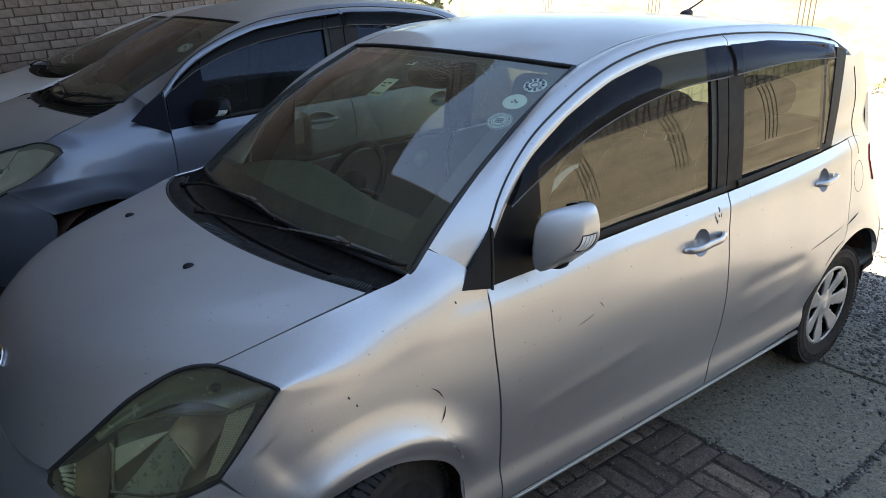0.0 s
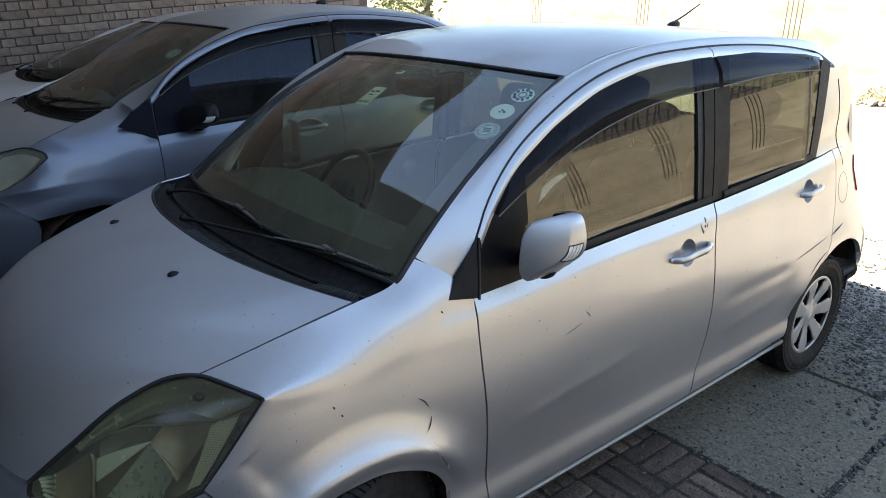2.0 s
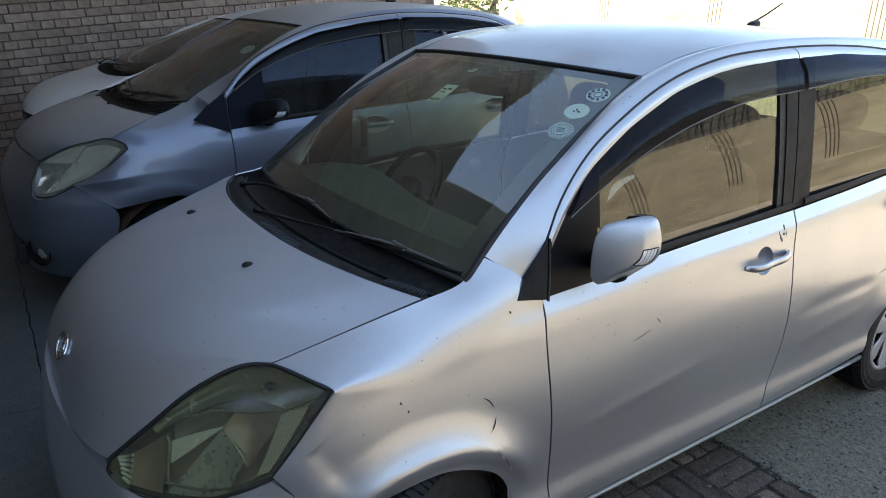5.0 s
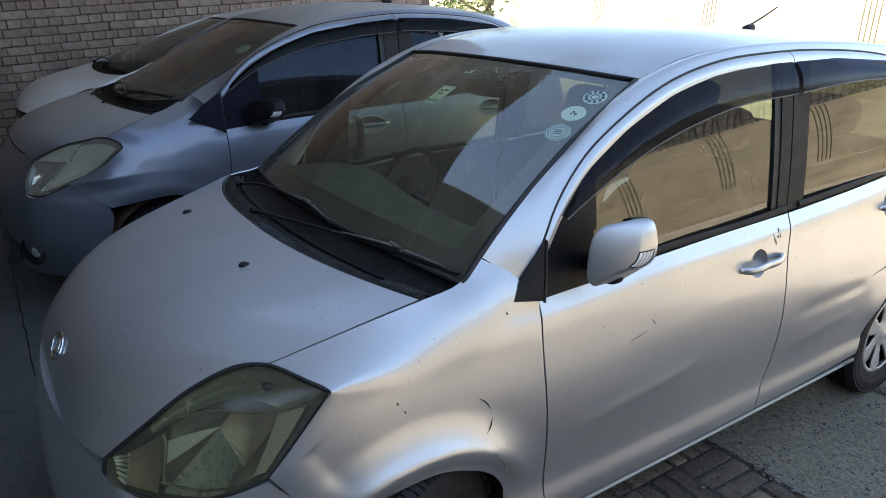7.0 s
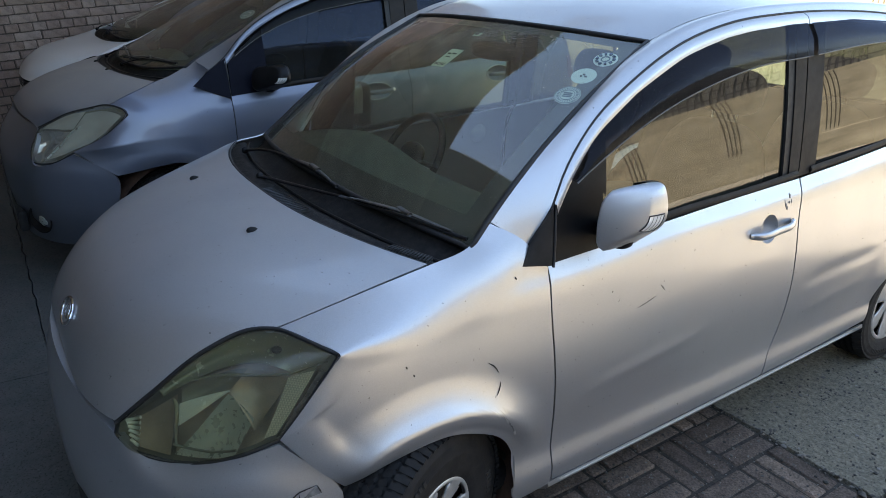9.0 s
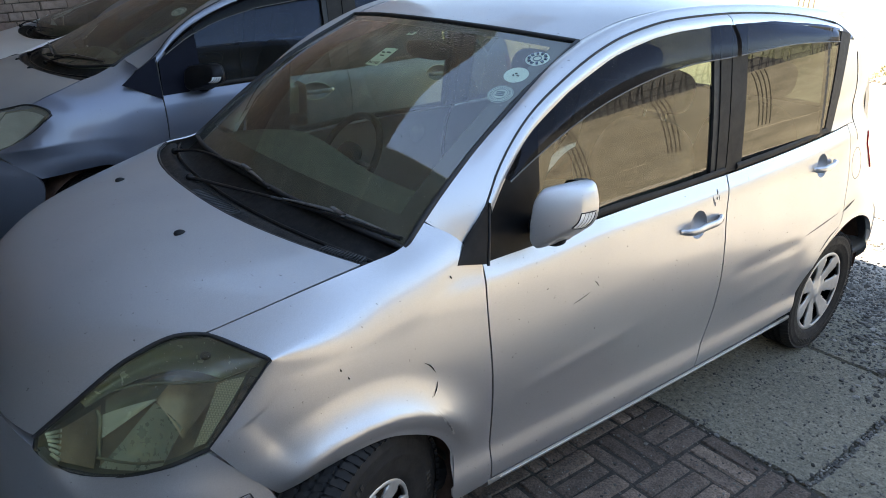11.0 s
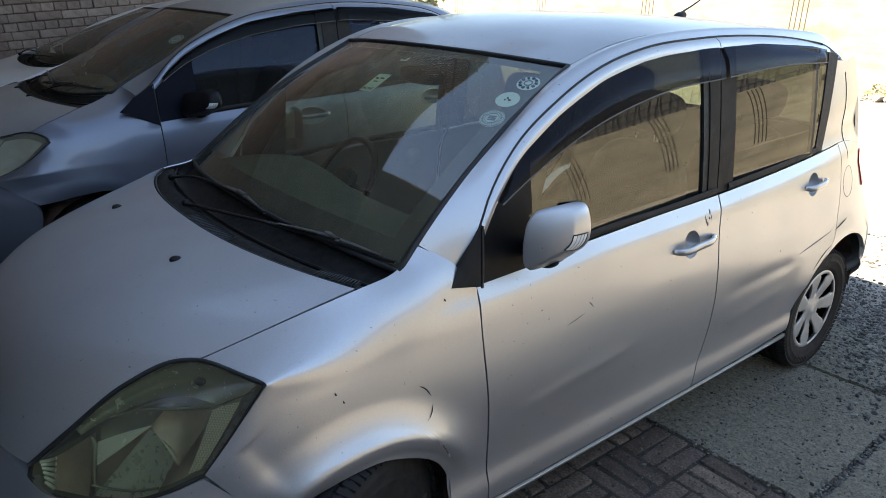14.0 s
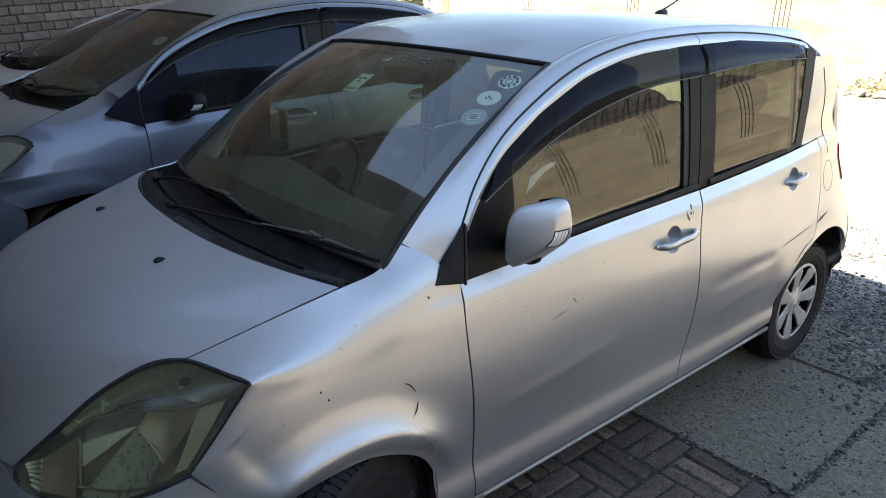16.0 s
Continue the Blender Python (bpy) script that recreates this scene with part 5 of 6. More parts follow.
    c.visor_line = [(1.17, 1.112), (1.308, 1.181), (1.50, 1.260), (1.74, 1.322), (1.90, 1.348), (2.13, 1.362), (2.55, 1.388), (3.04, 1.384)]
    c.sail_top = 1.050
    c.triangle = [(0.752, 1.008, 0.922), (0.772, 1.088, 0.914), (0.745, 1.103, 1.060), (0.735, 1.042, 0.972)]
    c.handles = ((1.910, 2.130, 0.838), (2.788, 2.948, 0.915))
    c.mirror, c.mirror_size = (0.872, 1.265, 1.042), (0.046, 0.0835)
    c.pane_x, c.pane_lean, c.pane_bow, c.pane_twist, c.quarter_lean = 0.735, 0.134, 0.136, 0.078, -0.010
    c.quarter_mat, c.quarter_in, c.quarter_rim = REAR_GLASS, 0.020, (0.056, 0.072)
    c.mirror_turned, c.wing_flare, c.plan_low, c.plan_up = 0.09, 0.034, 0.22, 0.12
    c.tail_gap = [(3.170, 1.335), (3.190, 1.250), (3.190, 1.145), (3.215, 0.975)]
    c.rear_line = [(3.29, 1.402), (3.40, 1.23), (3.485, 1.0), (3.53, 0.80), (3.555, 0.60)]
    c.plan_x = [0.0, 0.0, 0.0, -0.006, -0.018, -0.046, -0.085, -0.16, -0.36]
    c.fuel = (3.225, 0.875)
    c.steer, c.wheel_y, c.front_rim, c.track = 21.0, 0.70, 0.145, 0.078
    c.hood_pow, c.flare, c.visor_mat, c.visor_gap, c.pane_curve = 4.5, 0.022, VISOR, 0.014, -0.034
    c.dents = ((1.22, 0.515, 1.72, 0.565, 0.022, 0.0034), (2.28, 0.600, 2.78, 0.610, 0.030, -0.0040), (2.30, 0.470, 2.72, 0.500, 0.025, 0.0022))
    return c


def blue_hatchback():
    c = Shape()
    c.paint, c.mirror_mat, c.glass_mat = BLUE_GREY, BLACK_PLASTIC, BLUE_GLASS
    common(c)
    c.half, c.length, c.arch_y = 0.850, 3.84, 3.27
    c.pane_x = 0.775
    c.trim_mat = c.base_mat = NAVY
    c.visor_gap = 0.014
    c.cup = (0.100, 0.050)
    c.wing_ease, c.ease_from, c.screen_mat = 160, 14, OLD_SCREEN
    c.trim_lift = (0.016, -0.002, 0.004)
    c.front_axle, c.rear_axle, c.front_arch, c.rear_arch = 0.77, 3.23, 0.32, 0.32
    c.plan_y = [0.0, 0.9, 2.6, 2.9, 3.2, 3.4, 3.6, 3.75, 4.0]
    c.belt_y, c.belt_z = [1.0, 1.6, 2.2, 3.0, 3.4], [0.940, 0.985, 1.020, 1.080, 1.10]
    c.sec_z = [0.10, 0.22, 0.30, 0.45, 0.60, 0.72, 0.82, 0.90, 0.95, 1.05, 1.20, 1.35, 1.47, 1.57]
    c.sec_x = [0.790, 0.825, 0.838, 0.840, 0.848, 0.850, 0.845, 0.828, 0.806, 0.780, 0.745, 0.712, 0.685, 0.660]
    c.hood_edge = [(0.550, 0.187, 0.817), (0.585, 0.245, 0.850), (0.630, 0.320, 0.890), (0.680, 0.410, 0.916), (0.735, 0.497, 0.934), (0.738, 0.570, 0.968), (0.728, 0.660, 1.002), (0.702, 0.740, 1.030)]
    c.hood_mid = [(0, 0.120, 0.850), (0, 0.160, 0.890), (0, 0.215, 0.925), (0, 0.285, 0.958), (0, 0.360, 0.985), (0, 0.440, 1.008), (0, 0.520, 1.026), (0, 0.600, 1.040)]
    c.rail = [(0.652, 0.955, 1.118), (0.648, 1.00, 1.140), (0.635, 1.166, 1.225), (0.600, 1.620, 1.464), (0.60, 1.80, 1.512), (0.60, 2.0, 1.545), (0.60, 2.25, 1.562), (0.60, 2.6, 1.560), (0.592, 3.0, 1.520), (0.58, 3.25, 1.460), (0.565, 3.42, 1.38)]
    c.rail_roof = 3
    c.roof_mid = [(0, 1.525, 1.486), (0, 1.70, 1.540), (0, 1.95, 1.582), (0, 2.3, 1.602), (0, 2.65, 1.597), (0, 3.0, 1.575), (0, 3.3, 1.535), (0, 3.5, 1.48)]
    c.door_top = [(0.775, 1.0, 1.080), (0.763, 1.06, 1.118), (0.757, 1.105, 1.155), (0.747, 1.175, 1.228), (0.735, 1.268, 1.300), (0.715, 1.409, 1.376), (0.705, 1.514, 1.420), (0.692, 1.660, 1.469), (0.675, 1.956, 1.517), (0.667, 2.27, 1.546), (0.665, 2.62, 1.540), (0.665, 2.97, 1.500), (0.668, 3.10, 1.455), (0.672, 3.25, 1.370)]
    c.screen_low = [(0, 0.715, 1.058), (0.25, 0.728, 1.060), (0.50, 0.790, 1.070), (0.68, 0.905, 1.090)]
    c.screen_top = [(0, 1.520, 1.483), (0.3, 1.545, 1.478), (0.600, 1.620, 1.464)]
    c.screen_side = [(0.68, 0.905, 1.090), (0.654, 0.960, 1.118), (0.648, 1.00, 1.140), (0.635, 1.166, 1.225), (0.600, 1.620, 1.464)]
    c.screen_bulge = 0.015
    c.wing = [
        [(0.735, 0.497, 0.934), (0.738, 0.570, 0.968), (0.728, 0.660, 1.002), (0.702, 0.740, 1.030), (0.690, 0.820, 1.055), (0.672, 0.890, 1.085), (0.660, 0.935, 1.105), (0.652, 0.957, 1.118)],
        [(0.800, 0.566, 0.892), (0.808, 0.630, 0.922), (0.810, 0.700, 0.945), (0.808, 0.790, 0.968), (0.803, 0.870, 0.985), (0.795, 0.930, 1.005), (0.785, 0.975, 1.040), (0.776, 1.000, 1.080)],
        [(0.766, 0.450, 0.788), (0.820, 0.560, 0.828), (0.842, 0.680, 0.862), (0.846, 0.800, 0.872), (0.845, 0.900, 0.882), (0.840, 0.980, 0.895), (0.833, 1.040, 0.905), (0.824, 1.080, 0.925)],
        [(0.720, 0.305, 0.714), (0.812, 0.460, 0.740), (0.848, 0.620, 0.758), (0.860, 0.780, 0.765), (0.860, 0.900, 0.760), (0.856, 1.000, 0.752), (0.852, 1.050, 0.750), (0.848, 1.085, 0.750)],
        [(0.780, 0.390, 0.650), (0.830, 0.520, 0.690), (0.858, 0.660, 0.706), (0.865, 0.780, 0.704), (0.864, 0.920, 0.655), (0.860, 1.020, 0.570), (0.855, 1.060, 0.500), (0.850, 1.092, 0.500)],
        [(0.828, 0.475, 0.592), (0.843, 0.550, 0.602), (0.858, 0.680, 0.622), (0.864, 0.800, 0.625), (0.860, 0.950, 0.550), (0.852, 1.050, 0.400), (0.842, 1.070, 0.250), (0.840, 1.100, 0.250)],
    ]
    c.bumper = [
        [(0, 0.112, 0.842), (0.33, 0.140, 0.830), (0.545, 0.180, 0.800), (0.590, 0.125, 0.662), (0.660, 0.198, 0.652), (0.720, 0.305, 0.705)],
        [(0, 0.020, 0.690), (0.30, 0.040, 0.670), (0.500, 0.082, 0.630), (0.618, 0.138, 0.575), (0.742, 0.305, 0.598), (0.822, 0.468, 0.588)],
        [(0, 0.000, 0.500), (0.30, 0.020, 0.480), (0.505, 0.080, 0.450), (0.636, 0.150, 0.420), (0.758, 0.322, 0.400), (0.815, 0.452, 0.400)],
        [(0, 0.050, 0.200), (0.30, 0.060, 0.200), (0.480, 0.120, 0.200), (0.600, 0.200, 0.200), (0.720, 0.360, 0.200), (0.780, 0.445, 0.200)],
    ]
    c.gap_a = [(1.090, 0.935), (1.092, 0.80), (1.092, 0.60), (1.098, 0.40), (1.105, 0.25)]
    c.gap_b = [(2.190, 1.020), (2.200, 0.85), (2.190, 0.60), (2.170, 0.42), (2.160, 0.30), (2.158, 0.26)]
    c.gap_c = [(3.130, 1.080), (3.140, 0.90), (3.130, 0.76), (3.105, 0.66), (3.082, 0.553)]
    c.sill = lambda y: 0.252 + 0.018 * (y - 1.1)
    c.glass = (1.30, 2.13, 2.30, 2.98, 3.10)
    c.split = 2.215
    c.visor_y, c.visor_drop = (1.14, 3.16), 0.085
    c.sail_top = 1.11
    c.triangle = [(0.795, 0.905, 1.005), (0.822, 1.085, 0.930), (0.765, 1.085, 1.130), (0.782, 0.985, 1.070)]
    c.handles = ((1.86, 2.08, 0.905), (2.80, 2.98, 0.955))
    c.mirror, c.mirror_size = (0.935, 1.29, 1.040), (0.090, 0.068)
    c.rear_line = [(3.42, 1.38), (3.53, 1.24), (3.62, 1.05), (3.68, 0.85), (3.70, 0.60)]
    c.fuel = (0, 0)
    return c


SILVER_CAR = silver_hatchback()
car_1 = build_car(SILVER_CAR, "silver_hatchback", "dusty silver metallic hatchback with scuffed doors, parked on brick paving", "parked cars", pose(0, 0, 0))
BLUE_CAR = blue_hatchback()
car_2 = build_car(BLUE_CAR, "blue_grey_hatchback", "dusty blue-grey metallic hatchback with black mirrors and smoked visors", "parked cars", pose(-2.6, 0, 0.004))


def white_saloon():
    """A lower car with a longer, flatter windscreen and a nose that drops to a dark grille."""
    c = blue_hatchback()
    c.paint = c.mirror_mat = c.cup_mat = WHITE_PAINT

    def lower(p):
        x, y, z = p
        k = min(1.0, max(0.0, (z - 1.07) / 0.39))
        return (x, y + 0.20 * k * min(1.0, max(0.0, (2.6 - y) / 0.9)), z if z < 1.07 else 1.07 + (z - 1.07) * 0.88)

    for row in (c.rail, c.roof_mid, c.door_top, c.screen_top, c.screen_side, c.screen_low):
        row[:] = [lower(p) for p in row]
    c.screen_low = [(x, y + 0.05, z - 0.045) for x, y, z in c.screen_low]
    c.screen_side[0] = c.screen_low[-1]
    c.hood_edge[:4] = [(0.500, 0.095, 0.732), (0.570, 0.200, 0.792), (0.635, 0.320, 0.858), (0.690, 0.420, 0.908)]
    c.hood_mid = [(0, 0.005, 0.735), (0, 0.035, 0.800), (0, 0.100, 0.868), (0, 0.190, 0.922), (0, 0.290, 0.952), (0, 0.400, 0.976), (0, 0.520, 0.994), (0, 0.640, 1.002)]
    c.bumper[0] = [(0, 0.000, 0.640), (0.30, 0.022, 0.640), (0.500, 0.080, 0.640), (0.565, 0.112, 0.640), (0.660, 0.198, 0.650), (0.720, 0.305, 0.705)]
    c.bumper[1][:2] = [(0, -0.020, 0.590), (0.30, 0.010, 0.585)]
    c.rear_line = [(3.42, 1.30), (3.53, 1.20), (3.62, 1.05), (3.68, 0.85), (3.70, 0.60)]
    return c


WHITE_CAR = white_saloon()
car_3 = build_car(WHITE_CAR, "white_saloon_car", "dusty white saloon car with dark headlamps beside a brick wall", "parked cars", pose(-4.72, 0.26, 0.004))


# ---- details of the cars ----
def frame_at(P, N, up=(0, 0, 1)):
    """A pose at P whose z axis is N and whose y axis leans to up."""
    n = Vector(N).normalized()
    x = Vector(up).cross(n).normalized()
    y = n.cross(x)
    return Matrix(((x.x, y.x, n.x, P[0]), (x.y, y.y, n.y, P[1]), (x.z, y.z, n.z, P[2]), (0, 0, 0, 1)))


def headlamp(c, car, s, fix, low, top, right, simple=False, body=None):
    """Yellowed lens over a housing with tarnished reflectors, a divider and fine ribs; a black gasket runs round it."""
    lamp = new("headlamp")
    lamp.empty_display_size = 0.1
    lamp.parent = car
    nu, nv = 40, 20
    G = coons(crv(low, nu), crv(top, nu), crv([low[0], top[0]], nv), crv([low[-1], right, top[-1]], nv))
    N = normals(G)
    if np.mean(N @ np.array([1.0, -1.0, 0.5])) < 0:
        N = -N
    u, v = np.linspace(0, 1, nu + 1)[None, :, None], np.linspace(0, 1, nv + 1)[:, None, None]
    B = G + N * (0.016 if simple else 0.040) * np.maximum(np.sin(math.pi * u), 0) ** 0.8 * np.maximum(np.sin(math.pi * v), 0) ** 0.6
    o = (s, -1, 0.4)
    sheet("lens", fix(B), CLEAR_LENS if simple else LENS, lamp, o, 0.004, 0.0, "yellowed hazy plastic lens")
    deep = 0.054 * np.minimum(1, 8 * np.minimum(u, 1 - u)) * np.minimum(1, 8 * np.minimum(v, 1 - v)) + 0.008
    sheet("housing", fix(G - N * deep), body or LAMP_BODY, lamp, o, 0, 0)
    edge = np.concatenate([G[0], G[1:, -1], G[-1, ::-1][1:], G[::-1, 0][1:]])
    tube("gasket", fix(edge - np.array([0.004, -0.004, 0.002])), 0.0048, RUBBER, lamp, sides=6)
    tube("upper_seal", fix(G[-1] + np.array([0.0, -0.002, 0.001])), 0.0045, RUBBER, lamp, sides=6)

    def at(a, b, d):
        i, j = min(nu - 1e-6, a * nu), min(nv - 1e-6, b * nv)
        i0, j0 = int(i), int(j)
        fi, fj = i - i0, j - j0
        mixp = lambda A: (A[j0, i0] * (1 - fi) + A[j0, i0 + 1] * fi) * (1 - fj) + (A[j0 + 1, i0] * (1 - fi) + A[j0 + 1, i0 + 1] * fi) * fj
        return mixp(G) - mixp(N) * d

    def plate(nm, quad, d, mat, sag=0.0, n=12, rim=0.004):
        q = np.array(quad, float)
        b = crv(q[[0, 1]], n), crv(q[[3, 2]], n), crv(q[[0, 3]], n), crv(q[[1, 2]], n)
        W = coons(*b)
        P = np.array([[at(W[j, i, 0], W[j, i, 1], d + sag * math.sin(math.pi * i / n) * math.sin(math.pi * j / n)) for i in range(n + 1)] for j in range(n + 1)])
        return sheet(nm, fix(P), mat, lamp, o, 0, rim)

    if simple:
        if body:
            return
        plate("beam_reflector", [(0.04, 0.06), (0.50, 0.03), (0.56, 0.62), (0.10, 0.66)], 0.010, BRIGHT_REFL, 0.040, rim=0)
        plate("indicator_bowl", [(0.52, 0.08), (0.95, 0.30), (0.96, 0.90), (0.56, 0.92)], 0.010, PALE_LAMP, 0.026, rim=0)
        plate("upper_lining", [(0.06, 0.70), (0.54, 0.66), (0.55, 0.96), (0.10, 0.96)], 0.008, PALE_LAMP, 0.010, rim=0)
        tube("divider", fix([at(0.52, 0.08, 0.008), at(0.545, 0.35, 0.004), at(0.56, 0.62, 0.004), at(0.60, 0.70, 0.010)]), [0.003, 0.005, 0.005, 0.003], REFLECTOR, lamp, sides=8)
        return
    plate("chamber_lining", [(0.34, 0.04), (0.90, 0.03), (0.90, 0.72), (0.34, 0.76)], 0.034, COPPER_REFL, 0.020, rim=0)
    plate("low_beam_reflector", [(0.37, 0.07), (0.74, 0.01), (0.77, 0.30), (0.60, 0.525)], 0.012, DULL_BOWL, 0.018, n=20, rim=0)
    plate("inner_reflector", [(0.36, 0.52), (0.60, 0.56), (0.66, 0.70), (0.345, 0.76)], 0.018, LAMP_BODY, 0.018, rim=0)
    plate("beam_wedge", [(0.367, 0.36), (0.605, 0.540), (0.605, 0.550), (0.352, 0.60)], 0.009, PALE_BOWL, -0.005)
    plate("brown_reflector", [(0.605, 0.53), (0.80, 0.20), (0.86, 0.62), (0.66, 0.70)], 0.011, COPPER_REFL, 0.022, n=20, rim=0)
    plate("indicator_bowl", [(0.26, 0.80), (0.93, 0.70), (0.968, 0.97), (0.22, 0.97)], 0.006, OLIVE_BOWL, 0.034, n=24, rim=0)
    v, f = moved(blob(0.013, 0.013, 0.008, 2.2, 14, 8), Matrix.Translation(Vector(at(0.735, 0.85, 0.034))))
    obj("bulb", fix(v), f, BROWN_PLASTIC, lamp)
    plate("brown_reflector", [(0.13, 0.10), (0.35, 0.06), (0.335, 0.72), (0.12, 0.70)], 0.010, COPPER_REFL, 0.016, n=20, rim=0)
    plate("side_reflector", [(0.885, 0.10), (0.950, 0.10), (0.945, 0.78), (0.850, 0.66)], 0.005, DOTTED, 0.0, rim=0)
    plate("dark_border", [(0.962, 0.06), (0.990, 0.06), (0.990, 0.80), (0.962, 0.80)], 0.004, DARK_LAMP, 0.0, rim=0)
    tube("divider", fix([at(0.315, 0.68, 0.012), at(0.345, 0.58, 0.004), at(0.355, 0.46, 0.004), at(0.36, 0.32, 0.006), at(0.37, 0.17, 0.012)]), [0.004, 0.0055, 0.0055, 0.005, 0.003], LAMP_BODY, lamp, sides=8)
    tube("swage", fix([at(a, b, 0.006) for a, b in ((0.40, 0.78), (0.52, 0.72), (0.62, 0.66), (0.72, 0.64), (0.85, 0.69), (0.97, 0.90))]), [0.002, 0.003, 0.0035, 0.0035, 0.003, 0.002], LAMP_BODY, lamp, sides=8)
    tube("swage", fix([at(a, b, 0.010) for a, b in ((0.36, 0.17), (0.48, 0.12), (0.60, 0.08), (0.74, 0.06))]), 0.003, LAMP_BODY, lamp, sides=8)
    for k in range(6):
        w = 0.75 - 0.11 * k
        tube("rib", fix([at(0.055 + 0.010 * k, w, 0.006), at(0.14 + 0.004 * k, w - 0.08, 0.006)]), 0.0042, PALE_BOWL, lamp, sides=6)


def dotted():
    k = Mat("dotted_side_reflector")
    tc = k.t.nodes.new("ShaderNodeTexCoord")
    vo = k.node("TexVoronoi", Scale=230.0, Randomness=0.15)
    k.link(tc.outputs["Object"], vo.inputs["Vector"])
    dots = k.ramp(vo.outputs["Distance"], [(0.30, (0.55, 0.53, 0.46)), (0.6, (0.34, 0.33, 0.28))])
    k.set(Base_Color=dots, Roughness=0.35, Metallic=0.3)
    k.bump(vo.outputs["Distance"], 0.5, 0.002)
    return k.m


DOTTED = dotted()
OLIVE_BOWL = plain("olive_reflector", (0.30, 0.31, 0.25), 0.22, 0.6, var=0.08, scale=12)
DULL_BOWL = plain("dull_green_reflector", (0.52, 0.57, 0.53), 0.30, 0.6, var=0.06, scale=20)
PALE_BOWL = plain("pale_green_reflector", (0.70, 0.74, 0.70), 0.22, 0.2, var=0.05, scale=20)
PALE_LAMP = plain("pale_lamp_lining", (0.42, 0.42, 0.36), 0.38, 0.3, var=0.12, scale=12)
silver_low = [(0.473, 0.082, 0.618), (0.500, 0.100, 0.588), (0.550, 0.140, 0.578), (0.700, 0.288, 0.620), (0.735, 0.370, 0.652)]
silver_top = SILVER_CAR.hood_edge[:5] + [(0.690, 0.468, 0.846), (0.756, 0.510, 0.830)]
both(lambda s, fix: headlamp(SILVER_CAR, car_1, s, fix, silver_low, silver_top, (0.748, 0.440, 0.740)))
blue_low = [(0.548, 0.175, 0.795), (0.565, 0.135, 0.725), (0.588, 0.125, 0.666), (0.660, 0.198, 0.656), (0.720, 0.305, 0.712)]
blue_top = BLUE_CAR.hood_edge[:5] + [(0.772, 0.537, 0.924), (0.794, 0.562, 0.906), (0.800, 0.566, 0.892)]
both(lambda s, fix: headlamp(BLUE_CAR, car_2, s, fix, blue_low, blue_top, (0.766, 0.450, 0.788), True))
white_low = [(0.500, 0.090, 0.728), (0.510, 0.080, 0.690), (0.560, 0.105, 0.650), (0.660, 0.198, 0.656), (0.720, 0.305, 0.712)]
white_top = WHITE_CAR.hood_edge[:5] + [(0.772, 0.537, 0.924), (0.794, 0.562, 0.906), (0.800, 0.566, 0.892)]
both(lambda s, fix: headlamp(WHITE_CAR, car_3, s, fix, white_low, white_top, (0.766, 0.450, 0.788), True, DARK_LAMP))


def upper_grille(c, car):
    """Black slatted grille between the bonnet's front edge and the bumper."""
    H = hood_grid(c)[0]
    rows = [[(-x, y, z) for x, y, z in c.bumper[0][2:0:-1]] + list(c.bumper[0][:3])]
    low = crv(rows[0], 36)
    top = H + np.array([0, 0.012, -0.004])
    sheet("upper_grille", loft([low + np.array([0, 0.02, 0]), (low + top) / 2 + np.array([0, 0.02, 0]), top], 36, 6), DARK, car, (0, -1, 0), 0, 0)
    for k in (0.25, 0.5, 0.75):
        tube("grille_slat", low * (1 - k) + top * k, 0.006, BLACK_PLASTIC, car, sides=6)


upper_grille(WHITE_CAR, car_3)


def wiper(car, foot, knee, a, b):
    w = new("wiper")
    w.empty_display_size = 0.05
    w.parent = car
    a, b, foot, knee = (np.array(p, float) for p in (a, b, foot, knee))
    mid = a * 0.45 + b * 0.55
    tube("arm", crv([foot, knee, mid + np.array([0, -0.006, 0.018])], 12), np.linspace(0.0085, 0.0055, 13), BLACK_PLASTIC, w, sides=8, flat=0.6)
    tube("blade", crv([a, (a + b) / 2 + np.array([0, 0, 0.003]), b], 14), 0.0052, RUBBER, w, sides=6)
    tube("bridge", crv([a * 0.9 + b * 0.1 + np.array([0, -0.002, 0.008]), mid + np.array([0, -0.004, 0.018]), a * 0.1 + b * 0.9 + np.array([0, -0.002, 0.008])], 10), np.sin(np.linspace(0.5, math.pi - 0.5, 11)) * 0.0075, CHROME_DULL, w, sides=8, flat=0.5)
    tube("clip", [mid + np.array([-0.03, -0.003, 0.022]), mid + np.array([0.03, -0.005, 0.020])], 0.008, CHROME_DULL, w, sides=8, flat=0.6)
    v, f = moved(blob(0.012, 0.012, 0.012, 2.4, 14, 8), pose(*foot))
    obj("pivot", v, f, BLACK_PLASTIC, w)


CHROME_DULL = plain("worn_black_metal", (0.035, 0.034, 0.034), 0.4, 0.2, var=0.5, scale=40, dusty=0.35)
SM = SILVER_CAR.SG


def on_glass(c, u, v, d=0.0):
    """A point of the windscreen at u across (-1 to 1) and v up (0 to 1), and its normal."""
    i, j = (u + 1) / 2 * 40, v * 20
    i0, j0 = min(39, int(i)), min(19, int(j))
    fi, fj = i - i0, j - j0
    q = lambda A: (A[j0, i0] * (1 - fi) + A[j0, i0 + 1] * fi) * (1 - fj) + (A[j0 + 1, i0] * (1 - fi) + A[j0 + 1, i0 + 1] * fi) * fj
    n = q(c.SN)
    return q(c.SG) + n * d, n


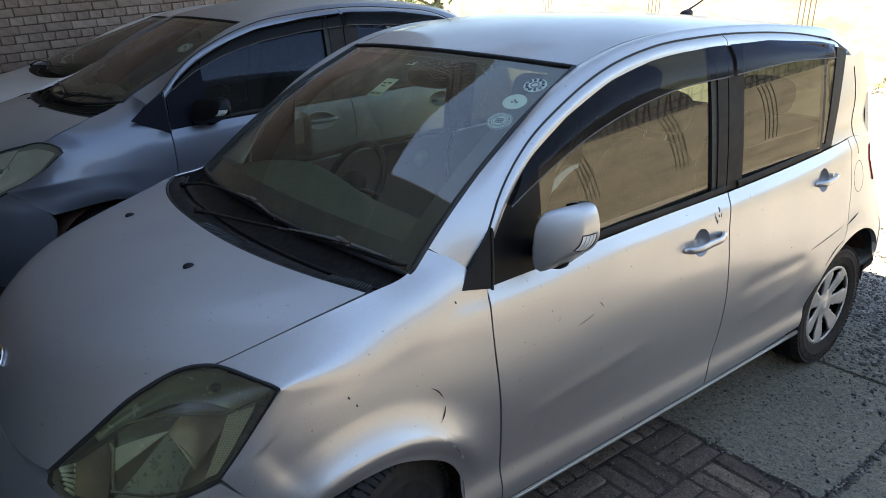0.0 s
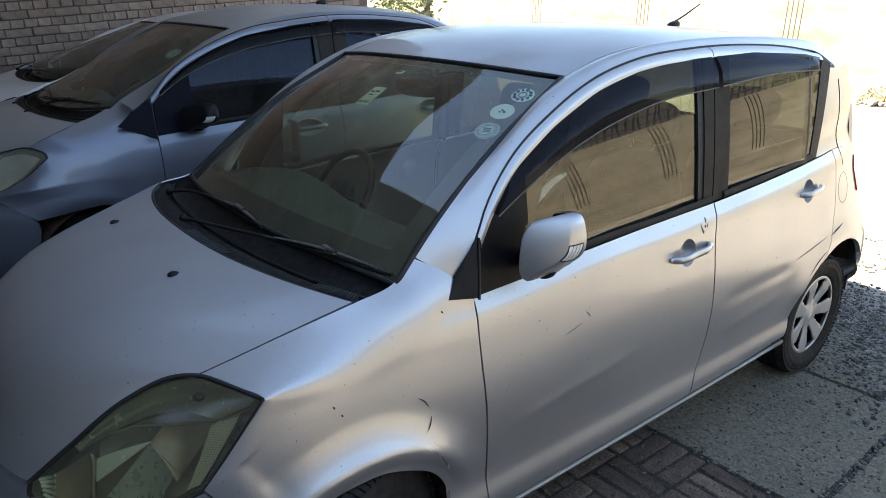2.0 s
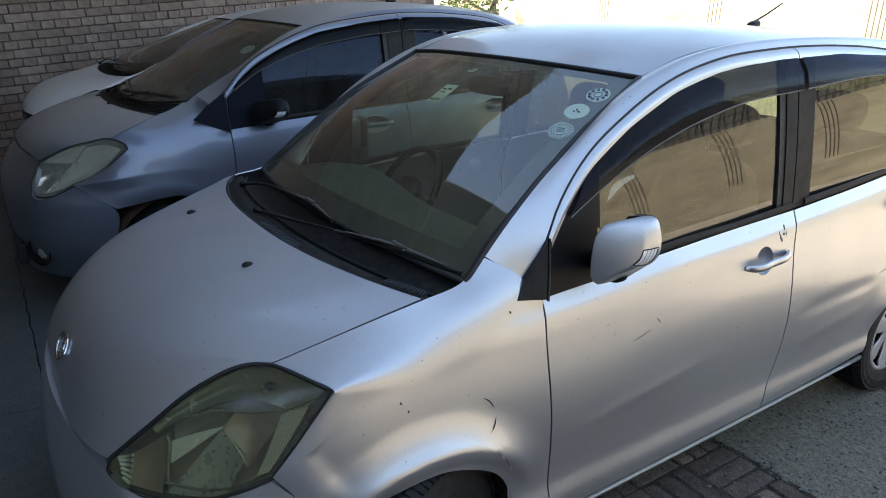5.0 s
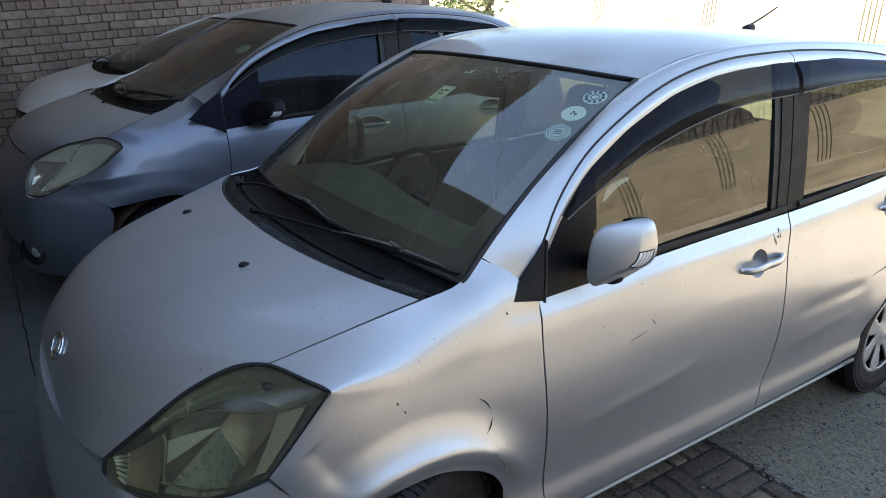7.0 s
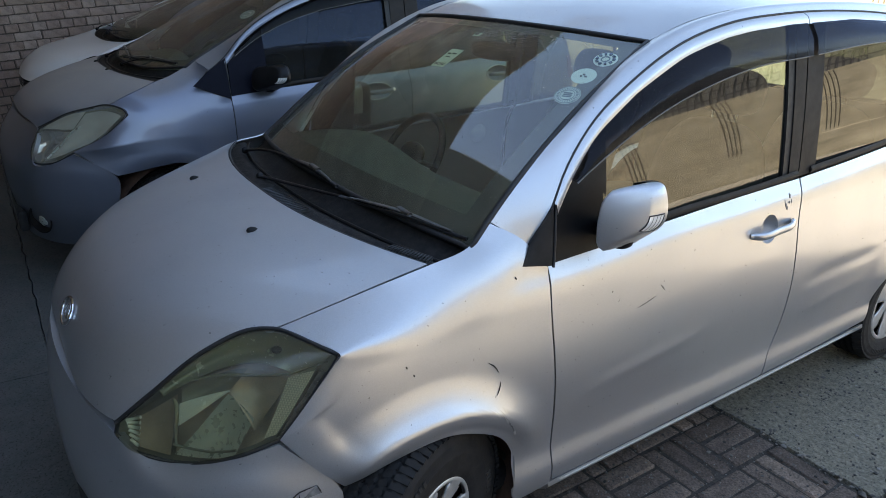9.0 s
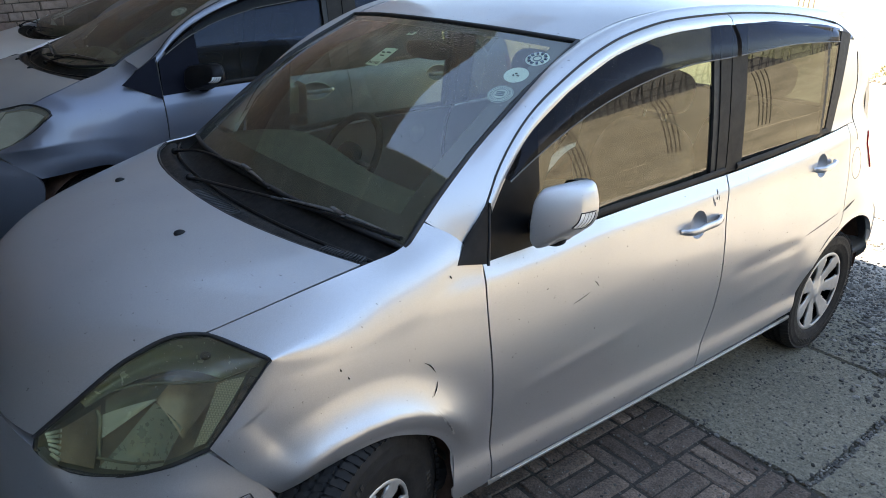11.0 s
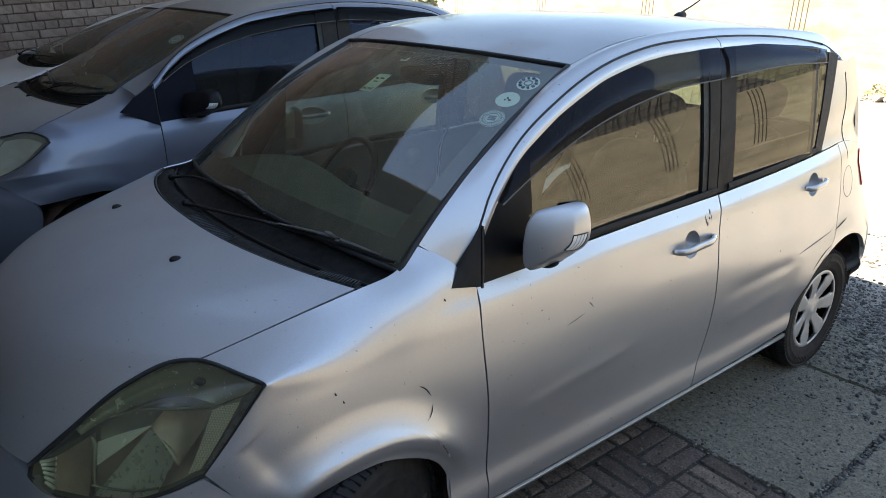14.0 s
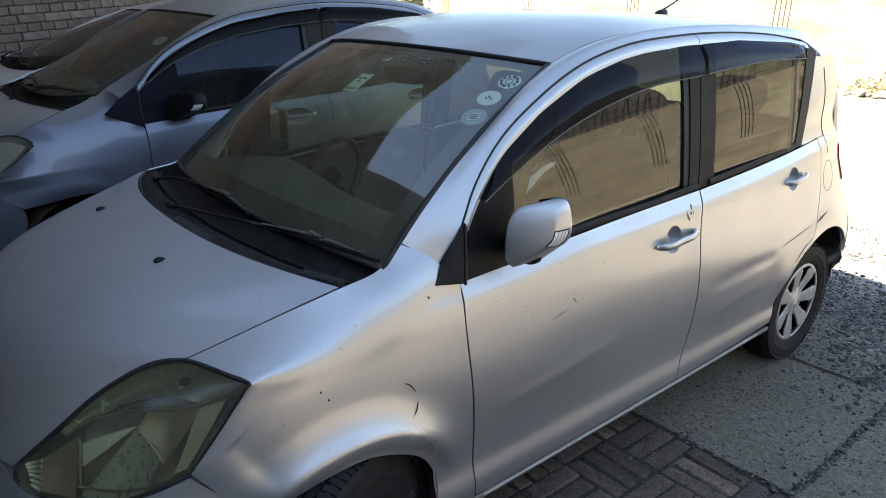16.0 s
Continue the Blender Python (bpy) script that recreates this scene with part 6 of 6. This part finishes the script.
g = lambda u, v, d: on_glass(SILVER_CAR, u, v, d)[0]
wiper(car_1, (-0.46, 0.727, 0.985), (-0.36, 0.745, 1.008), (-0.15, 0.790, 1.015), (0.191, 0.779, 1.014))
wiper(car_1, (-0.121, 0.661, 0.985), (0.10, 0.715, 0.998), (0.26, 0.755, 1.008), (0.672, 0.898, 0.990))
g2 = lambda u, v, d: on_glass(BLUE_CAR, u, v, d)[0]
wiper(car_2, (-0.42, 0.69, 1.045), (-0.30, 0.73, 1.085), g2(-0.62, 0.06, 0.012), g2(0.20, 0.03, 0.014))
wiper(car_2, (0.10, 0.69, 1.050), (0.22, 0.72, 1.08), g2(0.0, 0.02, 0.014), g2(0.90, 0.03, 0.012))
g3 = lambda u, v, d: on_glass(WHITE_CAR, u, v, d)[0]
wiper(car_3, (-0.42, 0.69, 1.045), (-0.30, 0.73, 1.085), g3(-0.62, 0.06, 0.012), g3(0.20, 0.03, 0.014))
wiper(car_3, (0.10, 0.69, 1.050), (0.22, 0.72, 1.08), g3(0.0, 0.02, 0.014), g3(0.90, 0.03, 0.012))


SLAT = plain("grey_black_plastic", (0.022, 0.022, 0.023), 0.4, var=0.2)


def cowl_vent(car, corners, count):
    """A louvred air inlet let into the cowl."""
    v = new("air_inlet")
    v.empty_display_size = 0.05
    v.parent = car
    q = np.array(corners, float)
    G = coons(crv(q[[0, 1]], 6), crv(q[[3, 2]], 6), crv(q[[0, 3]], 4), crv(q[[1, 2]], 4))
    sheet("recess", G, INK, v, (0, 0, 1), 0, 0.01)
    for k in range(count):
        a = (k + 0.5) / count
        p0, p1 = q[0] * (1 - a) + q[1] * a, q[3] * (1 - a) + q[2] * a
        tube("slat", [p0 + np.array([0, 0, 0.004]), p1 + np.array([0, 0, 0.004])], 0.0024, SLAT, v, sides=5)


cowl_vent(car_1, [(0.575, 0.722, 0.965), (0.690, 0.772, 0.958), (0.672, 0.800, 0.960), (0.565, 0.752, 0.966)], 14)
cowl_vent(car_1, [(0.01, 0.619, 0.981), (0.26, 0.626, 0.980), (0.263, 0.664, 0.983), (0.015, 0.656, 0.984)], 18)


def fog_recess(c, car, fix):
    """Dark round hollow in the bumper with a small lamp in it."""
    G = loft([[(-x, y, z) for x, y, z in r[:0:-1]] + list(r) for r in c.bumper], 60, 22)[:, 30:]
    k = np.argmin((G[..., 0] - 0.53) ** 2 + (G[..., 2] - 0.335) ** 2)
    P = G.reshape(-1, 3)[k]
    m = frame_at(P, (0.5, -0.86, 0.05))
    e = new("fog_lamp")
    e.empty_display_size = 0.05
    e.parent = car
    v = [tuple(m @ Vector((r * 1.25 * math.cos(a), r * math.sin(a), d))) for r, d in ((0.075, 0.004), (0.066, 0.006), (0.058, -0.01), (0.03, -0.012)) for a in np.linspace(0, 2 * math.pi, 28, endpoint=False)]
    f = [(j * 28 + i, j * 28 + (i + 1) % 28, (j + 1) * 28 + (i + 1) % 28, (j + 1) * 28 + i) for j in range(3) for i in range(28)] + [tuple(84 + i for i in range(28))]
    obj("recess", fix(v), f, BLACK_PLASTIC, e)
    v, f = moved(blob(0.032, 0.032, 0.012, 2.2, 18, 8), m @ pose(0.02, 0, 0.0))
    obj("lamp_glass", fix(v), f, REFLECTOR, e)


both(lambda s, fix: fog_recess(BLUE_CAR, car_2, fix))


def washer_jet(car, x, y, z):
    v, f = blob(0.011, 0.017, 0.011, 2.0, 14, 8)
    v, f = moved((v, f), pose(x, y, z + 0.003, -14, 0, 0))
    obj("washer_jet", v, f, BLACK_PLASTIC, car)


for s_ in (-1, 1):
    washer_jet(car_1, 0.274 * s_, 0.499, 0.957)
    washer_jet(car_2, 0.20 * s_, 0.600, 1.032)


def badge(car, P, N):
    """Chromed oval with a slanted loop inside, drawn as plain shapes."""
    e = new("badge")
    e.empty_display_size = 0.03
    e.parent = car
    m = frame_at(P, N)
    oval = [tuple(m @ Vector((0.053 * math.cos(a), 0.034 * math.sin(a), 0.004))) for a in np.linspace(0, 2 * math.pi, 37)]
    tube("ring", oval, 0.0044, CHROME, e, sides=8)
    loop = [tuple(m @ Vector((x, y, 0.003))) for x, y in ((-0.022, -0.014), (-0.006, 0.018), (0.010, 0.018), (0.022, -0.012), (0.006, -0.016), (-0.022, -0.014))]
    tube("loop", crv(loop, 24), 0.0030, CHROME, e, sides=8)


HG = hood_grid(SILVER_CAR)
HN = normals(HG)
if np.mean(HN[..., 2]) < 0:
    HN = -HN
kb = int(np.argmin(abs(HG[:, 18, 2] - 0.728)))
badge(car_1, HG[kb, 18], HN[kb, 18])


def aerial(car, y, z):
    a = new("roof_aerial")
    a.empty_display_size = 0.05
    a.parent = car
    v, f = blob(0.020, 0.042, 0.020, 2.4, 16, 8)
    v, f = moved((v, f), pose(0, y, z + 0.012, 10))
    obj("foot", v, f, BLACK_PLASTIC, a)
    tube("mast", [(0, y - 0.01, z + 0.022), (0, y + 0.085, z + 0.058), (0, y + 0.20, z + 0.108)], [0.0055, 0.004, 0.003], BLACK_PLASTIC, a, sides=8)


aerial(car_1, 2.955, 1.520)
aerial(car_2, 2.55, 1.600)


def disc_on_glass(c, car, u, v, r, name, ink, kind):
    """A round sticker behind the glass: pale disc with rings and bars for its print."""
    P, n = on_glass(c, u, v, -0.003)
    m = frame_at(P, n)
    st = new(name)
    st.empty_display_size = 0.02
    st.parent = car
    pts = [(0, 0, 0)] + [(r * math.cos(a), r * math.sin(a), 0) for a in np.linspace(0, 2 * math.pi, 40, endpoint=False)]
    obj("disc", [tuple(m @ Vector(p)) for p in pts], [(0, k + 1, (k + 1) % 40 + 1) for k in range(40)], STICKER, st, smooth=False)
    z = 0.0012
    if kind == "seal":
        for q in (0.93, 0.55):
            tube("print_ring", [tuple(m @ Vector((r * q * math.cos(a), r * q * math.sin(a), z))) for a in np.linspace(0, 2 * math.pi, 41)], 0.0011, ink, st, sides=4)
        for k in range(26):
            a = 2 * math.pi * k / 26
            tube("print_bar", [tuple(m @ Vector((r * q * math.cos(a), r * q * math.sin(a), z))) for q in (0.66, 0.82)], 0.0014, ink, st, sides=4)
        for y in (-0.2, 0.0, 0.2):
            tube("print_bar", [tuple(m @ Vector((r * x, r * y, z))) for x in (-0.33, 0.33)], 0.002, ink, st, sides=4)
    elif kind == "plain":
        for x, y, w in ((-0.1, 0.12, 0.16), (-0.25, -0.12, 0.12), (0.1, -0.12, 0.2)):
            tube("print_bar", [tuple(m @ Vector((r * (x + d), r * y, z))) for d in (0, w)], 0.0028, INK, st, sides=4)
    else:
        for k in range(10):
            a = 2 * math.pi * k / 10
            tube("print_dot", [tuple(m @ Vector((r * 0.72 * math.cos(a + d), r * 0.72 * math.sin(a + d), z))) for d in (-0.14, 0.14)], 0.005, ink, st, sides=5)
        tube("print_ring", [tuple(m @ Vector((r * 0.34 * math.cos(a), r * 0.34 * math.sin(a), z))) for a in np.linspace(0, 2 * math.pi, 25)], 0.002, ink, st, sides=4)
    return st


def sheet_on_glass(c, car, u, v, w, h, turn, name, mat, bars=(), word=""):
    P, n = on_glass(c, u, v, -0.004)
    m = frame_at(P, n) @ pose(0, 0, 0, 0, 0, turn)
    st = new(name)
    st.empty_display_size = 0.02
    st.parent = car
    obj("paper", [tuple(m @ Vector((x * w / 2, y * h / 2, 0))) for x, y in ((-1, -1), (1, -1), (1, 1), (-1, 1))], [(0, 1, 2, 3)], mat, st, smooth=False)
    for x, y, l, t in bars:
        tube("print_bar", [tuple(m @ Vector(((x + d) * w, y * h, 0.0012))) for d in (0, l)], t, INK, st, sides=4)
    if word:
        cu = bpy.data.curves.new("print", "FONT")
        cu.body, cu.size, cu.align_x, cu.offset = word, w * 0.30, "CENTER", 0.0006
        cu.materials.append(INK)
        ob = new("printed_word", cu)
        ob.parent = st
        ob.matrix_local = m @ Matrix.Translation(Vector((0, -h * 0.42, 0.0012)))
    return st


STICKS = ((0.905, 0.65, 0.036, "seal"), (0.888, 0.76, 0.035, "plain"), (0.90, 0.87, 0.034, "dots"))
for (u_, v_, r_, kind_) in STICKS:
    disc_on_glass(SILVER_CAR, car_1, u_, v_, r_, "round_sticker", BLUE_INK, kind_)
sheet_on_glass(SILVER_CAR, car_1, 0.10, 0.70, 0.062, 0.100, 4, "paper_tag", PAPER, ((-0.3, 0.22, 0.2, 0.003), (0.05, 0.24, 0.25, 0.003), (-0.2, 0.05, 0.3, 0.002)), "MORE")
sheet_on_glass(SILVER_CAR, car_1, 0.06, 0.89, 0.034, 0.022, 5, "toll_tag", PAPER, ((-0.2, 0.0, 0.4, 0.004),))
disc_on_glass(BLUE_CAR, car_2, 0.79, 0.66, 0.045, "round_sticker", BLUE_INK, "seal")


def screen_flecks():
    """Small pale flecks scattered along the top of the glass."""
    rg = random.Random(31)
    verts, faces = [], []
    for k in range(620):
        u = rg.gauss(0.30, 0.16)
        v_ = 0.985 - abs(rg.gauss(0, 0.07)) - 0.05 * max(0.0, u - 0.2)
        if not -0.3 < u < 0.62 or v_ < 0.7:
            continue
        P, n = on_glass(SILVER_CAR, u, v_, 0.0012)
        m = frame_at(P, n) @ pose(0, 0, 0, 0, 0, rg.uniform(0, 360))
        a, b = rg.uniform(0.0012, 0.0042), rg.uniform(0.0010, 0.0026)
        o = len(verts)
        verts += [tuple(m @ Vector(q)) for q in ((-a, -b * 0.6, 0), (a * 0.7, -b, 0.0006), (a, b * 0.5, 0), (-a * 0.4, b, 0.0008))]
        faces.append((o, o + 1, o + 2, o + 3))
    tagged(obj("glass_flecks", verts, faces, FLECKS, car_1, "small pale flecks scattered along the top of the glass", smooth=False), kind="stuff")


FLECKS = plain("pale_brown_flecks", (0.20, 0.185, 0.155), 0.9, var=0.7, scale=160)
screen_flecks()


# wear: scratches, chips and scuffs
def scratch(car, P, r, mat=None, flat=0.5):
    P = np.asarray(P, float)
    n = len(P)
    rad = np.sin(np.linspace(0.25, math.pi - 0.25, 3 * n + 1)) * r
    tube("scratch", crv(P, 3 * n), rad, mat or SCRATCH, car, sides=5, flat=flat, up=(1, 0, 0.2))


def wing_point(y, z, d=0.0012):
    W = wing_grid(SILVER_CAR)
    k = np.argmin((W[..., 1] - y) ** 2 + (W[..., 2] - z) ** 2)
    p = W.reshape(-1, 3)[k]
    return (p[0] + d, y, z)


def side_point(y, z, d=0.0005):
    return (float(side_x(SILVER_CAR, y, z)[0]) + d, y, z)


scratch(car_1, [wing_point(0.878, 0.716), wing_point(0.896, 0.702), wing_point(0.910, 0.680)], 0.0019)
scratch(car_1, [wing_point(0.914, 0.655), wing_point(0.907, 0.640), wing_point(0.894, 0.626)], 0.0017)
for y_, z_ in ((0.655, 0.772), (0.672, 0.748), (0.98, 0.905)):
    scratch(car_1, [wing_point(y_, z_), wing_point(y_ + 0.003, z_ - 0.007)], 0.0022)
scratch(car_1, [side_point(1.495, 0.772), side_point(1.505, 0.762), side_point(1.513, 0.752)], 0.0022, SCUFF)
scratch(car_1, [side_point(1.40, 0.725), side_point(1.44, 0.733), side_point(1.475, 0.743)], 0.0016, SCUFF)
scratch(car_1, [side_point(2.80, 0.64), side_point(2.95, 0.668), side_point(3.05, 0.690)], 0.003, SCUFF, 0.2)
scratch(car_1, [side_point(3.09, 0.690), side_point(3.15, 0.706), side_point(3.21, 0.720)], 0.0042)
scratch(car_1, [side_point(2.93, 0.545), side_point(2.99, 0.600), side_point(3.05, 0.632)], 0.003)
rw = random.Random(9)
for k in range(7):
    y_, z_ = 2.105 + rw.uniform(-0.02, 0.03), 0.925 + rw.uniform(-0.03, 0.03)
    scratch(car_1, [side_point(y_, z_), side_point(y_ + 0.002, z_ - rw.uniform(0.008, 0.02))], rw.uniform(0.002, 0.005), SCUFF, 0.25)
for k in range(26):
    y_, z_ = rw.uniform(1.15, 2.9), rw.uniform(0.62, 0.9)
    scratch(car_1, [side_point(y_, z_), side_point(y_ + rw.uniform(-0.006, 0.006), z_ - 0.003)], rw.uniform(0.0008, 0.0018), SCRATCH)


def bonnet_point(x, y):
    k = np.argmin((HG[..., 0] - x) ** 2 + (HG[..., 1] - y) ** 2)
    return HG.reshape(-1, 3)[k] + HN.reshape(-1, 3)[k] * 0.0006


for x_, y_ in ((0.44, 0.36), (0.452, 0.365), (0.445, 0.372), (0.56, 0.55), (0.62, 0.62), (0.2, 0.3), (-0.1, 0.45)):
    p = bonnet_point(x_, y_)
    tube("chip", [p, p + np.array([0.005, 0.003, -0.001])], 0.0011, SCUFF, car_1, sides=5, flat=0.3)
# cracked corner of the front bumper
BG = loft([[(-x, y, z) for x, y, z in r[:0:-1]] + list(r) for r in SILVER_CAR.bumper], 60, 22)
BN = normals(BG)
if np.mean(BN[..., 1]) > 0:
    BN = -BN


def bumper_point(y, z):
    h = BG[:, 30:].reshape(-1, 3)
    k = np.argmin((h[:, 1] - y) ** 2 + (h[:, 2] - z) ** 2)
    return h[k] + BN[:, 30:].reshape(-1, 3)[k] * 0.0012


for P_ in (((0.36, 0.44), (0.385, 0.465), (0.41, 0.472), (0.44, 0.495)), ((0.395, 0.47), (0.40, 0.45), (0.43, 0.445)), ((0.33, 0.47), (0.335, 0.455), (0.35, 0.45)), ((0.42, 0.485), (0.43, 0.465), (0.455, 0.462))):
    scratch(car_1, [bumper_point(q[0], q[1] + 0.045) for q in P_], 0.0019)
for k, (y_, z_) in enumerate(((0.36, 0.495), (0.40, 0.523), (0.425, 0.505), (0.375, 0.475))):
    ring = [bumper_point(y_ + 0.020 * (0.6 + 0.4 * math.sin(5 * k + 3 * a)) * math.cos(a), z_ + 0.010 * (0.7 + 0.3 * math.sin(2 * k + 2 * a)) * math.sin(a)) for a in np.linspace(0, 2 * math.pi, 9, endpoint=False)]
    obj("bare_patch", ring, [tuple(range(9))], SCUFF, car_1, smooth=False)
# white edge strip worn along the sill
tube("sill_edge", [side_point(y, SILVER_CAR.sill(y) - 0.012, 0.004) for y in np.linspace(1.16, 2.74, 30)], 0.0022, COVER, car_1, sides=6)


# ---- ground pieces ----
def pavers():
    """Basket weave of three bricks to the block."""
    bed = slab("pavement_bricks", -1.04, 3.6, 0.46, 2.185, -0.06, -0.012, JOINT_DIRT, "dirty brown brick paving in basket weave", "pavement")
    shared = []
    for v in range(4):
        bm = box_bm(-0.114, 0.114, -0.0355, 0.0355, -0.03, 0.0, 0.0)
        rg = random.Random(v)
        bmesh.ops.bevel(bm, geom=bm.edges[:], offset=0.006, segments=1, affect="EDGES")
        for q in bm.verts:
            q.co += Vector((rg.uniform(-0.002, 0.002), rg.uniform(-0.002, 0.002), rg.uniform(-0.002, 0.001)))
        me = bpy.data.meshes.new("paving_brick")
        bm.to_mesh(me)
        bm.free()
        me.materials.append(PAVER)
        shared.append(me)
    rg = random.Random(21)
    B = 0.2365
    for i in range(13):
        for j in range(7):
            cx, cy = -0.05 + B * (i + 0.5), 2.178 - B * (j + 0.5)
            turned = (i + j) % 2
            for k in (-1, 0, 1):
                ob = new("paving_brick", shared[rg.randrange(4)])
                ob.parent = bed
                o = k * 0.0785
                ob.location = (cx + (o if turned else 0), cy + (0 if turned else o), -0.005 + rg.uniform(-0.005, 0.003))
                ob.rotation_euler = (rg.uniform(-0.02, 0.02), rg.uniform(-0.02, 0.02), (math.pi / 2 if turned else 0) + rg.uniform(-0.025, 0.025))
    part("paving_border", box_bm(-1.03, -0.056, 0.47, 2.18, -0.05, -0.008, 0.004), PAVER, bed)


def scatter(name, label, places, sizes, material, seed, z0=-0.012):
    """Loose stones as one mass of small lumps."""
    rg = np.random.RandomState(seed)
    base = bmesh.new()
    bmesh.ops.create_icosphere(base, subdivisions=1, radius=1.0)
    bv = np.array([v.co for v in base.verts])
    bf = np.array([[v.index for v in f.verts] for f in base.faces])
    base.free()
    n = len(places)
    V = np.repeat(bv[None], n, 0) * (1 + rg.uniform(-0.3, 0.3, (n, len(bv), 1)))
    V *= np.stack([rg.uniform(0.7, 1.3, n), rg.uniform(0.7, 1.2, n), rg.uniform(0.45, 0.8, n)], 1)[:, None]
    a = rg.uniform(0, 6.28, n)
    R = np.zeros((n, 3, 3))
    R[:, 0, 0], R[:, 0, 1], R[:, 1, 0], R[:, 1, 1], R[:, 2, 2] = np.cos(a), -np.sin(a), np.sin(a), np.cos(a), 1
    V = np.einsum("nij,nkj->nki", R, V) * np.asarray(sizes)[:, None, None]
    V += np.column_stack([places, np.full(n, z0) + np.asarray(sizes) * 0.35])[:, None]
    F = (bf[None] + (np.arange(n) * len(bv))[:, None, None]).reshape(-1, 3)
    return tagged(obj(name, V.reshape(-1, 3), F, material, smooth=False), label, "gravel", kind="stuff")


rg_ = np.random.RandomState(5)
n_ = 66000
gx, gy = rg_.uniform(-0.3, 3.8, n_), rg_.uniform(2.6, 5.6, n_)
edge_ = 3.45 - 0.62 * np.clip(gx - 0.75, 0, 0.9)
keep_ = rg_.uniform(0, 1, n_) < 1 / (1 + np.exp(-(gy - edge_) * 9)) * np.clip(1 - (gy - 4.15) / 0.45, 0.06, 1)
scatter("gravel", "grey crushed stone gravel spilling over concrete", np.column_stack([gx, gy])[keep_], rg_.gamma(3, 0.0015, n_)[keep_] + 0.0022, STONE, 3, -0.006)
n_ = 16000
gx, gy = rg_.uniform(0.3, 3.2, n_), rg_.uniform(0.9, 3.6, n_)
scatter("grit", "loose grit scattered over paving", np.column_stack([gx, gy]), rg_.gamma(1.6, 0.0012, n_) + 0.0008, STONE, 4, -0.004)
t_ = rg_.uniform(0, 1, 700)
line_ = np.concatenate([np.column_stack([1.26 + rg_.normal(0, 0.012, 350), 2.2 + 0.95 * t_[:350]]), np.column_stack([0.2 + 2.2 * t_[350:], 2.19 + rg_.normal(0, 0.010, 350)])])
scatter("joint_grit", "small stones lodged in the slab joints", line_, rg_.gamma(2, 0.0018, 700) + 0.0012, STONE, 6, -0.008)


# ---- plants ----
def leaf_mass(centres, spread, n, size, seed):
    """Verts and faces of many small folded leaves round the centres."""
    rg = np.random.RandomState(seed)
    verts, faces = [], []
    C = np.asarray(centres, float)
    for k in range(n):
        p = Vector(C[rg.randint(len(C))] + rg.normal(0, spread, 3))
        m = Matrix.Translation(p) @ Euler(tuple(rg.uniform(-1.4, 1.4, 2)) + (rg.uniform(0, 6.28),)).to_matrix().to_4x4()
        l = size * rg.uniform(0.6, 1.3)
        o = len(verts)
        for q in ((0, -l, 0), (0.42 * l, 0, 0.12 * l), (0, l, 0), (-0.42 * l, 0, 0.12 * l)):
            verts.append(tuple(m @ Vector(q)))
        faces += [(o, o + 1, o + 2), (o, o + 2, o + 3)]
    return verts, faces


def small_tree(x, y):
    t = thing("tree", "small leafy tree with a pale rough trunk in the sun", "tree", m=pose(x, y, -0.02))
    tube("trunk", crv([(0, 0, 0), (0.03, 0.02, 0.7), (-0.02, 0.05, 1.5), (0.04, 0.0, 2.6)], 16), np.linspace(0.15, 0.09, 17) + 0.012 * np.sin(np.arange(17) * 2.3), BARK, t, sides=14)
    tips = []
    rg = random.Random(8)
    for k in range(14):
        z = 1.3 + 0.12 * k
        a = k * 2.4
        e = (math.cos(a) * rg.uniform(0.5, 1.0) - 0.35, math.sin(a) * rg.uniform(0.5, 1.0) - 0.35, z + rg.uniform(0.1, 0.5))
        tube("limb", crv([(0, 0.03, z - 0.1), (e[0] * 0.5, e[1] * 0.5, z + 0.15), e], 8), np.linspace(0.028, 0.006, 9), BARK, t, sides=6)
        tips += [e, (e[0] * 0.7, e[1] * 0.7, e[2] + 0.05)]
    v, f = leaf_mass(tips, 0.17, 3200, 0.045, 2)
    obj("crown", v, f, LEAF, t, smooth=False)


small_tree(-7.75, 7.35)


def dry_weeds(x0, x1, y, seed):
    rg = random.Random(seed)
    w = thing("dry_weeds", "dry weeds and rubble along the foot of the wall", "weeds")
    cs = []
    for k in range(26):
        x = x0 + (x1 - x0) * rg.random()
        h = rg.uniform(0.1, 0.55 if k % 6 == 0 else 0.25)
        top = (x + rg.uniform(-0.12, 0.12), y - rg.uniform(0.02, 0.25), h)
        tube("stem", crv([(x, y - 0.1, -0.03), (x + rg.uniform(-0.05, 0.05), y - 0.12, h * 0.6), top], 6), [0.006, 0.006, 0.005, 0.005, 0.004, 0.003, 0.002], DRY_STEM, w, sides=5)
        cs += [top, (x, y - 0.15, 0.05)]
    v, f = leaf_mass(cs, 0.06, 900, 0.035, seed)
    tagged(obj("dry_leaves", v, f, DRY_LEAF, w, smooth=False), kind="stuff")


DRY_STEM = plain("dry_stem", (0.10, 0.08, 0.05), 0.8, var=0.3)
dry_weeds(-5.0, -1.6, WY - 0.03, 3)
rr = np.random.RandomState(12)
scatter("wall_rubble", "pale rubble and earth heaped at the wall's foot", np.column_stack([rr.uniform(-9, 3, 1500), WY - 0.05 - np.abs(rr.normal(0, 0.22, 1500))]), rr.gamma(3, 0.012, 1500) + 0.01, SOIL, 9, -0.03)
pavers()
brick_wall()
